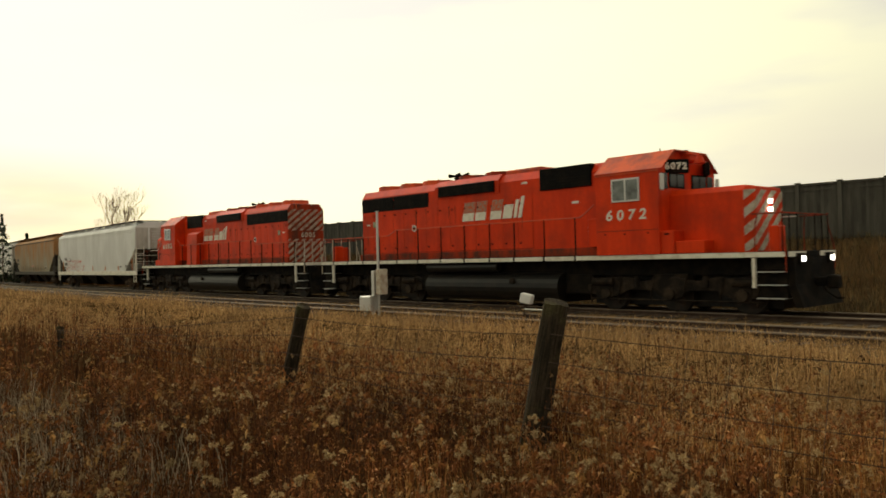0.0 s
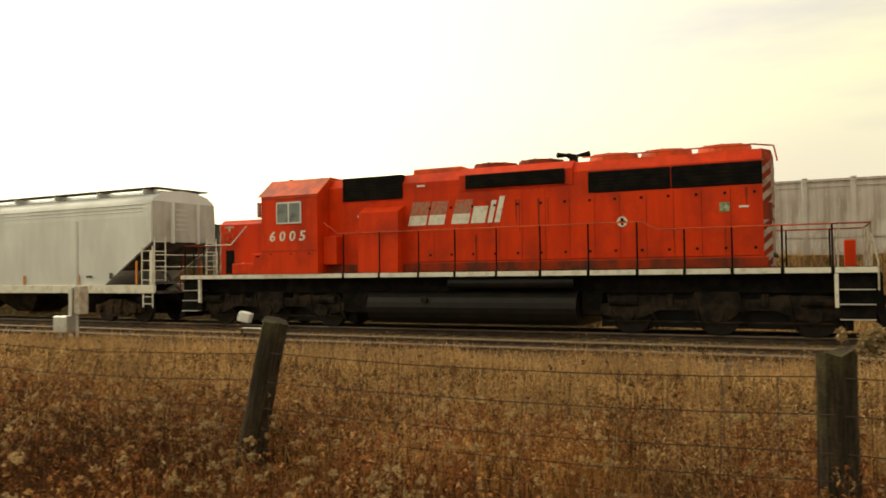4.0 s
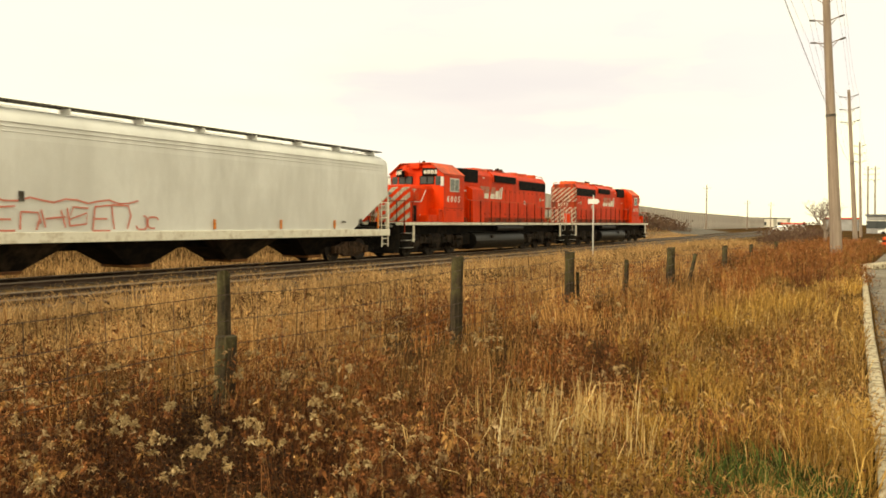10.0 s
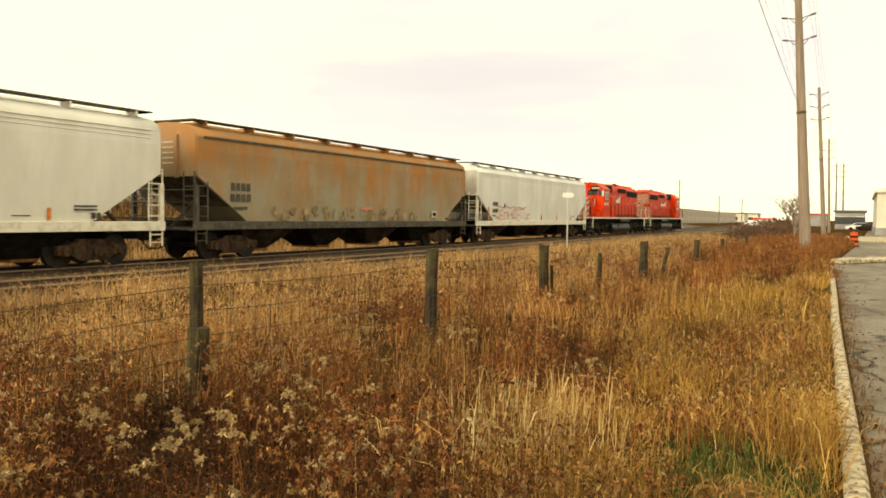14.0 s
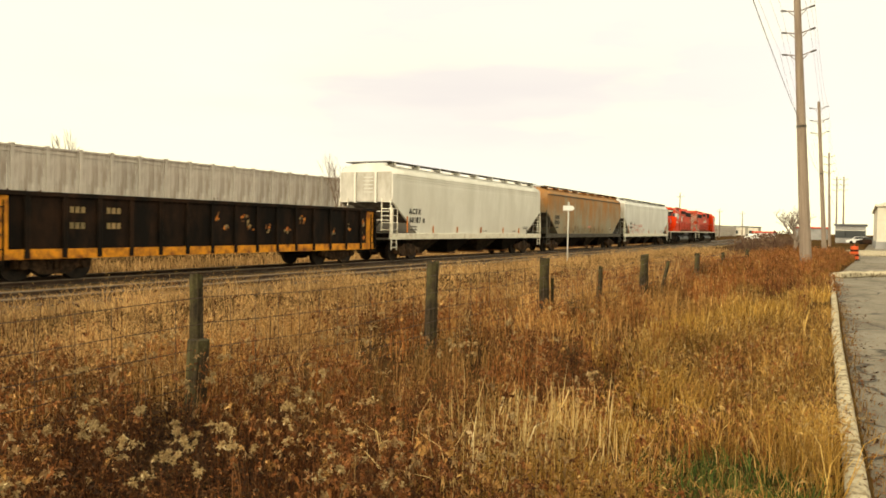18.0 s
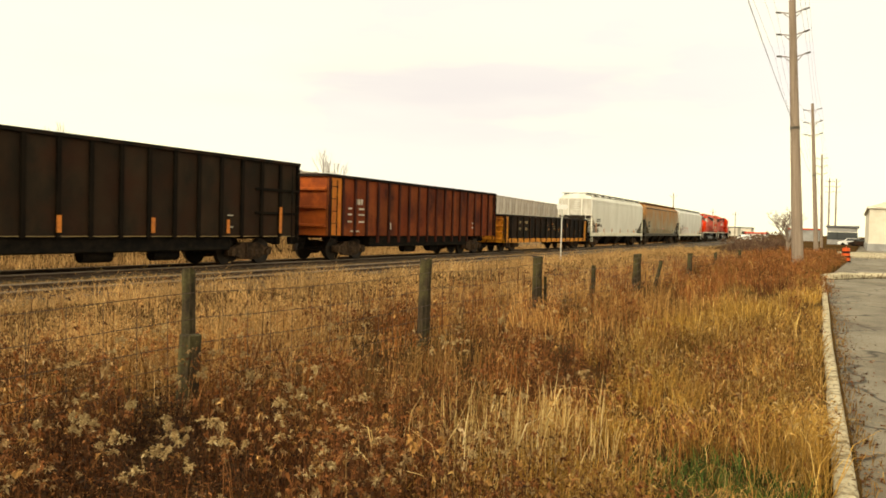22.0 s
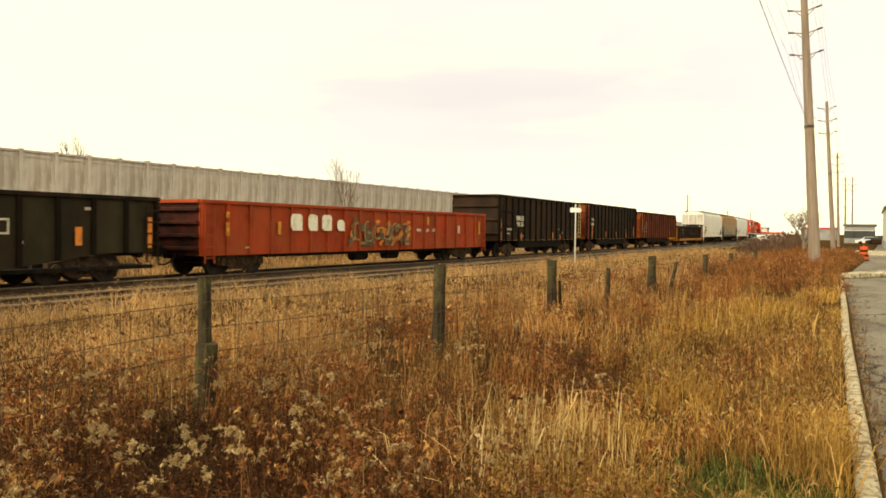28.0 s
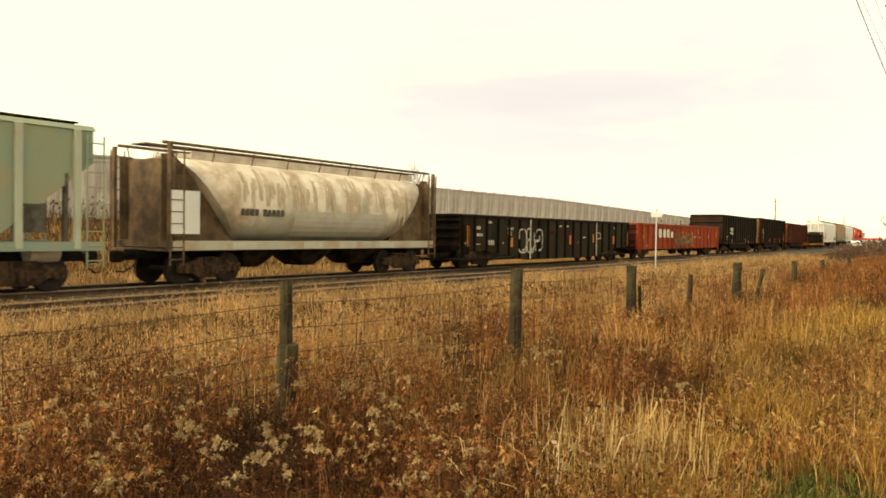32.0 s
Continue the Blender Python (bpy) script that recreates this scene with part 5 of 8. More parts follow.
white_b = build_hopper(9.48, "hopper_white_b", "hopper_shade", "white", "cream covered hopper with grey lettering and orange reflectors", (-7.99, -5.44, -2.8, 0.14, 3.22, 5.68),
                       [(-7.3, 1.62, 0.9, 0.06), (-7.3, 1.48, 0.9, 0.06), (-6.4, 1.92, 0.25, 0.22), (6.9, 1.72, 1.0, 0.05), (6.9, 1.62, 1.0, 0.05), (7.1, 1.46, 0.35, 0.16), (0.7, 1.45, 0.9, 0.03), (5.0, 1.45, 0.7, 0.03)], text=(("ACFX", 0.38, -7.28, 2.22), ("68187", 0.36, -7.28, 1.82)))


def scrawl(parent, strokes, y, mat, width=0.035):
    """Spray-painted loops along both flanks, as thin bent strips."""
    for pts in strokes:
        bm = bmesh.new()
        prev = None
        for i, (x, z) in enumerate(pts):
            (xa, za), (xb, zb) = pts[max(i - 1, 0)], pts[min(i + 1, len(pts) - 1)]
            d = math.hypot(xb - xa, zb - za) or 1.0
            nx, nz = -(zb - za) / d * width, (xb - xa) / d * width
            row = [bm.verts.new((x + nx, -y, z + nz)), bm.verts.new((x - nx, -y, z - nz))]
            if prev:
                bm.faces.new((prev[0], prev[1], row[1], row[0]))
            prev = row
        part("spray_stroke", bm, mat, parent)


def loops(x0, x1, z0, z1, n, seed):
    r = random.Random(seed)
    out = []
    w = (x1 - x0) / n
    for k in range(n):
        cx, cz = x0 + w * (k + 0.5), (z0 + z1) / 2
        pts = []
        a0, turns = r.choice((0.3, 1.57, 3.4, 4.7)), r.uniform(0.35, 0.8)
        rx, rz = w * r.uniform(0.34, 0.5), (z1 - z0) * r.uniform(0.38, 0.5)
        for i in range(15):
            a = a0 + turns * 6.28 * i / 14
            pts.append((cx + rx * math.copysign(abs(math.cos(a)) ** 0.6, math.cos(a)), cz + rz * math.copysign(abs(math.sin(a)) ** 0.6, math.sin(a))))
        out.append(pts)
    return out



def blotches(parent, x0, x1, z0, z1, n, y, mats, seed, big=1.0):
    """Weathered spray-paint patches with ragged outlines on the near flank."""
    r = random.Random(seed)
    for k in range(n):
        cx, cz, w, h = r.uniform(x0, x1), r.uniform(z0, z1), big * r.uniform(0.1, 0.32), big * r.uniform(0.08, 0.3)
        pts = []
        for i in range(9):
            a = 2 * math.pi * i / 9
            q = r.uniform(0.45, 1.1)
            pts.append((cx + w * q * math.cos(a) + 0.3 * h * math.sin(a), max(z0 - 0.05, min(z1 + 0.15, cz + h * q * math.sin(a)))))
        bm = bmesh.new()
        bm.faces.new([bm.verts.new((px, -y - 0.0006 * k, pz)) for px, pz in pts])
        part("spray_patch", bm, mats[k % len(mats)], parent)


def glyphs(x0, x1, z0, z1, n, seed):
    """Unreadable spray-can figures: uprights, crossbars and hooks, with a wavy line over them."""
    r = random.Random(seed)
    out = []
    w = (x1 - x0) / n
    for k in range(n):
        a, b, d = x0 + w * k + 0.06, x0 + w * (k + 1) - 0.06, r.uniform(-0.12, 0.12)
        lo, hi = z0 + r.uniform(-0.15, 0.1), z1 + r.uniform(-0.2, 0.08)
        out.append([(a, lo), (a + d * 0.5, (lo + hi) / 2), (a + d, hi)])
        c = k % 4
        if c == 0:
            out += [[(a + d, hi), (b, hi + 0.05)], [(a, (lo + hi) / 2), (b - 0.1, (lo + hi) / 2)], [(a, lo), (b, lo)]]
        elif c == 1:
            out.append([(a + d, hi), (b - 0.08, hi - 0.02), (b, hi - 0.3), (b - 0.04, lo + 0.25), (b - 0.12, lo)])
        elif c == 2:
            out += [[(b, lo), (b + d, hi)], [(a, (lo + hi) / 2), (b, (lo + hi) / 2 + 0.05)]]
        else:
            out.append([(b, hi), (a + 0.1, hi + 0.03), (a, hi - 0.3), (b - 0.04, lo + 0.35), (b - 0.06, lo + 0.05), (a, lo)])
    out.append([(x0 - 0.3 + (x1 - x0 + 0.5) * i / 14, z1 + 0.12 + 0.06 * math.sin(i * 1.9)) for i in range(15)])
    return out


scrawl(white_a, glyphs(-6.9, -2.9, 1.36, 2.0, 6, 3) + loops(-2.8, -2.0, 1.35, 1.75, 2, 5) + loops(-7.4, -6.9, 1.36, 1.55, 2, 6), 1.475, "graffiti_red", 0.024)
blotches(brown, -5.9, 4.6, 1.38, 1.8, 60, 1.475, ("graffiti_tan", "hopper_rust", "gon_tan", "tank_dust"), 5, 0.75)
part("placard", boxed(5.85, 6.4, -1.485, -1.478, 1.46, 1.8), "white_dirty", brown, "small white placard")
part("placard_mark", boxed(5.98, 6.27, -1.489, -1.4855, 1.55, 1.71), "black", brown)
scrawl(brown, [[(-0.3, 1.83), (0.5, 1.86)]], 1.48, "graffiti_red", 0.06)


# ---- gondolas ----
def build_gondola(half, z0, z1, mat, chord, post_mat, label, posts, end_mat, belly=0.0, low_band=None, wide=1.46, tall_end=False, marks=(), mark_mat="graffiti_pale", tub=0.0, post_drop=0.0):
    """Open-topped gondola: side sheets, posts, top chord, ribbed ends, floor."""
    g = thing("gondola", label, "freight car", "freight cars")
    part("floor", boxed(-half + 0.1, half - 0.1, -wide + 0.1, wide - 0.1, z0 + 0.05, z0 + 0.15), "black", g)
    for s in (-1, 1):
        ys, yo = sorted((s * (wide - 0.06), s * wide)), s
        if belly:
            out = [(-half, z0 + belly), (-half + 1.9, z0 + belly), (-half + 6.0, z0), (half - 6.0, z0), (half - 1.9, z0 + belly), (half, z0 + belly), (half, z1 - 0.1), (-half, z1 - 0.1)]
        else:
            out = [(-half, z0), (half, z0), (half, z1 - 0.1), (-half, z1 - 0.1)]
        sd = part("side", prism(bmesh.new(), out, *ys, "y"), mat, g)
        part("top_chord", boxed(-half - 0.02, half + 0.02, *sorted((s * (wide - 0.12), s * (wide + 0.09))), z1 - 0.12, z1, bevel=0.015), chord, sd)
        if low_band:
            part("side_sill", boxed(-half, half, *sorted((s * wide, s * (wide + 0.05))), z0, z0 + 0.26), low_band, sd)
        n = posts

        def low_edge(x):
            return z0 + belly * max(0.0, min(1.0, (abs(x) - half + 6.0) / 4.1)) + 0.02
        for k in range(n):
            xa, xb = (-half + 0.1 + (2 * half - 0.2) * (k + q) / n for q in (0, 1))
            out = [(xa + 0.06, low_edge(xa)), (xb - 0.06, low_edge(xb)), (xb - 0.06, z1 - 0.125), (xa + 0.06, z1 - 0.125)]
            part("side_sheet", prism(bmesh.new(), out, *sorted((s * (wide - 0.01), s * (wide + 0.0022))), "y"), mat, sd)
        for k in range(n + 1):
            x = -half + 0.1 + (2 * half - 0.2) * k / n
            drop = z0 + belly * max(0.0, min(1.0, (abs(x) - half + 6.0) / 4.1)) + (0.0 if not low_band else 0.02) - (post_drop if abs(x) < half - 3.3 else 0.0)
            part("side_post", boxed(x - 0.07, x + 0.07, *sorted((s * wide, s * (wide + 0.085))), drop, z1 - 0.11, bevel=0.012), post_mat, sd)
    for end in (-1, 1):
        zb = z0 + belly
        en = part("end", boxed(*sorted((end * (half - 0.06), end * half)), -wide + 0.06, wide - 0.06, zb, z1 - 0.06), end_mat, g)
        part("end_chord", boxed(*sorted((end * (half - 0.1), end * (half + 0.1))), -wide, wide, z1 - 0.12, z1 + 0.005, bevel=0.015), chord, en)
        for k in range(3 if tall_end else 4):
            z = zb + (z1 - zb) * (k + 0.55) / (3.4 if tall_end else 4.3)
            part("end_rib", boxed(*sorted((end * half, end * (half + 0.14))), -wide + 0.02, wide - 0.02, z - 0.06, z + 0.06, bevel=0.02), end_mat, en)
        for s in (-1, 1):
            ladder(g, end * (half - 0.1), end * (half - 0.5), s * (wide + 0.12), s * (wide + 0.12), zb - 0.25, z1 - 0.25, 5, chord)
    part("centre_sill", boxed(-half + 0.1, half - 0.1, -0.35, 0.35, max(z0 + belly, 0.7) - 0.12, max(z0 + belly, 0.7) + 0.06), "black", g)
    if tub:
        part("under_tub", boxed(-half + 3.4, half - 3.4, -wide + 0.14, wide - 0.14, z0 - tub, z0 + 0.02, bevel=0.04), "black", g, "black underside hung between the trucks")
        for x in (-0.9, 1.6):
            part("brake_reservoir", rod(bmesh.new(), (x - 0.5, -0.9, z0 - tub - 0.1), (x + 0.5, -0.9, z0 - tub - 0.1), 0.2, seg=12), "black", g)
    side_bars(g, marks, wide, mark_mat)
    add_freight_trucks(g, half)
    add_couplers(g, half)
    return g


M["gon_black"] = material("black gondola paint", (0.007, 0.0055, 0.0045), 0.7, spec=0.08, second=(0.028, 0.014, 0.008), amount=0.4, scale=1.8, stretch=(1, 1, 0.4), grain=0.2, bump=0.01, vary=0.4)
M["gon_yellow"] = material("rusty yellow paint", (0.72, 0.28, 0.018), 0.65, second=(0.17, 0.05, 0.015), amount=0.4, scale=2.6, grain=0.15, bump=0.006)
M["gon_red"] = material("oxide red car paint", (0.165, 0.031, 0.011), 0.75, spec=0.1, second=(0.045, 0.012, 0.008), amount=0.5, scale=0.9, stretch=(1.3, 1, 0.35), grain=0.16, bump=0.01, third=(0.24, 0.06, 0.017), third_amount=0.42, third_scale=0.6, vary=0.3)
# posts darker than their sheets: the shadows at the posts put into colour
M["gon_red_post_shade"] = material("oxide red posts darkened for shade", (0.07, 0.015, 0.008), 0.75, spec=0.1, second=(0.022, 0.008, 0.006), amount=0.5, scale=2, stretch=(1, 1, 0.35), grain=0.16, bump=0.006)
M["gon_dark_red"] = material("dark red for shaded car ends", (0.06, 0.014, 0.008), 0.75, spec=0.1, second=(0.02, 0.008, 0.006), amount=0.5, scale=2, grain=0.16, bump=0.006)
M["gon_end"] = material("orange-red car end", (0.38, 0.085, 0.016), 0.75, spec=0.1, second=(0.2, 0.045, 0.014), amount=0.45, scale=1.5, grain=0.14, bump=0.006)
M["gon_orange"] = material("orange end panel", (0.62, 0.2, 0.024), 0.7, second=(0.42, 0.11, 0.02), amount=0.4, scale=2, grain=0.12, bump=0.005)
M["gon_grey"] = material("charcoal car paint", (0.017, 0.012, 0.0075), 0.75, spec=0.1, second=(0.036, 0.021, 0.012), amount=0.45, scale=1.1, stretch=(1, 1, 0.5), grain=0.2, bump=0.012, third=(0.035, 0.014, 0.007), third_amount=0.35, third_scale=0.8, vary=0.4)
# same for the charcoal and olive cars: post shadows as a darker colour
M["gon_post_shade"] = material("car posts and ribs darkened for shade", (0.006, 0.0045, 0.0035), 0.8, spec=0.06, second=(0.012, 0.008, 0.005), amount=0.45, scale=2, stretch=(1, 1, 0.4), grain=0.2, bump=0.006)
M["ladder_pale"] = material("pale yellow ladder", (0.6, 0.42, 0.16), 0.6, second=(0.4, 0.25, 0.1), amount=0.4, scale=6, grain=0.1, bump=0)
M["gon_bright"] = material("bright red car paint", (0.33, 0.042, 0.011), 0.65, spec=0.12, second=(0.21, 0.03, 0.01), amount=0.45, scale=1.4, stretch=(1, 1, 0.4), grain=0.14, bump=0.008, third=(0.27, 0.06, 0.02), third_amount=0.35, third_scale=1.0, vary=0.18)
M["gon_olive"] = material("dark olive car paint", (0.016, 0.014, 0.008), 0.7, spec=0.08, second=(0.034, 0.028, 0.016), amount=0.5, scale=1.1, stretch=(1, 1, 0.4), grain=0.2, bump=0.01, third=(0.03, 0.016, 0.009), third_amount=0.35, third_scale=0.6, vary=0.4)

yellow = build_gondola(8.6, 0.62, 2.37, "gon_black", "gon_black", "gon_black", "low black gondola with rusty yellow sill and ends", 16, "gon_yellow", low_band="gon_yellow",
                       marks=[(-5.95, 1.93, 0.5, 0.17), (-5.95, 1.5, 0.5, 0.17), (-4.8, 1.93, 0.5, 0.17), (-4.8, 1.5, 0.5, 0.17)], mark_mat="graffiti_tan")
for s in (-1, 1):
    for x in (-8.25, 8.25):
        part("end_panel", boxed(x - 0.34, x + 0.34, *sorted((s * 1.462, s * 1.475)), 0.65, 2.24), "gon_yellow", yellow, "rusty yellow corner panel")
for k, (x, z) in enumerate(((-0.9, 1.85), (-0.45, 1.5), (0.5, 1.85), (0.75, 1.55), (1.65, 1.5), (2.75, 1.5), (3.6, 1.85), (5.5, 1.4), (6.6, 1.6), (7.6, 1.2), (7.7, 1.8))):
    blotches(yellow, x - 0.16, x + 0.16, z - 0.16, z + 0.12, 6, 1.464, ("gon_orange", "graffiti_tan", "rust_mark"), 70 + k, 0.35)
oxide = build_gondola(8.3, 1.05, 3.56, "gon_red", "gon_black", "gon_red_post_shade", "tall oxide red gondola with an orange corner panel", 18, "gon_end", tall_end=True, tub=0.5, post_drop=0.3,
                      marks=[(-6.0, 2.5, 0.6, 0.24), (-6.65, 2.2, 0.4, 0.07), (-5.75, 2.2, 0.6, 0.07), (-6.65, 1.95, 0.4, 0.07), (-5.75, 1.95, 0.6, 0.07), (-6.65, 1.65, 0.4, 0.07), (-5.75, 1.65, 0.6, 0.07), (-6.2, 1.25, 0.9, 0.07), (5.42, 1.75, 0.4, 0.05), (5.42, 1.5, 0.4, 0.05), (-3.4, 1.5, 0.12, 0.3)])
for s in (-1, 1):
    part("corner_panel", boxed(*sorted((-8.27, -7.21)), *sorted((s * 1.462, s * 1.476)), 1.07, 3.42), "gon_orange", oxide, "orange repainted corner panel")
coal_a = build_gondola(7.55, 1.02, 3.8, "gon_grey", "gon_black", "gon_post_shade", "tall charcoal gondola with a red end and orange reflectors", 15, "gon_red", tall_end=True, tub=0.47, post_drop=0.06, marks=[(-5.8, 2.55, 0.8, 0.22), (-5.8, 2.2, 0.7, 0.22), (4.0, 1.35, 0.4, 0.04), (4.0, 1.75, 0.4, 0.04)])
coal_b = build_gondola(7.25, 1.02, 3.72, "gon_grey", "gon_black", "gon_post_shade", "tall charcoal gondola with white lettering and a yellow ladder", 15, "gon_grey", tall_end=True, tub=0.47, post_drop=0.06, marks=[(-5.72, 1.7, 0.95, 0.13), (-5.72, 1.45, 0.7, 0.05), (-3.4, 1.3, 0.4, 0.04), (2.9, 1.75, 0.3, 0.04), (3.7, 1.5, 0.12, 0.12)])
for car, hh, rows in ((coal_a, 7.55, ((-6.18, 1.15, 2.05), (-2.49, 1.14, 1.6), (0.62, 1.14, 1.6), (3.77, 1.14, 1.6), (6.45, 1.15, 2.1))),
                      (coal_b, 7.25, ((-7.03, 1.74, 2.28), (-7.03, 1.06, 1.55), (-3.98, 1.08, 1.45), (1.53, 1.08, 1.5), (2.97, 1.08, 1.4), (6.6, 1.1, 1.5)))):
    for s in (-1, 1):
        for x, z0, z1 in rows:
            part("reflector", boxed(x - 0.07, x + 0.07, *sorted((s * 1.552, s * 1.56)), z0, z1), "orange", car)
        part("edge_strip", boxed(-hh + 0.05, hh - 0.05, *sorted((s * 1.455, s * 1.475)), 1.02, 1.045), "graffiti_tan", car, "thin pale lower edge")
        for end in (-1, 1):
            for z in (2.72, 1.87):
                part("bay_rib", boxed(*sorted((end * (hh - 2.4), end * (hh - 0.12))), *sorted((s * 1.46, s * 1.53)), z - 0.05, z + 0.05, bevel=0.012), "gon_post_shade", car)
part("corner_panel", boxed(-7.53, -6.75, -1.478, -1.462, 1.06, 3.66), "gon_bright", coal_a, "red side panel at the corner")
ladder(coal_b, 7.2, 6.75, -1.6, -1.6, 1.1, 3.6, 9, "ladder_pale", "yellow_ladder")
ladder(coal_b, 7.36, 7.36, -1.5, -0.9, 1.1, 3.6, 9, "white_dirty", "end_ladder")
for txt, x, z in (("RM", -4.5, 2.24), ("GX", -3.88, 2.24), ("94", -4.47, 1.88), ("56", -3.88, 1.88)):
    lettering("car_lettering", txt, 0.41, "white", coal_b, pose(x, -1.553, z), 0, 0.01, "", 0.85)
# ends in a darker red than the sides: their shade is painted in
bright = build_gondola(10.4, 0.7, 2.52, "gon_bright", "gon_bright", "gon_bright", "long bright red gondola with worn white block shapes", 19, "gon_dark_red", belly=0.0, tub=0.12,
                       marks=[(3.3, 1.6, 0.4, 0.12), (4.0, 1.6, 0.5, 0.14), (4.8, 1.6, 0.4, 0.14), (7.4, 1.65, 0.35, 0.4), (-8.2, 0.95, 0.3, 0.06)])
for x, w, hgt in ((-5.76, 0.66, 0.62), (-4.8, 0.56, 0.62), (-3.93, 0.62, 0.62), (-3.02, 0.5, 0.44)):
    z = 1.54
    out = [(x - w / 2, z + 0.12), (x - w / 2 + 0.12, z), (x + w / 2, z), (x + w / 2, z + hgt - 0.1), (x + w / 2 - 0.12, z + hgt), (x - w / 2 + 0.1, z + hgt), (x - w / 2, z + hgt - 0.12)]
    part("letter_block", prism(bmesh.new(), out, -1.551, -1.546, "y"), "white", bright, "worn white block shape")
for x, z0, z1 in ((-9.28, 1.95, 2.15), (-9.28, 1.35, 1.8), (-6.72, 1.4, 1.85), (0.52, 1.6, 2.0), (4.0, 1.85, 2.25), (9.6, 1.4, 2.1)):
    part("reflector", boxed(x - 0.08, x + 0.08, -1.56, -1.552, z0, z1), "yellow", bright)
blotches(bright, -2.4, 2.3, 0.95, 2.0, 70, 1.556, ("graffiti_tan", "graffiti_olive", "graffiti_olive", "gon_orange", "graffiti_olive"), 9, 0.9)
scrawl(bright, loops(-2.2, 2.2, 1.1, 1.95, 6, 21), 1.6, "graffiti_tan", 0.03)
olive = build_gondola(10.1, 0.34, 2.5, "gon_olive", "gon_black", "gon_post_shade", "long dark olive gondola with white spray-painted loops", 19, "gon_black", belly=0.53,
                      marks=[(-8.6, 1.9, 0.45, 0.16), (-8.6, 1.58, 0.8, 0.13), (-8.6, 1.15, 0.7, 0.05), (-7.6, 2.17, 0.4, 0.1), (-7.5, 1.22, 0.75, 0.22), (-5.6, 1.9, 0.6, 0.12), (-5.6, 1.72, 0.6, 0.05), (-5.6, 1.6, 0.6, 0.05), (-6.3, 1.2, 0.12, 0.08), (-9.7, 1.2, 0.2, 0.06),
                             (0.0, 2.1, 0.4, 0.08), (0.9, 2.1, 0.4, 0.08), (3.2, 1.5, 0.5, 0.08), (2.3, 1.2, 0.08, 0.08), (5.9, 1.2, 0.08, 0.08), (7.9, 2.1, 0.5, 0.08)])
scrawl(olive, loops(-4.95, -2.3, 0.75, 1.95, 3, 12) + loops(-4.9, -2.4, 0.7, 1.4, 3, 13) + loops(-4.9, -2.6, 1.25, 1.95, 3, 15), 1.558, "graffiti_pale", 0.04)
for x in (-3.68, 4.74):
    part("pale_post", boxed(x - 0.07, x + 0.07, -1.555, -1.545, 0.4, 2.38), "white_dirty", olive, "post repainted pale grey")
part("stencil_frame", boxed(5.0, 5.5, -1.474, -1.466, 1.75, 1.8), "graffiti_pale", olive)
part("stencil_frame", boxed(5.0, 5.5, -1.474, -1.466, 1.4, 1.45), "graffiti_pale", olive)
for x in (4.95, 5.5):
    part("stencil_frame", boxed(x, x + 0.05, -1.474, -1.466, 1.4, 1.8), "graffiti_pale", olive)
part("faded_band", boxed(-1.7, 1.6, -1.472, -1.464, 1.6, 1.85), "gon_dark_red", olive, "faded red band")
for x, h0, h1 in ((-9.6, 1.05, 2.0), (-5.63, 1.0, 1.45), (1.05, 1.1, 1.6), (4.25, 1.2, 1.7), (7.4, 1.1, 1.6), (9.7, 1.0, 1.9)):
    part("reflector", boxed(x - 0.1, x + 0.1, -1.56, -1.552, h0, h1), "orange", olive)


# ---- the last two hoppers ----
# turns grey-green below about z = 2.3, with brown smudges
M["tank_grey"] = material("pale grey hopper, grey-green below", (0.72, 0.63, 0.52), 0.5, second=(0.4, 0.375, 0.305), amount=1.75, scale=0.9, stretch=(1, 1, 0.6), grain=0.07, bump=0.003, third=(0.33, 0.22, 0.13), third_amount=0.3, third_scale=1.1, sharp=0.08, rise=-0.25)
M["soot_a"] = material("brown soot run", (0.52, 0.42, 0.31), 0.7, second=(0.44, 0.34, 0.24), amount=0.5, scale=4, grain=0.15, bump=0)
M["soot_b"] = material("dark soot run", (0.44, 0.33, 0.23), 0.7, second=(0.52, 0.42, 0.31), amount=0.5, scale=4, grain=0.15, bump=0)
M["tank_patch"] = material("repainted grey patch", (0.46, 0.43, 0.36), 0.6, second=(0.4, 0.36, 0.3), amount=0.4, scale=2, grain=0.05, bump=0.002)
M["tank_rust"] = material("brown rusted end", (0.17, 0.108, 0.058), 0.8, second=(0.07, 0.045, 0.027), amount=0.5, scale=2, grain=0.2, bump=0.005)
M["hopper_green"] = material("faded blue-green paint", (0.25, 0.275, 0.18), 0.6, second=(0.3, 0.25, 0.15), amount=1.6, scale=0.8, grain=0.1, bump=0.004, third=(0.19, 0.28, 0.25), third_amount=0.4, third_scale=0.5, sharp=0.15, rise=-0.2)
M["rib_pale"] = material("pale ribs", (0.4, 0.43, 0.34), 0.65, second=(0.35, 0.33, 0.24), amount=0.4, scale=2, stretch=(1, 1, 0.4), grain=0.1, bump=0.003)


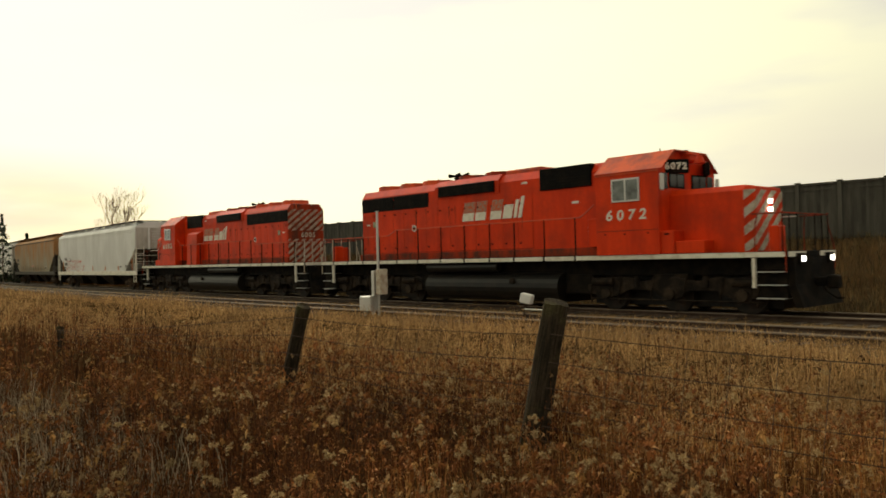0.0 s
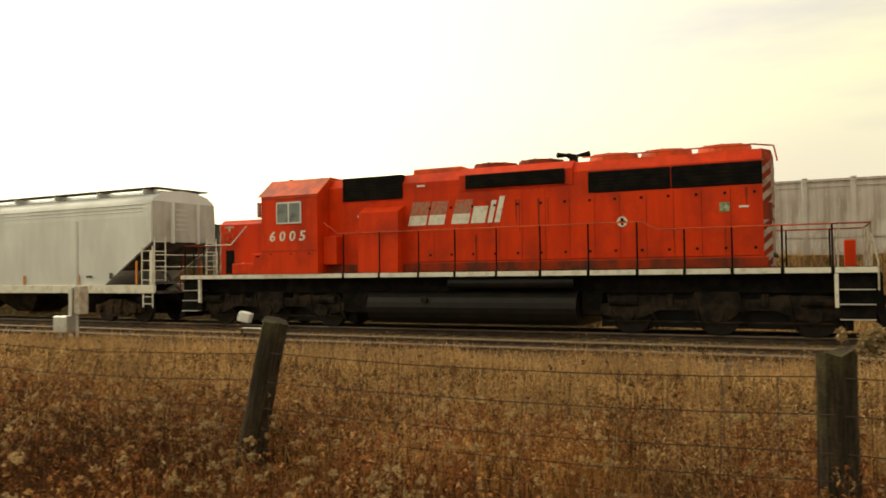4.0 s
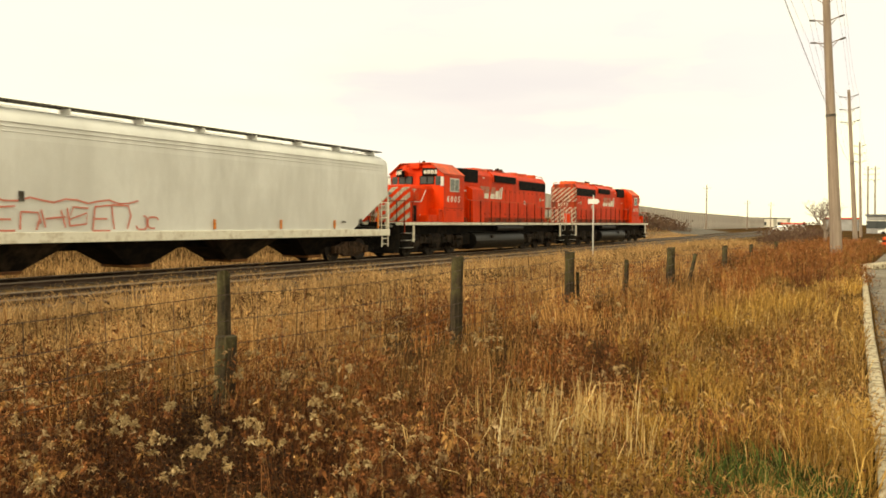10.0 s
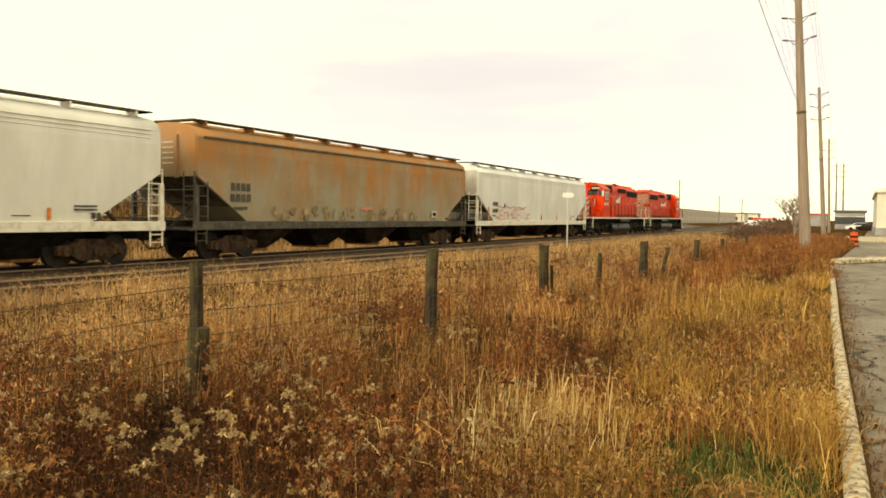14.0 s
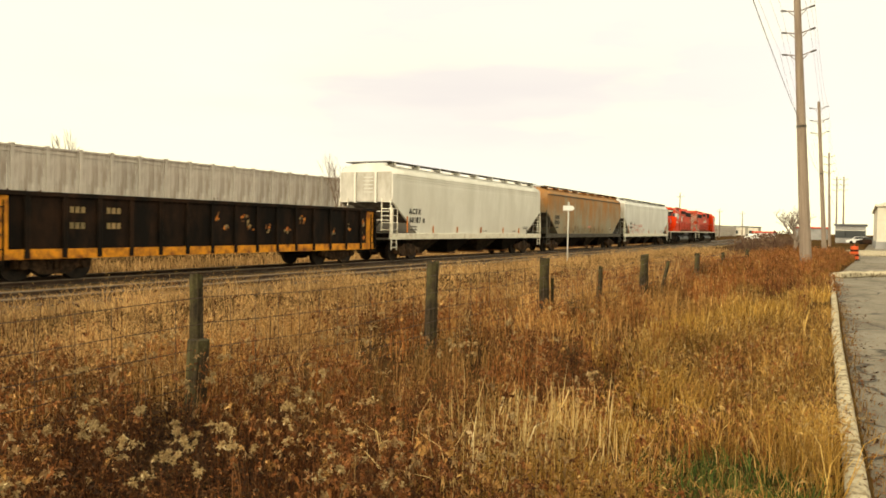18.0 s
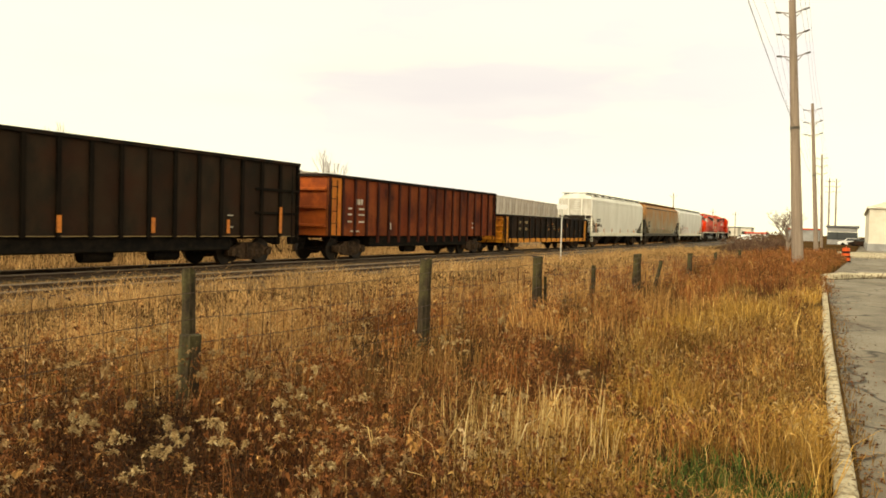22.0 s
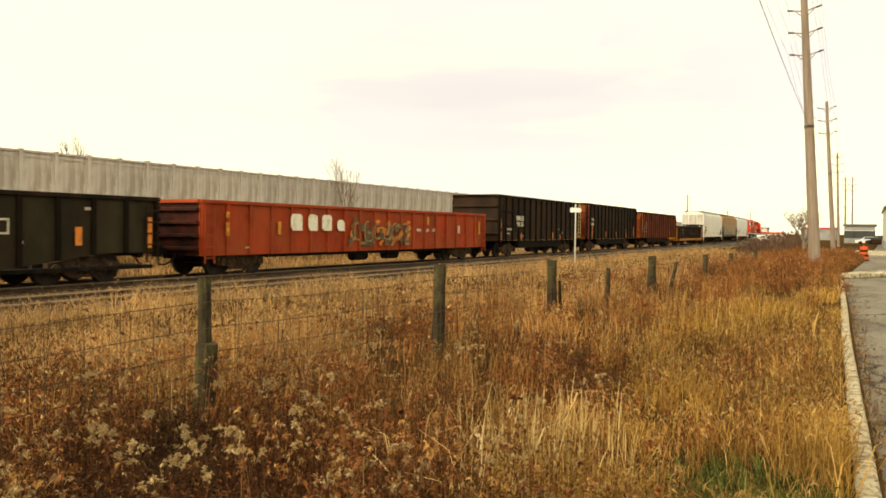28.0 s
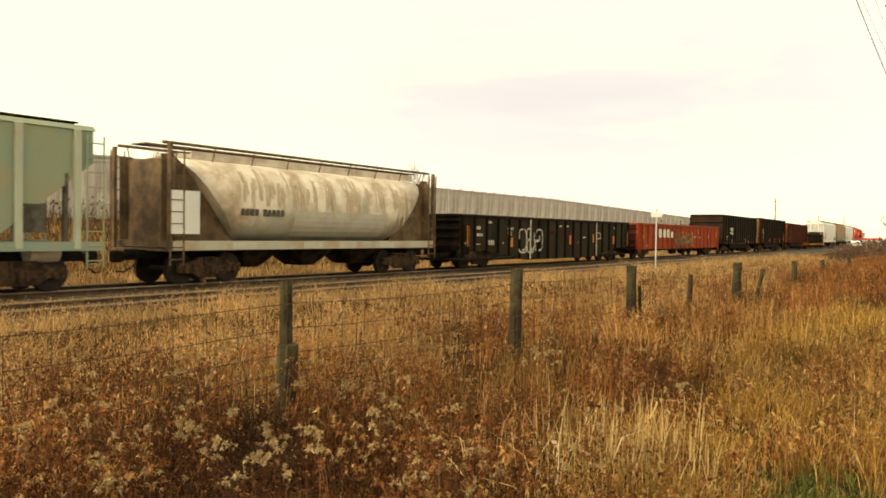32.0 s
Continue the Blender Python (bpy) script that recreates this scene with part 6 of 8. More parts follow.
def soot_streaks(body):
    """Ragged brown runs of soot down the rounded flank."""
    r = random.Random(77)
    for k in range(70):
        x, z1 = r.uniform(-4.2, 4.8), r.uniform(3.0, 3.62)
        z0, w = z1 - r.uniform(0.35, 1.15), r.uniform(0.02, 0.09)
        bm = bmesh.new()
        prev = None
        for i in range(7):
            z = z1 + (z0 - z1) * i / 6
            q = min(0.995, (abs(2.5 - z) / 1.3) ** (1 / 0.8))
            y = -(1.48 * math.sqrt(1 - q * q) ** 0.75 + 0.008 + 0.0002 * k)
            ww = w * (0.5 + 0.5 * math.sin(0.5 + i * 0.45)) * r.uniform(0.7, 1.2)
            dx = r.uniform(-0.02, 0.02)
            row = [bm.verts.new((x - ww + dx, y, z)), bm.verts.new((x + ww + dx, y, z))]
            if prev:
                bm.faces.new((prev[0], prev[1], row[1], row[0]))
            prev = row
        part("soot_streak", bm, "soot_a" if k % 3 else "soot_b", body)


def build_round_hopper(half):
    h = thing("covered_hopper", "pale grey round-bodied hopper with soot streaks and brown ends", "freight car", "freight cars")
    bm = bmesh.new()
    prof = []
    for k in range(21):
        a = math.pi * (1.5 + 2 * k / 21)
        prof.append((1.48 * math.copysign(abs(math.cos(a)) ** 0.75, math.cos(a)), 2.5 + 1.3 * math.copysign(abs(math.sin(a)) ** 0.8, math.sin(a))))
    rows = []
    for t in np.linspace(-1, 1, 11):
        rows.append([bm.verts.new((t * (half - 0.9 - max(0.0, (3.7 - z)) / 2.5 * 2.1), y, z)) for y, z in prof])
    for a, b in zip(rows, rows[1:]):
        for i in range(21):
            bm.faces.new((a[i], a[(i + 1) % 21], b[(i + 1) % 21], b[i]))
    bm.faces.new(rows[0])
    bm.faces.new(rows[-1])
    body = part("body", bm, "tank_grey", h)
    for f in body.data.polygons:
        f.use_smooth = abs(f.normal.x) < 0.25
    for s in (-1, 1):
        part("side_sill", boxed(-half + 0.4, half - 0.4, *sorted((s * 1.36, s * 1.46)), 1.02, 1.3, bevel=0.01), "tank_grey", h)
        bm = bmesh.new()
        pipe(bm, [(-half + 0.3, s * 1.1, 4.12), (half - 0.3, s * 1.1, 4.12)], 0.05)
        for k in range(9):
            x = -half + 0.6 + k * (2 * half - 1.2) / 8
            rod(bm, (x, s * 1.1, 4.12), (x, s * 0.95, 3.7), 0.02, seg=5)
        part("roof_rail", bm, "tank_rust", h)
        for end in (-1, 1):
            xe = end * (half - 0.3)
            part("corner_post", boxed(*sorted((xe, xe - end * 0.1)), *sorted((s * 1.3, s * 1.42)), 1.0, 4.1), "tank_rust", h)
            ladder(h, xe, xe - end * 0.45, s * 1.47, s * 1.47, 0.6, 4.0, 10, "tank_rust")
            out = [(xe, 1.3), (xe - end * 2.55, 1.3), (xe - end * 1.0, 3.3), (xe - end * 0.4, 3.8), (xe, 3.8)]
            part("end_gusset", prism(bmesh.new(), out, *sorted((s * 1.0, s * 1.03)), "y"), "tank_rust", h)
    for end in (-1, 1):
        xe = end * (half - 0.3)
        part("end_wall", boxed(*sorted((xe - end * 0.25, xe - end * 0.3)), -1.35, 1.35, 1.1, 3.7), "tank_rust", h, "brown rusted end wall")
        part("end_platform", boxed(*sorted((xe, xe - end * 2.5)), -1.4, 1.4, 1.0, 1.06), "tank_rust", h)
    bm = bmesh.new()
    prev = None
    for k in range(6):
        z = 1.45 + 0.17 * k
        q = (abs(2.5 - z) / 1.3) ** (1 / 0.8)
        y = -(1.48 * math.sqrt(1 - q * q) ** 0.75 + 0.012)
        row = [bm.verts.new((-1.6, y, z)), bm.verts.new((3.2, y, z))]
        if prev:
            bm.faces.new((prev[0], prev[1], row[1], row[0]))
        prev = row
    part("repaint", bm, "tank_patch", body, "patch repainted light grey")
    for x in (-4.2, -1.2, 0.6, 2.8):
        part("sill_patch", boxed(x, x + 0.9, -1.468, -1.462, 1.04, 1.27), "tank_patch", h)
    for s in (-1, 1):
        part("roof_screen", boxed(-half + 1.4, half - 1.2, *sorted((s * 0.86, s * 0.9)), 3.74, 3.98), "tank_grey", h, "pale strip under the roof rail")
    part("placard", boxed(-half + 0.32, -half + 1.3, -1.47, -1.44, 1.5, 2.75), "hopper_white", h, "blank white steel panel")
    part("roof_walk", boxed(-half + 0.25, half - 0.25, -0.35, 0.35, 4.1, 4.14), "tank_rust", h)
    part("hatch", boxed(-half + 1.4, half - 1.4, -0.3, 0.3, 3.78, 3.95, bevel=0.04), "tank_grey", h)
    part("centre_sill", boxed(-half, half, -0.35, 0.35, 0.78, 1.02), "black", h)
    for k in range(3):
        x = -2.6 + 2.6 * k
        bm = bmesh.new()
        lo = [bm.verts.new((x + sx * 0.3, sy * 0.45, 0.42)) for sx, sy in ((-1, -1), (1, -1), (1, 1), (-1, 1))]
        hi = [bm.verts.new((x + sx * 1.1, sy * 1.2, 1.28)) for sx, sy in ((-1, -1), (1, -1), (1, 1), (-1, 1))]
        bm.faces.new(lo)
        for i in range(4):
            bm.faces.new((lo[i], hi[i], hi[(i + 1) % 4], lo[(i + 1) % 4]))
        part("chute", bm, "truck", h)
    side_bars(h, [(-3.55, 2.2, 0.75, 0.21), (-2.55, 2.2, 0.95, 0.21)], 1.48, "hopper_shade")
    soot_streaks(body)
    add_freight_trucks(h, half, 2.0)
    add_couplers(h, half)
    return h


def build_green_hopper(half):
    h = thing("covered_hopper", "faded blue-green ribbed hopper with open end frames", "freight car", "freight cars")
    out = [(-half + 0.3, 4.15), (-half + 0.3, 3.3), (-half + 2.8, 1.3), (half - 2.8, 1.3), (half - 0.3, 3.3), (half - 0.3, 4.15)]
    body = part("body", prism(bmesh.new(), out, -1.38, 1.38, "y"), "hopper_green", h)
    part("roof", prism(bmesh.new(), [(-1.42, 4.12), (1.42, 4.12), (1.3, 4.25), (0, 4.35), (-1.3, 4.25)], -half + 0.25, half - 0.25), "hopper_green", body)
    for s in (-1, 1):
        for k in range(9):
            x = half - 0.75 - k * 1.45 if k < 2 else half - 2.2 - (k - 1) * (2 * half - 3.2) / 8
            part("side_post", boxed(x - 0.09, x + 0.09, *sorted((s * 1.38, s * 1.48)), 1.1, 4.12, bevel=0.01), "rib_pale", h)
        part("side_sill", boxed(-half, half, *sorted((s * 1.34, s * 1.46)), 1.05, 1.28), "hopper_green", h)
        for end in (-1, 1):
            ladder(h, end * (half - 0.05), end * (half - 0.5), s * 1.46, s * 1.46, 0.6, 4.0, 9, "hopper_green")
            part("end_post", boxed(*sorted((end * (half - 1.05), end * (half - 0.95))), *sorted((s * 1.25, s * 1.38)), 1.2, 3.0), "hopper_shade", h)
        part("panel", boxed(half - 2.3, half - 1.5, *sorted((s * 1.39, s * 1.4)), 1.5, 2.2), "hopper_shade", h)
    part("roof_walk", boxed(-half + 0.2, half - 0.2, -0.5, 0.5, 4.4, 4.44), "black", h)
    part("centre_sill", boxed(-half, half, -0.35, 0.35, 0.78, 1.05), "black", h)
    part("air_tank", rod(bmesh.new(), (half - 1.75, -0.9, 1.0), (half - 1.0, -0.9, 1.0), 0.26, seg=14), "tank_grey", h)
    add_freight_trucks(h, half, 2.0)
    add_couplers(h, half)
    return h


round_hopper = build_round_hopper(6.75)
green_hopper = build_green_hopper(7.0)

# thing, its middle (metres ahead of the mark that RUN follows), turned round or not
TRAIN = [(lead, 31.0, True), (second, 9.9, False), (white_a, -11.15, False), (brown, -32.2, False), (white_b, -52.53, False), (yellow, -71.85, False), (oxide, -90.2, False),
         (coal_a, -107.9, False), (coal_b, -124.4, False), (bright, -143.95, False), (olive, -166.1, False), (round_hopper, -184.6, False), (green_hopper, -200.0, False)]

# ---- plants ----
def spots(n, r0, r1, az0, az1, power, seed):
    """Scattered x, y round the foot of the camera, thinning out with distance."""
    g = np.random.default_rng(seed)
    u = g.random(n)
    e = 1 - power
    r = (r0 ** e + u * (r1 ** e - r0 ** e)) ** (1 / e)
    a = np.radians(g.uniform(az0, az1, n))
    return np.stack([-np.sin(a) * r, np.cos(a) * r], 1)


def height_at(p):
    return ground_height(p[:, 0], p[:, 1])


def stalks(base, length, width, lean, seed, curl=0.35):
    """Bent tapering blades: five vertices and three triangles each. base: n x 3."""
    g = np.random.default_rng(seed)
    n = len(base)
    a = g.uniform(0, 2 * np.pi, n)
    out = np.stack([np.cos(a), np.sin(a), np.zeros(n)], 1)
    b = g.uniform(0, np.pi, n)
    wide = np.stack([np.cos(b), np.sin(b), np.zeros(n)], 1) * (width * 0.5)[:, None]
    ln, up = length[:, None], np.array([[0, 0, 1.0]])
    mid = base + up * ln * 0.55 + out * ln * (lean * 0.35)[:, None]
    tip = base + up * ln * (1 - curl * lean[:, None] * 0.6) + out * ln * lean[:, None]
    v = np.stack([base - wide, base + wide, mid - wide * 0.8, mid + wide * 0.8, tip], 1).reshape(-1, 3)
    k = np.arange(n)[:, None] * 5
    f = np.concatenate([k + np.array([[0, 1, 3]]), k + np.array([[0, 3, 2]]), k + np.array([[2, 3, 4]])], 1).reshape(-1, 3)
    return v, f


def chips(centre, size, seed, flat=0.0, slim=1.0):
    """Small loose triangles with random turns: leaves, fluff, needles."""
    g = np.random.default_rng(seed)
    n = len(centre)
    d1, d2 = g.normal(size=(n, 3)), g.normal(size=(n, 3))
    d1[:, 2] *= 1 - flat
    d2[:, 2] *= 1 - flat
    d1 /= np.linalg.norm(d1, axis=1)[:, None]
    d2 /= np.linalg.norm(d2, axis=1)[:, None]
    s = size[:, None]
    v = np.stack([centre - d1 * s, centre + d1 * s, centre + d2 * s * 1.1 * slim, centre - d1 * s * 0.2 - d2 * s * 0.7 * slim], 1).reshape(-1, 3)
    k = np.arange(n)[:, None] * 4
    f = np.concatenate([k + np.array([[0, 1, 2]]), k + np.array([[0, 3, 1]])], 1).reshape(-1, 3)
    return v, f


def slivers(base, vec, wide, seed, sag=0.3):
    """Slender curled leaves or bristles from base along vec: a bent diamond of two triangles each. wide: share of the length."""
    g = np.random.default_rng(seed)
    n = len(base)
    ln = np.linalg.norm(vec, axis=1)[:, None]
    side = np.cross(vec, g.normal(size=(n, 3)))
    side *= ln * wide * 0.5 / (np.linalg.norm(side, axis=1)[:, None] + 1e-9)
    mid = base + vec * 0.5 + np.array([[0, 0, 1.0]]) * ln * sag * 0.3
    tip = base + vec - np.array([[0, 0, 1.0]]) * ln * sag * g.uniform(0, 1.2, (n, 1))
    v = np.stack([base, mid - side, mid + side, tip], 1).reshape(-1, 3)
    k = np.arange(n)[:, None] * 4
    return v, np.concatenate([k + np.array([[0, 1, 2]]), k + np.array([[2, 1, 3]])], 1).reshape(-1, 3)


def plumes(tip, size, count, far, seed, length=0.42, wide=0.4):
    """One-sided feathery seed plumes that arch over from each stem tip, out of count bristles each."""
    g = np.random.default_rng(seed)
    n = len(tip)
    a = g.uniform(0, 2 * np.pi, n)
    out = np.stack([np.cos(a), np.sin(a), np.zeros(n)], 1)
    bow = g.uniform(0.3, 1.1, n)[:, None]
    vs, fs = [], []
    for i in range(count):
        f = (i + g.random((n, 1))) / count
        s = size[:, None]
        p = tip + np.array([[0, 0, 1.0]]) * s * (0.9 * f - bow * f * f) + out * s * bow * f * f * 0.9
        d = g.normal(0, 0.75, (n, 3)) + out * 0.55 + np.array([[0, 0, 0.35]])
        d *= s * (length * (1.15 - f)) * g.uniform(0.5, 1.2, (n, 1)) / np.linalg.norm(d, axis=1)[:, None]
        v, k = slivers(p, d, wide, seed + 3 * i + 1, 0.5)
        v = v.reshape(n, 4, 3)
        mid = v[:, 1:3].mean(1, keepdims=True)
        v[:, 1:3] = mid + (v[:, 1:3] - mid) * (1 + 0.05 * far)[:, None, None]
        fs.append(k + len(vs) * 4 * n)
        vs.append(v.reshape(-1, 3))
    return np.concatenate(vs), np.concatenate(fs)


def grown(name, sets, mat, label, category="plants"):
    vs, fs, b = [], [], 0
    for v, f in sets:
        vs.append(v)
        fs.append(f + b)
        b += len(v)
    return tagged(from_arrays(name, np.concatenate(vs), np.concatenate(fs), mat), label, category, kind="stuff")


def gold_edge(p):
    x = p[:, 0]
    return np.where(x > 17, 2.95 - 0.06 * (x - 17), np.where(x > 1.5, 1.25 + 0.1 * x, 0.7))


def mottle(p, size, seed):
    """Soft random patches over the ground, 0 to 1, about as large as size."""
    g = np.random.default_rng(seed)
    grid = g.random((256, 256))
    q = p / size + 100.3
    i = np.floor(q).astype(int)
    f = q - i
    f = f * f * (3 - 2 * f)
    a, b = grid[i[:, 0] % 256, i[:, 1] % 256], grid[(i[:, 0] + 1) % 256, i[:, 1] % 256]
    c, d = grid[i[:, 0] % 256, (i[:, 1] + 1) % 256], grid[(i[:, 0] + 1) % 256, (i[:, 1] + 1) % 256]
    return (a * (1 - f[:, 0]) + b * f[:, 0]) * (1 - f[:, 1]) + (c * (1 - f[:, 0]) + d * f[:, 0]) * f[:, 1]


def green_spot(p):
    return ((p[:, 0] - 5.1) / 0.85) ** 2 + ((p[:, 1] - 0.65) / 0.5) ** 2 < 1


def build_weeds():
    c = spots(15000, 1.9, 62, -88, 84, 0.42, 11)
    g = np.random.default_rng(13)
    jit = g.normal(0, 0.3, len(c))
    far = np.hypot(c[:, 0], c[:, 1])
    gap = mottle(c, 0.55, 5) * 0.6 + mottle(c, 1.7, 6) * 0.4
    few = g.random(len(c)) < 0.27
    keep = ((c[:, 1] > gold_edge(c) + jit) | (few & (c[:, 1] > kerb_line(c[:, 0]) + 0.55)) | ((far > 22) & (c[:, 1] > 1.2 + 0.02 * c[:, 0])))
    keep &= (c[:, 1] < 8.8 + jit * 3 + 0.02 * c[:, 0]) & ((gap > 0.4) | (far > 11)) & ~green_spot(c)
    c = c[keep]
    n = len(c)
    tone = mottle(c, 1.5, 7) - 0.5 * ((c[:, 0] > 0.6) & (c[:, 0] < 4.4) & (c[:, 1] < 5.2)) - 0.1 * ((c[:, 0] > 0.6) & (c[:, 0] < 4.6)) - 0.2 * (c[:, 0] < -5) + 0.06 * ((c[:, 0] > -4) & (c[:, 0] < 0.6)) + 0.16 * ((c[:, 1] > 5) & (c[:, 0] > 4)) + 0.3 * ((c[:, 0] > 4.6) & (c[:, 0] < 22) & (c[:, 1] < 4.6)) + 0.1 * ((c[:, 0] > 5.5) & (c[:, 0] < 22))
    tall = np.clip(0.3 + 0.36 * mottle(c, 1.1, 8) + g.normal(0, 0.08, n), 0.16, 0.95) * np.where(c[:, 1] > 6.5, 0.8, 1.0)
    r = np.hypot(c[:, 0], c[:, 1])
    tall = tall * np.where(r > 25, 1.15, 1.0)
    groups = {"weed": [], "weed_dark": [], "weed_tan": []}
    leaf = {"weed_leaf": [], "leaf_dark": [], "weed_tan": []}
    head = {"weed_leaf": [], "weed_tan": [], "fluff_dull": []}
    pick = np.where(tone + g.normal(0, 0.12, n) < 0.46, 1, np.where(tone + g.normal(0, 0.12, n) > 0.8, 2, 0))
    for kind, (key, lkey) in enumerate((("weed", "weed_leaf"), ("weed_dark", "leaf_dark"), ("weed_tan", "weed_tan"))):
        m = pick == kind
        cc, tt, rr = c[m], tall[m], r[m]
        k = len(cc)
        base = np.column_stack([cc, height_at(cc) - 0.02])
        for i in range(11 if kind != 2 else 14):
            b = base + np.column_stack([g.normal(0, 0.08, (k, 2)), np.zeros(k)])
            long = tt * g.uniform(0.5, 1.1, k)
            groups[key].append(stalks(b, long, 0.0042 + 0.0006 * rr, np.abs(g.normal(0, 0.2 if kind != 2 else 0.32, k)), 100 * kind + i, 0.3))
            if i < 4 and kind != 2:             # a drooping brown plume on the tip of each of these
                near = rr < (14 if i < 2 else 30 if i == 2 else 9)
                tip = b[near] + np.column_stack([g.normal(0, 0.02, (int(near.sum()), 2)), long[near] * 0.93])
                pkey = ("weed_leaf", "weed_tan", "weed_leaf", "fluff_dull")[i]
                head[pkey].append(plumes(tip, 0.06 + 0.07 * g.random(len(tip)), 26 if i < 2 else 16, rr[near], 300 * kind + 41 * i))
        for i in range((62, 70, 24)[kind]):
            use = rr < (90 if i < 16 else 22 if i < 34 else 9.5)
            k2 = int(use.sum())
            h = g.beta(1.5, 1.15, k2)
            q = base[use] + np.column_stack([g.normal(0, 0.085, (k2, 2)), tt[use] * h * 1.02])
            v = g.normal(0, 1, (k2, 3)) * np.array([[0.7, 0.7, 1.0]]) + np.array([[0, 0, 0.9]])
            v *= (g.uniform(0.014, 0.052, k2) * (1 + 0.03 * rr[use]) / np.linalg.norm(v, axis=1))[:, None]
            leaf[lkey].append(slivers(q, v, 0.24, 500 * kind + 30 + i, 0.35))
    grown("weed_stems", groups["weed"], "weed", "thicket of dead brown weed stalks")
    grown("weed_stems", groups["weed_dark"], "weed_dark", "dark red-brown dead weed stalks in clumps")
    grown("weed_stems", groups["weed_tan"], "weed_tan", "tan dry grass growing among the weeds", "grass")
    grown("weed_leaves", leaf["weed_leaf"], "weed_leaf", "withered brown leaves on the weeds")
    grown("weed_leaves", leaf["leaf_dark"], "leaf_dark", "dark curled dead leaves on the weeds")
    grown("weed_leaves", leaf["weed_tan"], "weed_tan", "tan curled leaves among the weeds")
    grown("weed_heads", head["weed_leaf"], "weed_leaf", "rust-brown drooping seed plumes on the weeds")
    grown("weed_heads", head["weed_tan"], "weed_tan", "tan drooping seed plumes on the weeds")
    grown("weed_heads", head["fluff_dull"], "fluff_dull", "dull cream tips of seed plumes on the weeds")
    # lone dark stems that stand up out of the meadow behind the fence
    q = spots(2600, 6.0, 30, -80, 84, 0.3, 81)
    q = q[(q[:, 1] > 5.6) & (q[:, 1] < 11.5) & (mottle(q, 2.2, 82) > 0.42)]
    k, far = len(q), np.hypot(q[:, 0], q[:, 1])
    b, long = np.column_stack([q, height_at(q) - 0.02]), g.uniform(0.35, 0.85, len(q))
    grown("lone_stems", [stalks(b, long, 0.008 + 0.0006 * far, np.abs(g.normal(0, 0.1, k)), 83, 0.2),
                         plumes(b + np.column_stack([np.zeros((k, 2)), long * 0.95]), g.uniform(0.06, 0.12, k), 12, far, 84)], "weed_dark", "lone dark weed stems standing in the meadow")
    # low litter in the gaps
    q = np.concatenate([spots(9000, 0.7, 24, -88, 84, 0.5, 19), spots(9000, 0.7, 7, -88, 84, 0.2, 20)])
    q = q[(q[:, 1] > 0.35 + 0.03 * q[:, 0]) & (q[:, 1] < 9)]
    k = len(q)
    b = np.column_stack([q, height_at(q) - 0.01])
    low = [stalks(b + np.column_stack([g.normal(0, 0.05, (k, 2)), np.zeros(k)]), g.uniform(0.05, 0.2, k), np.full(k, 0.009), np.abs(g.normal(0.6, 0.3, k)), 700 + i, 0.8) for i in range(3)]
    grown("dead_thatch", low, "leaf_dark", "low matted dead grass between the weeds", "grass")
    # leafy bushes in a dense tangle; dark leaf colours stand in for the shade inside
    bc = spots(2600, 1.5, 12, -72, 84, 0.1, 44)
    bc = bc[(bc[:, 1] > gold_edge(bc) + g.normal(0.1, 0.2, len(bc))) & (bc[:, 1] < 7.0) & (mottle(bc, 0.9, 45) + g.normal(0, 0.1, len(bc)) > 0.36)]
    k = len(bc)
    hb = np.clip(0.16 + 0.34 * mottle(bc, 1.0, 46) + g.normal(0, 0.06, k), 0.1, 0.55)
    rb = np.hypot(bc[:, 0], bc[:, 1])
    base = np.column_stack([bc, height_at(bc)])
    dark, mid, twig = [], [], []
    for i in range(84):
        use = rb < (99 if i < 36 else 7.5)
        k2 = int(use.sum())
        a, f = g.uniform(0, 2 * np.pi, k2), np.sqrt(g.random(k2))
        h = hb[use] * (1.05 - 0.55 * f * f) * g.random(k2) ** 0.6
        q = base[use] + np.column_stack([np.cos(a) * f * 0.17, np.sin(a) * f * 0.17, h])
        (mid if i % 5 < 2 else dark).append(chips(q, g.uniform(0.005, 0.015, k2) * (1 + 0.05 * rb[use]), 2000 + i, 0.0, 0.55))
    for i in range(7):
        twig.append(stalks(base + np.column_stack([g.normal(0, 0.07, (k, 2)), np.zeros(k)]), hb * g.uniform(0.7, 1.25, k), np.full(k, 0.004) + 0.0005 * rb, np.abs(g.normal(0.35, 0.3, k)), 2200 + i, 0.4))
    # near-black clumps: the shade deep in the weeds is put into leaf colour
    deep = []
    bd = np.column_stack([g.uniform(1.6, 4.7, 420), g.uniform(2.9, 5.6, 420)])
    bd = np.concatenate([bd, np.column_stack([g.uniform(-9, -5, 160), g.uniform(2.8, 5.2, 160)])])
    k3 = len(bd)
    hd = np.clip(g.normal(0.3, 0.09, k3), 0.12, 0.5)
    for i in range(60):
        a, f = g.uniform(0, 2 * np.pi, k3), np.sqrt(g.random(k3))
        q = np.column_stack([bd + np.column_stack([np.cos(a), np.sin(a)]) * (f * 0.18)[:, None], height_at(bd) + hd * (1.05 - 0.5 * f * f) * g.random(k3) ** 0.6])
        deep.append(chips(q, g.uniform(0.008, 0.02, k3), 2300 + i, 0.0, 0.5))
    grown("weed_bushes", deep, "leaf_shade", "near-black leaves that stand in for shade inside the weeds")
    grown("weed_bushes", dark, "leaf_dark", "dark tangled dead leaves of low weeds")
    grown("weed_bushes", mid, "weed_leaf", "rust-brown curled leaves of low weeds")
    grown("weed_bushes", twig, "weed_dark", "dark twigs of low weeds")
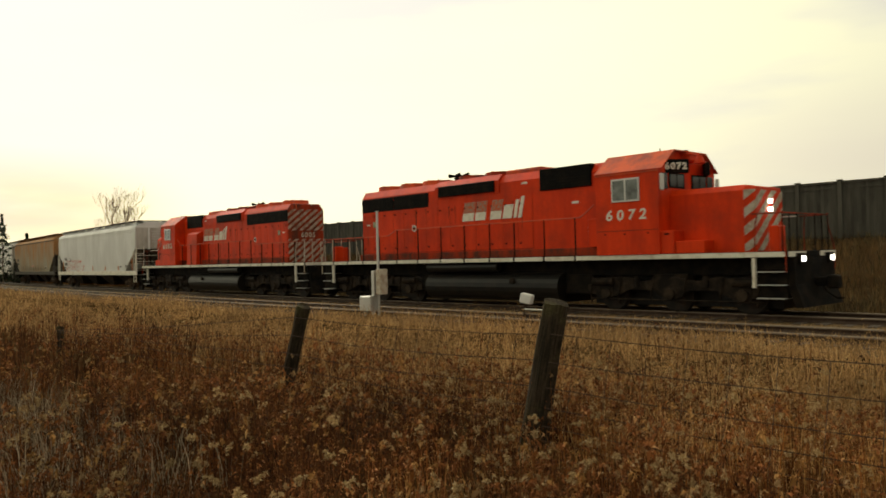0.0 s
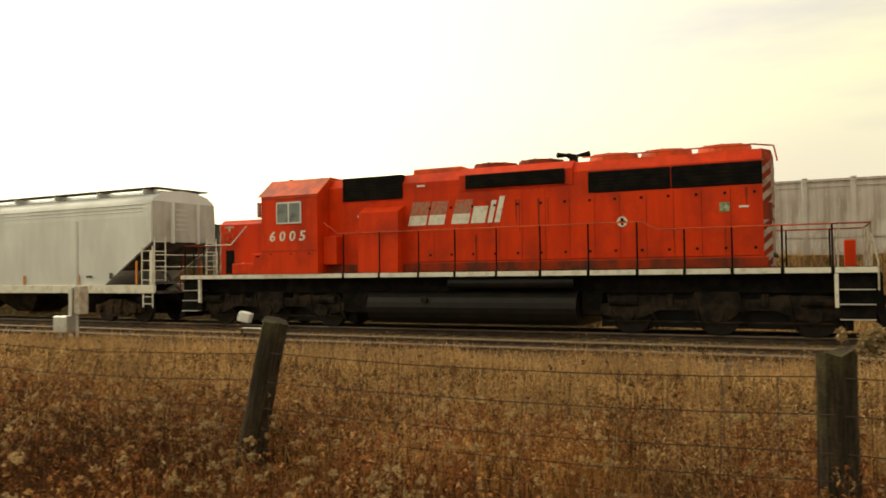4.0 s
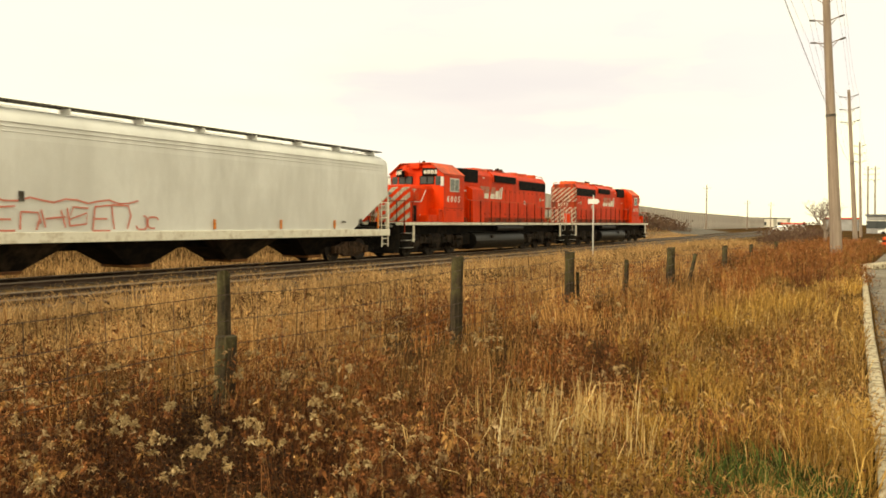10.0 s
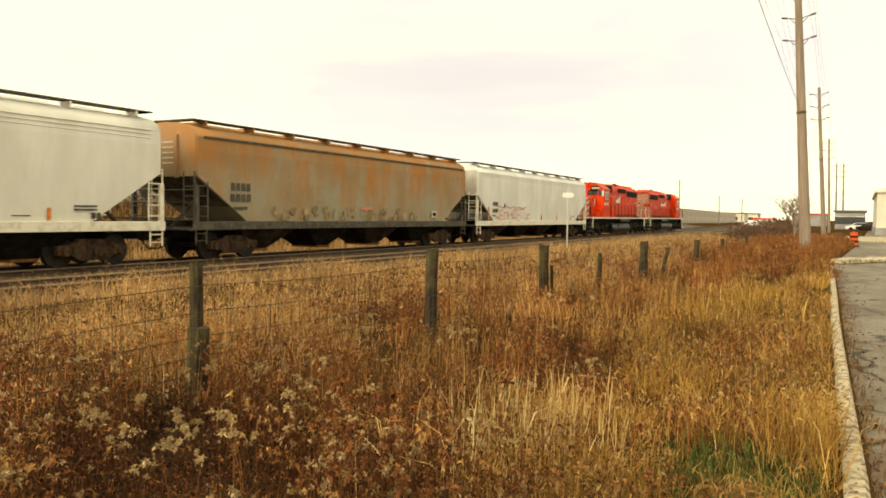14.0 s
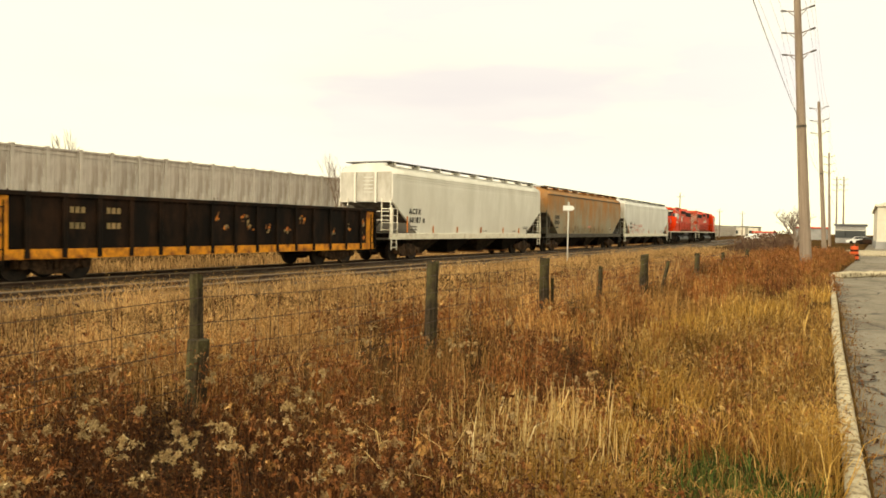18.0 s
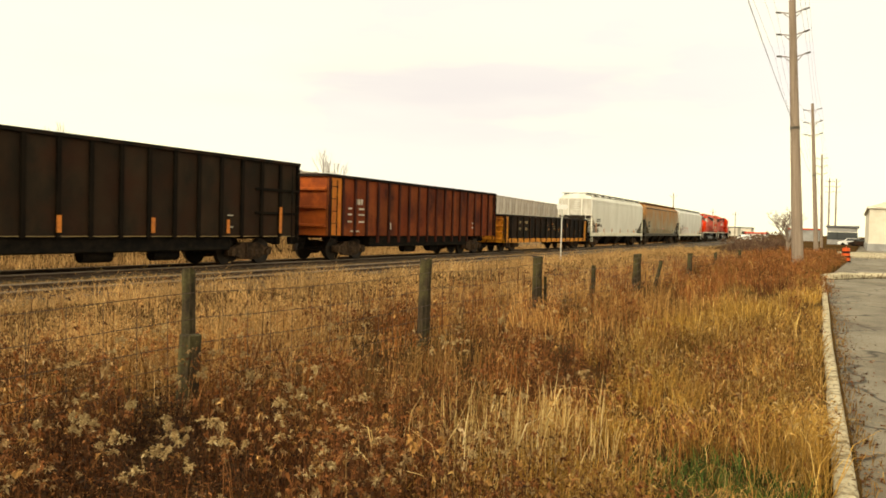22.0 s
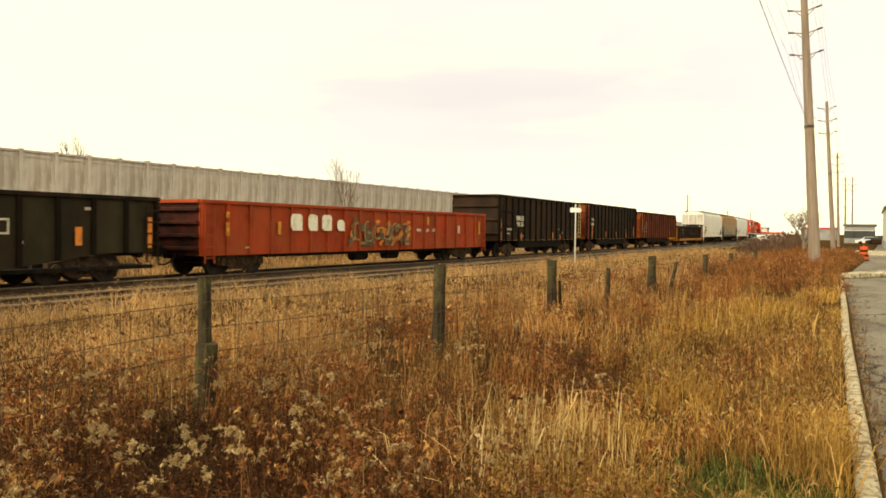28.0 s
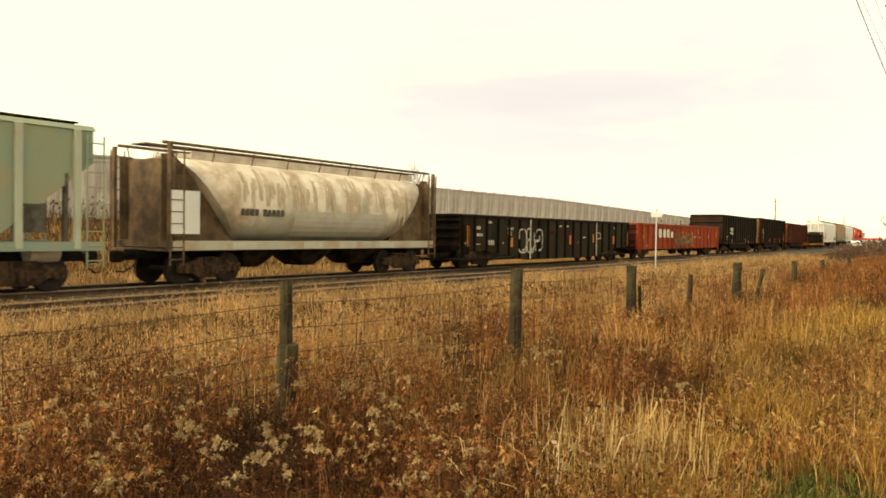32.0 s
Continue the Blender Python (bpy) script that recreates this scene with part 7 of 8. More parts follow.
    # plumes of seed fluff: clustered near by, small ones farther off
    named = [(4.22, 3.13), (3.83, 3.26), (2.86, 3.88), (2.83, 3.13), (3.04, 3.05), (3.1, 2.89), (2.11, 2.81), (2.28, 3.74), (3.3, 2.86), (3.37, 2.45), (8.52, 3.76), (7.16, 3.53), (9.98, 3.08),
             (-6.83, 4.24), (-5.52, 3.14), (-5.44, 2.84), (-7.57, 3.69), (-10.45, 4.84), (-4.5, 2.64), (-2.83, 2.85), (-3.12, 4.27)]
    extra = np.concatenate([spots(150, 3.2, 18, -75, 82, 0.2, 41), spots(150, 3.4, 8.5, -62, 78, 0.1, 48)])
    extra = extra[(extra[:, 1] > gold_edge(extra) - 0.2) & (extra[:, 1] < 7.5)]
    cl = np.concatenate([np.array(named), extra])
    heads = np.repeat(cl, 2, 0) + g.normal(0, 1, (len(cl) * 2, 2)) * np.concatenate([np.full(len(named) * 2, 0.05), np.full(len(extra) * 2, 0.14)])[:, None]
    big = np.column_stack([g.normal(-2.11, 0.1, 16), g.normal(3.74, 0.1, 16)])
    by_post = np.column_stack([g.normal(0.27, 0.12, 9), g.normal(4.86, 0.04, 9)])
    heads = np.concatenate([heads, big, by_post])
    k = len(heads)
    tops = np.column_stack([heads, height_at(heads) + np.clip(g.normal(0.48, 0.1, k), 0.25, 0.75)])
    tops[-9:, 2] = g.uniform(1.18, 1.28, 9)
    fl, stem = [], []
    lean = g.normal(0, 1, (k, 2))
    lean /= np.linalg.norm(lean, axis=1)[:, None]
    for br in range(6):                         # soft puffs strung along an arching branch
        f = br / 5
        mid = tops + np.column_stack([lean * 0.085 * f * f, np.full(k, 0.05 * f - 0.055 * f * f)]) + g.normal(0, 0.012, (k, 3))
        size = g.uniform(0.016, 0.034, k) * (1.1 - 0.45 * f) * np.where(np.arange(k) >= k - 9, 1.7, 1.0)
        for i in range(26):
            v = g.normal(0, 1, (k, 3)) + np.array([[0, 0, 0.35]])
            v *= (size * g.uniform(0.5, 1.1, k) / np.linalg.norm(v, axis=1))[:, None]
            fl.append(slivers(mid, v, 0.34, 1000 + br * 30 + i, 0.2))
    foot = tops.copy()
    foot[:, 2] = height_at(heads)
    stem.append(stalks(foot, tops[:, 2] - foot[:, 2] + 0.03, np.full(k, 0.006), np.zeros(k) + 0.02, 1300))
    grown("seed_heads", fl, "fluff", "cream fluffy plumes of seed on dead goldenrod")
    grown("seed_stems", stem, "weed_dark", "brown stalks under the seed plumes")
    far_c = np.concatenate([spots(2600, 6, 50, -88, 84, 0.35, 43), spots(700, 3.6, 9, -50, 48, 0.2, 47)])
    far_c = far_c[(far_c[:, 1] > gold_edge(far_c)) & (far_c[:, 1] < 9.3 + 0.02 * far_c[:, 0])]
    k = len(far_c)
    tops = np.column_stack([far_c, height_at(far_c) + np.clip(g.normal(0.52, 0.1, k), 0.2, 0.85)])
    fl = [plumes(tops, g.uniform(0.05, 0.09, k), 14, np.hypot(far_c[:, 0], far_c[:, 1]), 1400)]
    grown("seed_heads", fl, "fluff_dull", "small tan seed heads scattered over the weeds")


def tufts(c, k, size, spread, seed, lean=0.4, width=0.005, grow=0.0008):
    """Arching blades round each centre; size: each tuft's height."""
    g = np.random.default_rng(seed)
    n = len(c) * k
    b = np.repeat(c, k, 0) + g.normal(0, 1, (n, 2)) * np.repeat(spread, k)[:, None]
    ok = b[:, 1] > kerb_line(b[:, 0]) + 0.15
    b, s = b[ok], np.repeat(size, k)[ok]
    n = len(b)
    r = np.hypot(b[:, 0], b[:, 1])
    return stalks(np.column_stack([b, height_at(b) - 0.02]), s * g.uniform(0.45, 1.15, n), width + grow * r, np.abs(g.normal(lean, 0.3, n)), seed + 1, 0.75)


def build_grasses():
    g = np.random.default_rng(21)
    # tan grass between the fence and the ballast, and beyond the tracks on the bank
    p = spots(230000, 5.0, 80, -88, 84, 0.45, 22)
    jit = g.normal(0, 0.7, len(p))
    p = p[(p[:, 1] > 6.0 + jit) & (p[:, 1] < 14.5 + bend_np(p[:, 0]) + 0.3 * jit)]
    p = p[mottle(p, 0.8, 31) + g.normal(0, 0.15, len(p)) > 0.3]
    n = len(p)
    tall = np.clip(0.12 + 0.3 * mottle(p, 1.6, 32) + g.normal(0, 0.09, n), 0.08, 0.75)
    tall = tall * (1 + 0.45 * smooth((p[:, 1] - bend_np(p[:, 0]) - 10.5) / 2.5))
    r = np.hypot(p[:, 0], p[:, 1])
    a = stalks(np.column_stack([p, height_at(p) - 0.02]), tall, 0.0035 + 0.00045 * r, np.abs(g.normal(0.4, 0.3, n)), 23)
    low = p[::2] + g.normal(0, 0.12, (len(p[::2]), 2))
    a_low = stalks(np.column_stack([low, height_at(low) - 0.02]), g.uniform(0.08, 0.26, len(low)), 0.012 + 0.0015 * r[::2], np.abs(g.normal(0.75, 0.3, len(low))), 38, 0.8)
    husk = []
    for i in range(3):
        v = g.normal(0, 1, (n, 3)) + np.array([[0, 0, 0.6]])
        v *= (g.uniform(0.02, 0.06, n) * (1 + 0.03 * r) / np.linalg.norm(v, axis=1))[:, None]
        husk.append(slivers(np.column_stack([p + g.normal(0, 0.06, (n, 2)), height_at(p) + tall * g.uniform(0.4, 1.0, n)]), v, 0.2, 90 + i, 0.5))
    grown("meadow_husks", husk, "tan_mat", "curled tan husks on the meadow grass", "grass")
    grown("matted_grass", [a_low], "tan_mat", "matted tan grass under the taller stalks", "grass")
    grown("meadow_grass", [a], "tan", "tan dry grass before the ballast", "grass")
    # short grass grown through the ballast of the near track
    x = g.uniform(-45, 75, 90000)
    d = g.uniform(-6.6, -2.2, 90000)
    ok = (np.abs(np.abs(d - NEAR_Y) - 0.753) > 0.07) & (mottle(np.column_stack([x, d]), 1.3, 61) > 0.3)
    x, d = x[ok], d[ok]
    p = np.column_stack([x, LINE_Y + bend_np(x) + d])
    n = len(p)
    a = stalks(np.column_stack([p, np.where(d < -5.7, -0.36, -0.2)]), g.uniform(0.08, 0.28, n) * np.where(np.abs(d - NEAR_Y) < 0.8, 0.6, 1.0), np.full(n, 0.012), np.abs(g.normal(0.5, 0.3, n)), 62, 0.6)
    grown("track_grass", [a], "tan_mat", "short tan grass grown through the ballast", "grass")
    x, y = g.uniform(-6, 120, 70000), g.uniform(23.6, 35.5, 70000)
    y = y + bend_np(x) * (y < 30)
    p = np.column_stack([x, np.minimum(y, 35.6)])
    n = len(p)
    a = stalks(np.column_stack([p, height_at(p) - 0.03]), g.uniform(0.15, 0.5, n), np.full(n, 0.024), np.abs(g.normal(0.4, 0.3, n)), 24)
    grown("bank_grass", [a], "tan_mat", "tan dry grass on the bank under the board fence", "grass")
    x, y = g.uniform(-90, -4, 60000), g.uniform(24.5, 35.5, 60000)
    p = np.column_stack([x, np.minimum(y + bend_np(x) * (y < 30), 35.6)])
    a = stalks(np.column_stack([p, height_at(p) - 0.03]), g.uniform(0.15, 0.55, 60000), np.full(60000, 0.024), np.abs(g.normal(0.4, 0.3, 60000)), 63)
    grown("bank_grass", [a], "bank", "dull olive-brown grass on the bank under the dark fence", "grass")
    # golden tussocks towards the kerb, some brighter, some dull
    c = np.concatenate([spots(3000, 1.0, 60, -89.5, -30, 0.45, 25), spots(420, 0.6, 12, -30, 89, 0.3, 39)])
    c = c[(c[:, 1] < gold_edge(c) + g.normal(0.3, 0.35, len(c))) & (c[:, 1] > kerb_line(c[:, 0]) + 0.16) & ~green_spot(c)]
    tone = mottle(c, 1.2, 33) + g.normal(0, 0.1, len(c))
    size = np.clip(0.2 + 0.42 * mottle(c, 0.8, 34) + g.normal(0, 0.07, len(c)), 0.14, 0.7)
    size = np.where(np.hypot(c[:, 0], c[:, 1]) < 4.3, size * 0.6, size)
    spread = 0.07 + 0.005 * np.hypot(c[:, 0], c[:, 1])
    for key, m, label in (("gold", (tone > 0.38) & (tone < 0.62), "golden tussock grass along the kerb"), ("gold_dull", tone <= 0.38, "olive-brown faded tussock grass along the kerb"), ("gold_bright", tone >= 0.62, "bright yellow-gold tussocks of dry grass")):
        grown("tussock_grass", [tufts(c[m], 62, size[m], spread[m], 26, 0.5, 0.003, 0.0006)], key, label, "grass")
    # curled leaf ends and husks all through the tussocks
    fl = {"straw": [], "gold": [], "weed_leaf": []}
    rc = np.hypot(c[:, 0], c[:, 1])
    for i in range(46):
        use = rc < (60 if i < 10 else 26 if i < 22 else 12)
        k2 = int(use.sum())
        q = np.column_stack([c[use] + g.normal(0, 1, (k2, 2)) * (spread[use] * 1.15)[:, None], height_at(c[use]) + size[use] * (0.25 + 0.75 * g.beta(1.6, 1.2, k2))])
        ok = q[:, 1] > kerb_line(q[:, 0]) + 0.12
        v = g.normal(0, 1, (k2, 3)) + np.array([[0, 0, 0.5]])
        v *= (g.uniform(0.018, 0.07, k2) * (1 + 0.03 * rc[use]) / np.linalg.norm(v, axis=1))[:, None]
        fl[("gold", "straw", "gold", "straw", "weed_leaf")[i % 5]].append(slivers(q[ok], v[ok], 0.16, 3000 + i, 0.5))
    grown("husks", fl["straw"], "straw_dull", "pale curled husks on the dry grass", "grass")
    grown("husks", fl["gold"], "gold", "golden curled blade ends on the dry grass", "grass")
    grown("husks", fl["weed_leaf"], "weed_leaf", "brown withered leaves among the dry grass", "grass")
    named = np.array([(16.4, 1.55), (15.6, 1.7), (14.6, 1.5), (12.4, 2.2), (11.9, 2.4), (12.9, 2.35), (4.2, 1.95), (4.35, 1.75), (4.55, 1.6)])
    grown("tussock_grass", [tufts(named, 240, np.full(9, 0.5) * np.array([1.2, 1.1, 1.1, 1.2, 1.1, 1, 0.8, 0.8, 0.75]), np.array([0.3] * 3 + [0.26] * 3 + [0.12] * 3), 36, 0.45)], "gold_bright", "large yellow tussocks of arching dry grass", "grass")
    # pale straw: upright stalks, and a few that lean right over
    n = 330
    b = np.column_stack([g.normal(5.0, 0.6, n), g.normal(2.0, 0.3, n)])
    a = stalks(np.column_stack([b, height_at(b)]), g.uniform(0.25, 0.62, n), np.full(n, 0.0115), np.abs(g.normal(0.1, 0.13, n)), 27, 0.2)
    n2 = 26
    b2 = np.column_stack([g.uniform(3.5, 5.5, n2), g.uniform(1.8, 2.9, n2)])
    a2 = stalks(np.column_stack([b2, height_at(b2) + 0.1]), g.uniform(0.5, 0.85, n2), np.full(n2, 0.009), np.abs(g.normal(0.75, 0.2, n2)), 28, 0.9)
    ends = np.array([(3.63, 2.21, 3.86, 2.72), (3.87, 1.91, 3.58, 2.29), (3.85, 1.84, 3.53, 1.89), (3.38, 2.57, 2.98, 2.42), (4.35, 2.66, 4.04, 2.51), (4.9, 1.3, 5.5, 1.1)])
    foot = np.column_stack([ends[:, :2], np.full(6, 0.06)])
    fallen = slivers(foot, np.column_stack([ends[:, 2:] - ends[:, :2], np.full(6, 0.32)]), 0.02, 30, 0.12)
    near = np.column_stack([g.normal(4.15, 0.32, 46), g.normal(1.55, 0.22, 46)])
    grown("tussock_grass", [tufts(near, 60, g.uniform(0.16, 0.34, 46), np.full(46, 0.08), 64, 0.45, 0.004)], "gold_bright", "short bright tussocks under the straw", "grass")
    grown("straw_stalks", [a, a2, fallen], "straw", "tall pale straw stalks, some bent over", "grass")
    n3 = 1500
    b3 = np.column_stack([g.uniform(-11.0, -5.2, n3), g.uniform(1.5, 2.9, n3)])
    a3 = stalks(np.column_stack([b3, height_at(b3)]), g.uniform(0.2, 0.6, n3), np.full(n3, 0.009), np.abs(g.normal(0.45, 0.25, n3)), 29, 0.5)
    grown("straw_stalks", [a3], "straw_grey", "grey bleached grass lying over", "grass")
    n = 950
    b = np.column_stack([g.normal(5.1, 0.42, n), np.abs(g.normal(0.55, 0.26, n)) + 0.12])
    b = b[b[:, 1] > kerb_line(b[:, 0]) + 0.15]
    n = len(b)
    a = stalks(np.column_stack([b, height_at(b)]), g.uniform(0.08, 0.27, n), np.full(n, 0.009), np.abs(g.normal(0.6, 0.3, n)), 31, 0.7)
    q = np.column_stack([b[::2] + g.normal(0, 0.08, (len(b[::2]), 2)), height_at(b[::2])])
    grown("stray_grass", [stalks(q, g.uniform(0.1, 0.3, len(q)), np.full(len(q), 0.006), np.abs(g.normal(0.6, 0.3, len(q))), 32, 0.7)], "gold", "dry blades among the green grass", "grass")
    grown("green_grass", [a], "green", "fresh green grass beside the kerb", "grass")
    n = 900
    b = np.column_stack([g.normal(4.75, 0.12, n), g.normal(0.6, 0.1, n)])
    a = stalks(np.column_stack([b, height_at(b)]), g.uniform(0.08, 0.22, n), np.full(n, 0.012), np.abs(g.normal(0.9, 0.25, n)), 37, 0.9)
    grown("dead_thatch", [a], "weed_tan", "matted dead tuft in the green grass", "grass")


def build_litter():
    """Blown leaves and stray blades on the kerb and along the foot of it."""
    g = np.random.default_rng(51)
    n = 5200
    x = np.where(g.random(n) < 0.75, 1.5 + 30 * g.random(n) ** 1.6, -12 + 16 * g.random(n))
    d = np.abs(g.normal(0, 0.28, n))
    y = kerb_line(x) - d
    c = np.column_stack([x, y, np.full(n, -0.178)])
    n2 = 500
    x2 = np.where(g.random(n2) < 0.75, 1.5 + 25 * g.random(n2) ** 1.6, -12 + 16 * g.random(n2))
    c2 = np.column_stack([x2, kerb_line(x2) + g.uniform(0.0, 0.13, n2), np.full(n2, 0.002)])
    grown("leaf_litter", [chips(c, g.uniform(0.008, 0.026, n), 52, 0.85), chips(c2, g.uniform(0.006, 0.018, n2), 53, 0.85)], "leaf_dark", "dead leaves blown against the kerb", "leaves")
    n = 1500
    x = np.where(g.random(n) < 0.7, 2 + 20 * g.random(n) ** 1.5, -12 + 16 * g.random(n))
    p = np.column_stack([x, kerb_line(x) - np.abs(g.normal(0, 0.12, n)) - 0.02])
    a = stalks(np.column_stack([p, np.full(n, -0.19)]), g.uniform(0.04, 0.15, n), np.full(n, 0.008), np.abs(g.normal(0.6, 0.3, n)), 54, 0.8)
    grown("stray_grass", [a], "gold_dull", "stray dry grass at the foot of the kerb", "grass")


build_weeds()
build_grasses()
build_litter()


def bare_tree(name, label, m, height, spread, seed, thick=0.12, depth=5, group="bare trees", bark="bark"):
    """Tapered trunk that forks into ever finer twigs."""
    r = random.Random(seed)
    t = thing(name, label, "tree", group, m=m)
    trunk, crown = bmesh.new(), bmesh.new()

    def grow(p, d, ln, rad, k):
        q = p + d * ln
        rod(trunk if k <= 1 else crown, p, q, rad, rad * 0.68, 6 if k < 2 else 4 if k < 4 else 3)
        if k >= depth:
            return
        n, turn = (3 if k else 5), r.uniform(0, 6.28)
        for i in range(n):
            if k < 2:                           # the limbs part evenly round the stem
                a, out = turn + 6.283 * i / n + r.gauss(0, 0.25), spread * r.uniform(0.8, 1.4)
                e = Vector((out * math.cos(a), out * math.sin(a), r.uniform(0.3, 0.7)))
            else:
                e = Vector((r.gauss(0, spread), r.gauss(0, spread), r.uniform(0.2, 0.75)))
            grow(q if r.random() < 0.65 else p + d * ln * r.uniform(0.5, 0.9), (d * 0.75 + e).normalized(), ln * r.uniform(0.58, 0.82), rad * 0.58, k + 1)
    grow(Vector((0, 0, -0.2)), Vector((r.gauss(0, 0.05), 0, 1)).normalized(), height * 0.3, thick, 0)
    part("trunk", trunk, bark, t)
    part("crown", crown, bark, t, "bare grey-brown twigs")
    return t


def conifer(label, m, height, width, seed):
    t = thing("conifer", label, "tree", "conifers", m=m)
    part("trunk", rod(bmesh.new(), (0, 0, -0.3), (0, 0, height * 0.95), 0.09, 0.02, 6), "bark", t)
    g = np.random.default_rng(seed)
    n = 900
    z = g.random(n) ** 1.4
    rad = width * 0.5 * (1 - z) * g.uniform(0.35, 1.1, n) * (1 + 0.3 * np.sin(z * 40))
    a = g.uniform(0, 6.283, n)
    c = np.column_stack([rad * np.cos(a), rad * np.sin(a), 0.25 + z * (height - 0.25)])
    v, f = chips(c, g.uniform(0.08, 0.2, n), seed + 1, 0.3)
    o = from_arrays("crown", v, f, "needles")
    o.parent = t
    return t


def at_angle(az, dist, z=-0.1):
    a = radians(az)
    return -math.sin(a) * dist, math.cos(a) * dist, z


def place(az, dist, z=-0.1, turn=0):
    return pose(*at_angle(az, dist, z), 0, 0, turn)


bare_tree("bare_tree", "bare round-headed tree behind the hoppers", place(68.9, 80, 0), 10.6, 0.5, 3, 0.15, 6, bark="bark_haze")
bare_tree("bare_tree", "bare tree with upswept twigs behind the board fence", place(-13.8, 46, 1.5), 8.6, 0.42, 5, 0.11, 6, bark="bark_haze")
bare_tree("bare_tree", "thin bare sapling before the pale board fence", place(-53.4, 58, 0.8), 6.2, 0.3, 8, 0.09, 5)
bare_tree("bare_tree", "thin bare sapling behind the pale board fence", place(-35.15, 47, 1.5), 5.9, 0.32, 9, 0.09, 4)
bare_tree("bare_tree", "bare crooked tree beside the utility pole", place(-86.0, 62, 0), 4.4, 0.75, 12, 0.13, 6)
bare_tree("bare_tree", "bare young tree behind the dark fence", place(27.5, 46, 1.5), 5.0, 0.35, 14, 0.08, 4)
for az, dist, h, w, sd in ((75.9, 95, 7.5, 3.2, 40), (74.5, 96, 5.5, 3.5, 41), (29.5, 55, 5.4, 1.6, 42)):
    conifer("dark conifer behind the railway", place(az, dist, 0), h, w, sd)
for k, az in enumerate((-78.14, -78.48, -79.08, -79.57, -80.16, -80.5, -80.75)):
    conifer("small dark conifer in a row before pale houses", place(az, 250, 0), 3.5 + 0.3 * (k % 3), 2.4, 60 + k)


def thicket(label, x0, x1, y0, y1, h, n, seed, size=0.12):
    g = np.random.default_rng(seed)
    p = np.column_stack([g.uniform(x0, x1, n), g.uniform(y0, y1, n)])
    mound = np.array([0.5 + 0.5 * noise.noise(Vector((x * 0.22, y * 0.22, seed))) for x, y in p])
    top = h * (0.45 + 0.7 * mound)
    a = stalks(np.column_stack([p, height_at(p)]), top * g.uniform(0.5, 1.0, n), np.full(n, 0.03), np.abs(g.normal(0.2, 0.15, n)), seed + 1)
    c = np.column_stack([p + g.normal(0, 0.15, (n, 2)), height_at(p) + top * g.random(n)])
    grown("brush", [a, chips(c, g.uniform(0.4, 1.1, n) * size, seed + 2)], "brush", label, "bushes")


def rough_growth():
    """Knee-high to waist-high brown weeds between the kerb's end, the pole and the fence."""
    g = np.random.default_rng(91)
    x = g.uniform(24, 70, 2600)
    p = np.column_stack([x, kerb_line(x) + 0.15 + 4.6 * g.random(2600) ** 1.2])
    p = p[(mottle(p, 2.0, 92) > 0.25) | (p[:, 0] > 36)]
    k, far = len(p), np.hypot(p[:, 0], p[:, 1])
    hi = np.clip(0.3 + 0.65 * mottle(p, 3.0, 93) * smooth((p[:, 0] - 22) / 14) + g.normal(0, 0.1, k), 0.2, 1.15) * np.where(p[:, 1] < kerb_line(p[:, 0]) + 0.8, 0.55, 1.0)
    base = np.column_stack([p, height_at(p) - 0.02])
    stem, leafy, dull = [], [], []
    for i in range(9):
        b = base + np.column_stack([g.normal(0, 0.14, (k, 2)), np.zeros(k)])
        (stem if i % 2 else dull).append(stalks(b, hi * g.uniform(0.5, 1.05, k), np.full(k, 0.022), np.abs(g.normal(0.15, 0.15, k)), 900 + i, 0.3))
    for i in range(14):
        q = base + np.column_stack([g.normal(0, 0.17, (k, 2)), hi * g.beta(1.8, 1.1, k)])
        v = g.normal(0, 1, (k, 3)) + np.array([[0, 0, 0.7]])
        v *= (g.uniform(0.05, 0.12, k) / np.linalg.norm(v, axis=1))[:, None]
        leafy.append(slivers(q, v, 0.3, 950 + i, 0.4))
    grown("rough_weeds", stem, "weed", "tall brown weed stems round the utility pole")
    grown("rough_weeds", dull, "gold_dull", "faded olive-brown grass round the utility pole", "grass")
    grown("rough_weeds", leafy, "weed_leaf", "withered leaves on the tall weeds round the utility pole")


rough_growth()
thicket("brown leafless bushes beyond the poles", 64, 92, 6.0, 9.5, 1.9, 2600, 74, 0.12)
thicket("dark red bushes at the foot of the bank", 95, 135, 30, 35, 2.3, 2500, 78, 0.2)
thicket("dry brush at the foot of the pale fence", 5, 60, 33.5, 35.6, 1.3, 2200, 82, 0.1)

# ---- line-side things ----
def build_pole(label, x, y, top, r, arms):
    p = thing("utility_pole", label, "utility pole", "utility poles", m=pose(x, y, 0))
    part("pole", rod(bmesh.new(), (0, 0, -0.3), (0, 0, top), r, r * 0.55, 12), "pole", p)
    for z in arms:
        for s in (-1, 1):
            bm = pipe(bmesh.new(), [(0.1, s * 0.12, z - 0.05), (0.1, s * 0.35, z + 0.02), (0.1, s * 0.68, z + 0.08)], 0.028)
            rod(bm, (0.1, s * 0.14, z - 0.26), (0.1, s * 0.38, z - 0.02), 0.02, seg=5)
            a = part("insulator_arm", bm, "pole", p)
            part("insulator", rod(bmesh.new(), (0.1, s * 0.5, z + 0.05), (0.1, s * 0.74, z + 0.1), 0.05, 0.04, 8), "hopper_shade", a)
    part("band", rod(bmesh.new(), (0, 0, top * 0.52), (0, 0, top * 0.52 + 0.12), r * 0.83, seg=12), "hopper_shade", p)
    return p


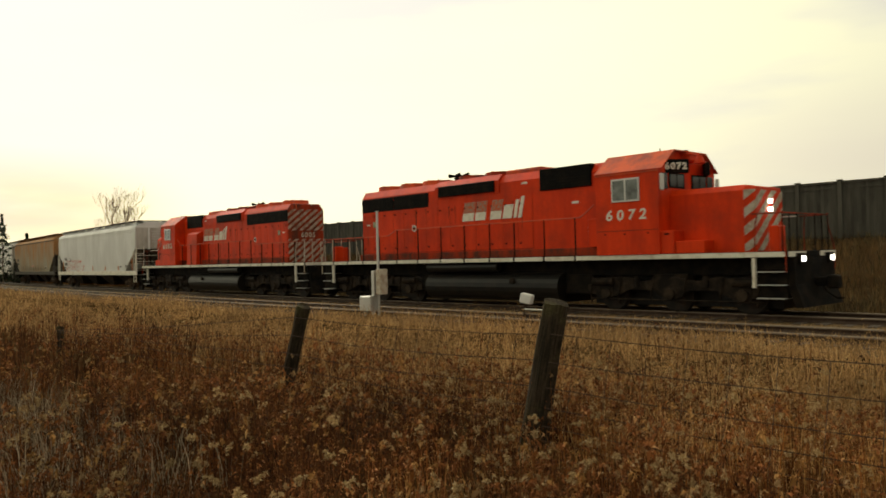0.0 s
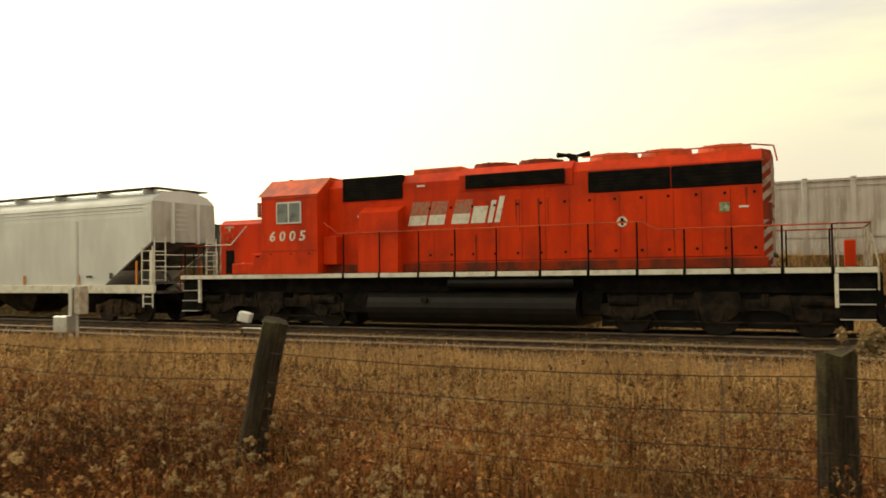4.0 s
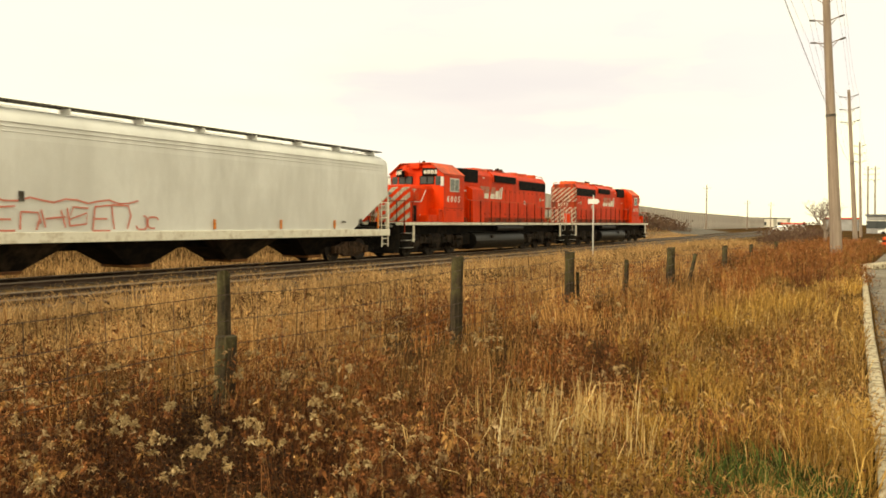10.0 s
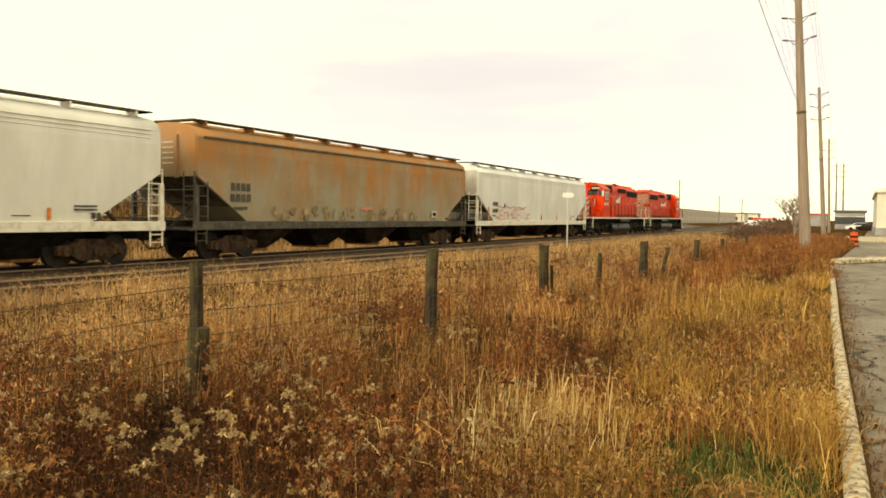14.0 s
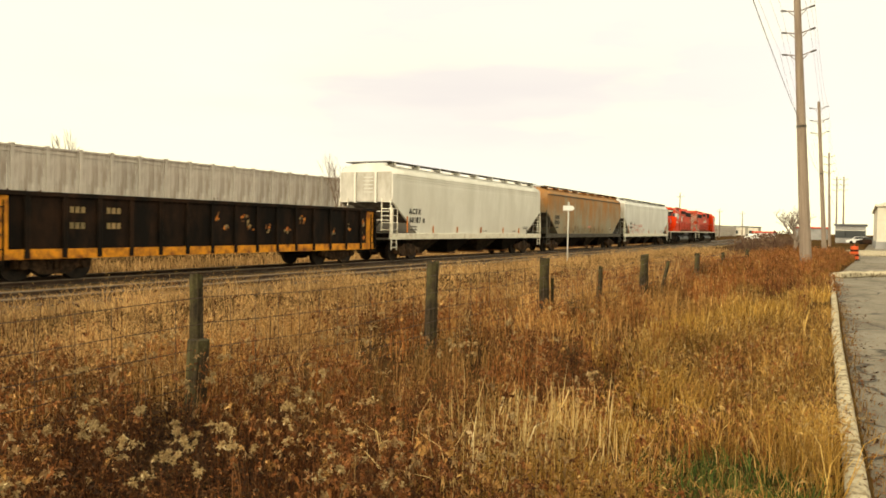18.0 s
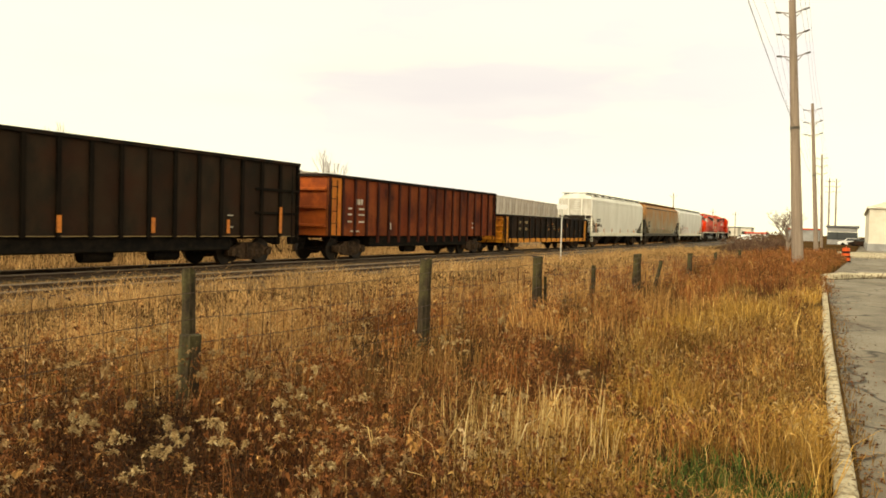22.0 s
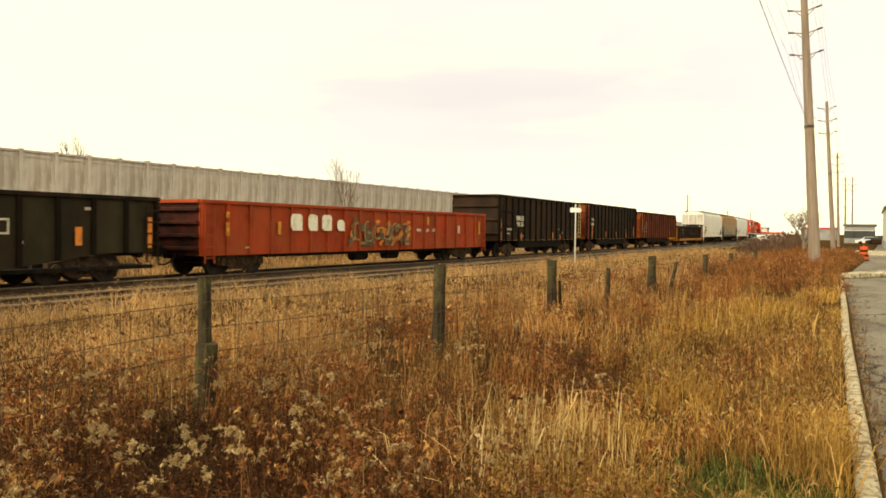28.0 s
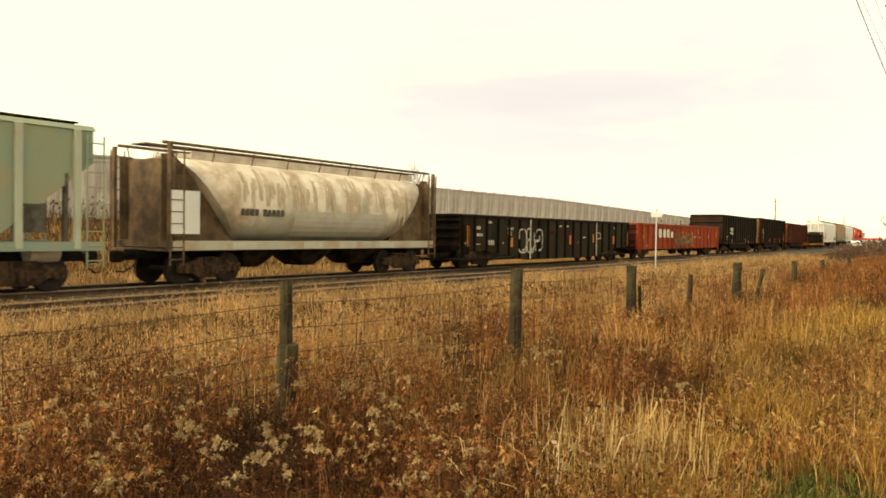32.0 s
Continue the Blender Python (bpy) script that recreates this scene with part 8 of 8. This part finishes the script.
POLES = [(40.0, 2.3, 12.8, 0.27), (72.0, 2.78, 12.8, 0.2), (118.0, 3.95, 12.8, 0.19), (168.0, 4.5, 12.8, 0.19), (168.5, 3.3, 12.8, 0.19)]
for k, (x, y, top, r) in enumerate(POLES):
    o = build_pole("tall weathered wooden utility pole with short insulator arms", x, y, top, r, (12.25, 11.2, 10.15))
    o.matrix_basis = pose(x, y, 0, (-3.4, -3.6, -2, -1, -1)[k])       # they lean away from the lot


def build_wires():
    w = thing("power_lines", "thin power lines sagging from pole to pole", "power line", kind="structure")
    line = [(-22.0, 1.3, 12.8), *[(p[0], p[1] + (0.7, 0.76, 0.42, 0.2)[i], p[2]) for i, p in enumerate(POLES[:4])]]
    for a, b in zip(line, line[1:]):
        for z in (12.25, 11.2, 10.15):
            for s in (-0.72, 0.72):
                pts = []
                for i in range(13):
                    f = i / 12
                    pts.append((a[0] + (b[0] - a[0]) * f, a[1] + (b[1] - a[1]) * f + s, z + 0.1 - 0.9 * 4 * f * (1 - f)))
                part("wire", pipe(bmesh.new(), pts, 0.0055, 3), "wire", w)
        pts = [(a[0] + (b[0] - a[0]) * i / 12, a[1] + (b[1] - a[1]) * i / 12 - 0.3, 6.75 - 0.5 * 4 * i / 12 * (1 - i / 12)) for i in range(13)]
        part("wire", pipe(bmesh.new(), pts, 0.009, 3), "wire", w)


build_wires()
for az, dist, top in ((-78.4, 160, 9.2), (-81.1, 210, 7.5), (-82.6, 230, 7.5)):
    x, y, _ = at_angle(az, dist)
    build_pole("thin distant utility pole beyond the tracks", x, y, top, 0.16, (top - 0.7,))


def build_mast():
    m = thing("signal_mast", "slim grey line-side mast with a yellowed relay case", "signal equipment", m=pose(-18.9, 15.4, 0))
    part("mast", rod(bmesh.new(), (0, 0, -0.6), (0, 0, 3.2), 0.045, 0.04, 10), "alu", m)
    part("relay_case", boxed(0.04, 0.3, -0.16, 0.14, 0.55, 1.35, bevel=0.02), "white_dirty", m, "yellowed relay case")
    part("meter_box", boxed(-0.12, 0.02, -0.2, -0.04, 0.5, 1.3, bevel=0.01), "alu", m)
    b = thing("junction_box", "grey steel junction box on two short legs", "signal equipment", m=pose(-19.2, 15.25, 0))
    part("box", boxed(-0.28, 0.28, -0.2, 0.2, 0.02, 0.5, bevel=0.03), "alu", b)
    for x in (-0.18, 0.2):
        part("leg", rod(bmesh.new(), (x, 0, -0.6), (x, 0, 0.05), 0.06, seg=10), "alu", b)


build_mast()


def build_sign():
    s = thing("track_sign", "small white board on a thin pale post beside the track", "sign", m=pose(39.3, 13.9, 0))
    part("post", rod(bmesh.new(), (0, 0, -0.5), (0, 0, 3.1), 0.04, seg=8), "alu", s)
    bm = prism(bmesh.new(), [(-0.3, 2.64), (0.22, 2.64), (0.32, 2.77), (0.22, 2.9), (-0.3, 2.9)], -0.06, -0.045, "y")
    part("board", bm, "hopper_white", s)
    s.matrix_basis = pose(39.3, 13.9, 0, 0, 0, -60)


build_sign()
k = thing("switch_target", "white lamp box on a low rail stand between the rails", "signal equipment", m=pose(-14.2, 16.9, 0))
part("lamp_box", boxed(-0.17, 0.17, -0.15, 0.15, 0.3, 0.58, bevel=0.03), "hopper_white", k).matrix_basis = pose(0, 0, 0, 0, 14, 20)
part("stand", rod(bmesh.new(), (0, 0, -0.2), (0.05, 0, 0.35), 0.03, seg=6), "rail", k)
part("rod", rod(bmesh.new(), (0, 0, 0.12), (1.3, 0, 0.12), 0.03, seg=6), "alu", k)


def build_barrel():
    b = thing("traffic_barrel", "orange plastic traffic barrel with dark grimy bands", "traffic barrel", m=pose(61.0, 0.47, -0.19))
    part("base", rod(bmesh.new(), (0, 0, 0), (0, 0, 0.09), 0.36, 0.34, 16), "black", b)
    part("drum", rod(bmesh.new(), (0, 0, 0.09), (0, 0, 1.0), 0.29, 0.24, 16), "barrel", b)
    for z in (0.3, 0.62):
        part("band", rod(bmesh.new(), (0, 0, z), (0, 0, z + 0.15), 0.297 - 0.05 * z, 0.291 - 0.05 * z, 16), "gon_dark_red", b, "dark grimy band")
    part("handle", boxed(-0.12, 0.12, -0.03, 0.03, 1.0, 1.1, bevel=0.02), "barrel", b)


build_barrel()
for x, y, ln, w, h, turn in ((36.5, 0.5, 1.8, 0.4, 0.25, -25), (37.8, -0.2, 1.6, 0.35, 0.22, -40), (39.0, -0.9, 1.4, 0.3, 0.22, -75), (36.2, 1.2, 1.0, 0.3, 0.18, 20)):
    bm = boxed(-ln / 2, ln / 2, -w / 2, w / 2, 0, h, bevel=0.05)
    for v in bm.verts:
        v.co += Vector((random.uniform(-0.06, 0.06), random.uniform(-0.05, 0.05), random.uniform(-0.03, 0.03) if v.co.z > 0.1 else 0))
    o = part("broken_kerb", bm, "curb")
    o.matrix_basis = pose(x, y, -0.19, 0, 0, turn)
    tagged(o, "broken lump of pale kerb concrete", "rubble", "broken kerb lumps")
bm = boxed(74, 92, -6.0, 1.5, -0.19, -0.03, bevel=0.03)
tagged(part("pavement", bm, "curb"), "pale concrete traffic island beyond the lot", "pavement", kind="structure")


# ---- the distance ----
def build_block(label, x0, x1, y0, y1, h, mat, roof, windows=0, category="building", face="x"):
    b = thing("building", label, category, "far buildings")
    part("wall", boxed(x0, x1, y0, y1, -0.3, h), mat, b)
    part("roof", boxed(x0 - 0.3, x1 + 0.3, y0 - 0.3, y1 + 0.3, h, h + 0.35, bevel=0.05), roof, b)
    for i in range(windows):
        y = y0 + (y1 - y0) * (i + 0.5) / windows
        w = part("window", boxed(x0 - 0.06, x0 + 0.02, y - 0.9, y + 0.9, 0.9, 2.3), "dark_glass", b)
        part("frame", boxed(x0 - 0.08, x0 - 0.03, y - 1.0, y + 1.0, 2.3, 2.4), "white", w)
    return b


M["stucco"] = material("cream stucco", (0.6, 0.55, 0.46), 0.85, second=(0.5, 0.45, 0.37), amount=0.4, scale=0.6, grain=0.05, bump=0.004)
M["slate"] = material("grey roofing", (0.12, 0.12, 0.125), 0.85, second=(0.08, 0.08, 0.085), amount=0.4, scale=1, grain=0.15, bump=0.01)
M["siding"] = material("grey siding", (0.28, 0.27, 0.26), 0.8, second=(0.2, 0.19, 0.18), amount=0.4, scale=0.5, grain=0.08, bump=0.005)
M["canopy_red"] = material("red fascia", (0.55, 0.06, 0.03), 0.6, grain=0.05, bump=0)
w = build_block("cream warehouse with a grey foot at the end of the lot", 112, 150, -30, -1.6, 5.2, "stucco", "stucco")
part("gable", prism(bmesh.new(), [(-30, 5.5), (-1.6, 5.5), (-15.8, 10.5)], 112, 150), "stucco", w)
part("plinth", boxed(111.9, 150, -30.1, -1.5, -0.3, 0.75), "siding", w, "grey block foot of the wall")
build_block("low grey shop with a dark roof beyond the lot", 165, 180, -0.5, 4.6, 3.2, "siding", "slate", 3)
build_block("long low grey shop row in the distance", 170, 190, -14, -2.5, 2.2, "siding", "slate", 2)
for i, (az, dist, w, h) in enumerate(((-79.6, 310, 22, 3.6), (-81.0, 320, 20, 3.6), (-82.3, 340, 16, 3.6))):
    x, y, _ = at_angle(az, dist)
    build_block("pale distant house row behind small conifers", x, x + 10, y - w / 2, y + w / 2, h, "stucco", "slate", 3)
x, y, _ = at_angle(-83.6, 205)
build_block("distant filling station with a red fascia", x, x + 8, y - 3.5, y + 1, 1.55, "hopper_white", "canopy_red", 0)
x, y, _ = at_angle(-86.9, 230)
build_block("distant shop with a red fascia beyond the poles", x, x + 8, y - 4, y + 4, 3.0, "siding", "canopy_red", 0)


def build_car(label, m, paint):
    c = thing("parked_car", label, "car", "parked cars", m=m)
    out = [(-2.2, 0.3), (2.2, 0.3), (2.25, 0.75), (1.3, 0.92), (0.7, 1.4), (-1.1, 1.42), (-1.7, 0.98), (-2.25, 0.9)]
    part("body", prism(bmesh.new(), out, -0.85, 0.85, "y"), paint, c)
    for s in (-1, 1):
        part("window", prism(bmesh.new(), [(0.95, 0.96), (0.62, 1.33), (-1.0, 1.35), (-1.45, 0.98)], *sorted((s * 0.851, s * 0.858)), "y"), "dark_glass", c)
        for x in (-1.35, 1.35):
            part("wheel", rod(bmesh.new(), (x, s * 0.62, 0.31), (x, s * 0.87, 0.31), 0.31, seg=16), "black", c)
    return c


build_car("white car parked before the low shop", pose(158, 0.3, -0.19, 0, 0, 80), "hopper_white")
build_car("dark car parked beside the warehouse", pose(150, -1.4, -0.19, 0, 0, 70), "gon_grey")
build_car("white car parked near the distant filling station", place(-83.2, 172, -0.1, 20), "hopper_white")

# ---- motion ----
def motions():
    """The train rolls along the far track; every wheel set turns with it."""
    ts, ss = np.array([r[0] for r in RUN], float), np.array([r[1] for r in RUN])
    times = np.concatenate([np.arange(0, 32, 0.5), [32.0]])
    place_at = np.interp(times, ts, ss)
    for car, mid, turned in TRAIN:
        rows = []
        for t, s in zip(times, place_at):
            m = on_line(float(s) + mid)
            rows.append((float(t), m @ pose(0, 0, 0, 0, 0, 180) if turned else m))
        walk(car, rows)
    fine = np.arange(0, 32.01, 0.08)
    run = np.interp(fine, ts, ss) - ss[0]
    for w, r, side in WHEELS:
        top = w.parent.parent
        way = -1 if top == lead else 1
        x, z = w.matrix_basis.translation.x, w.matrix_basis.translation.z
        walk(w, [(float(t), pose(x, 0, z) @ Matrix.Rotation(way * d / r, 4, "Y")) for t, d in zip(fine, run)])


motions()
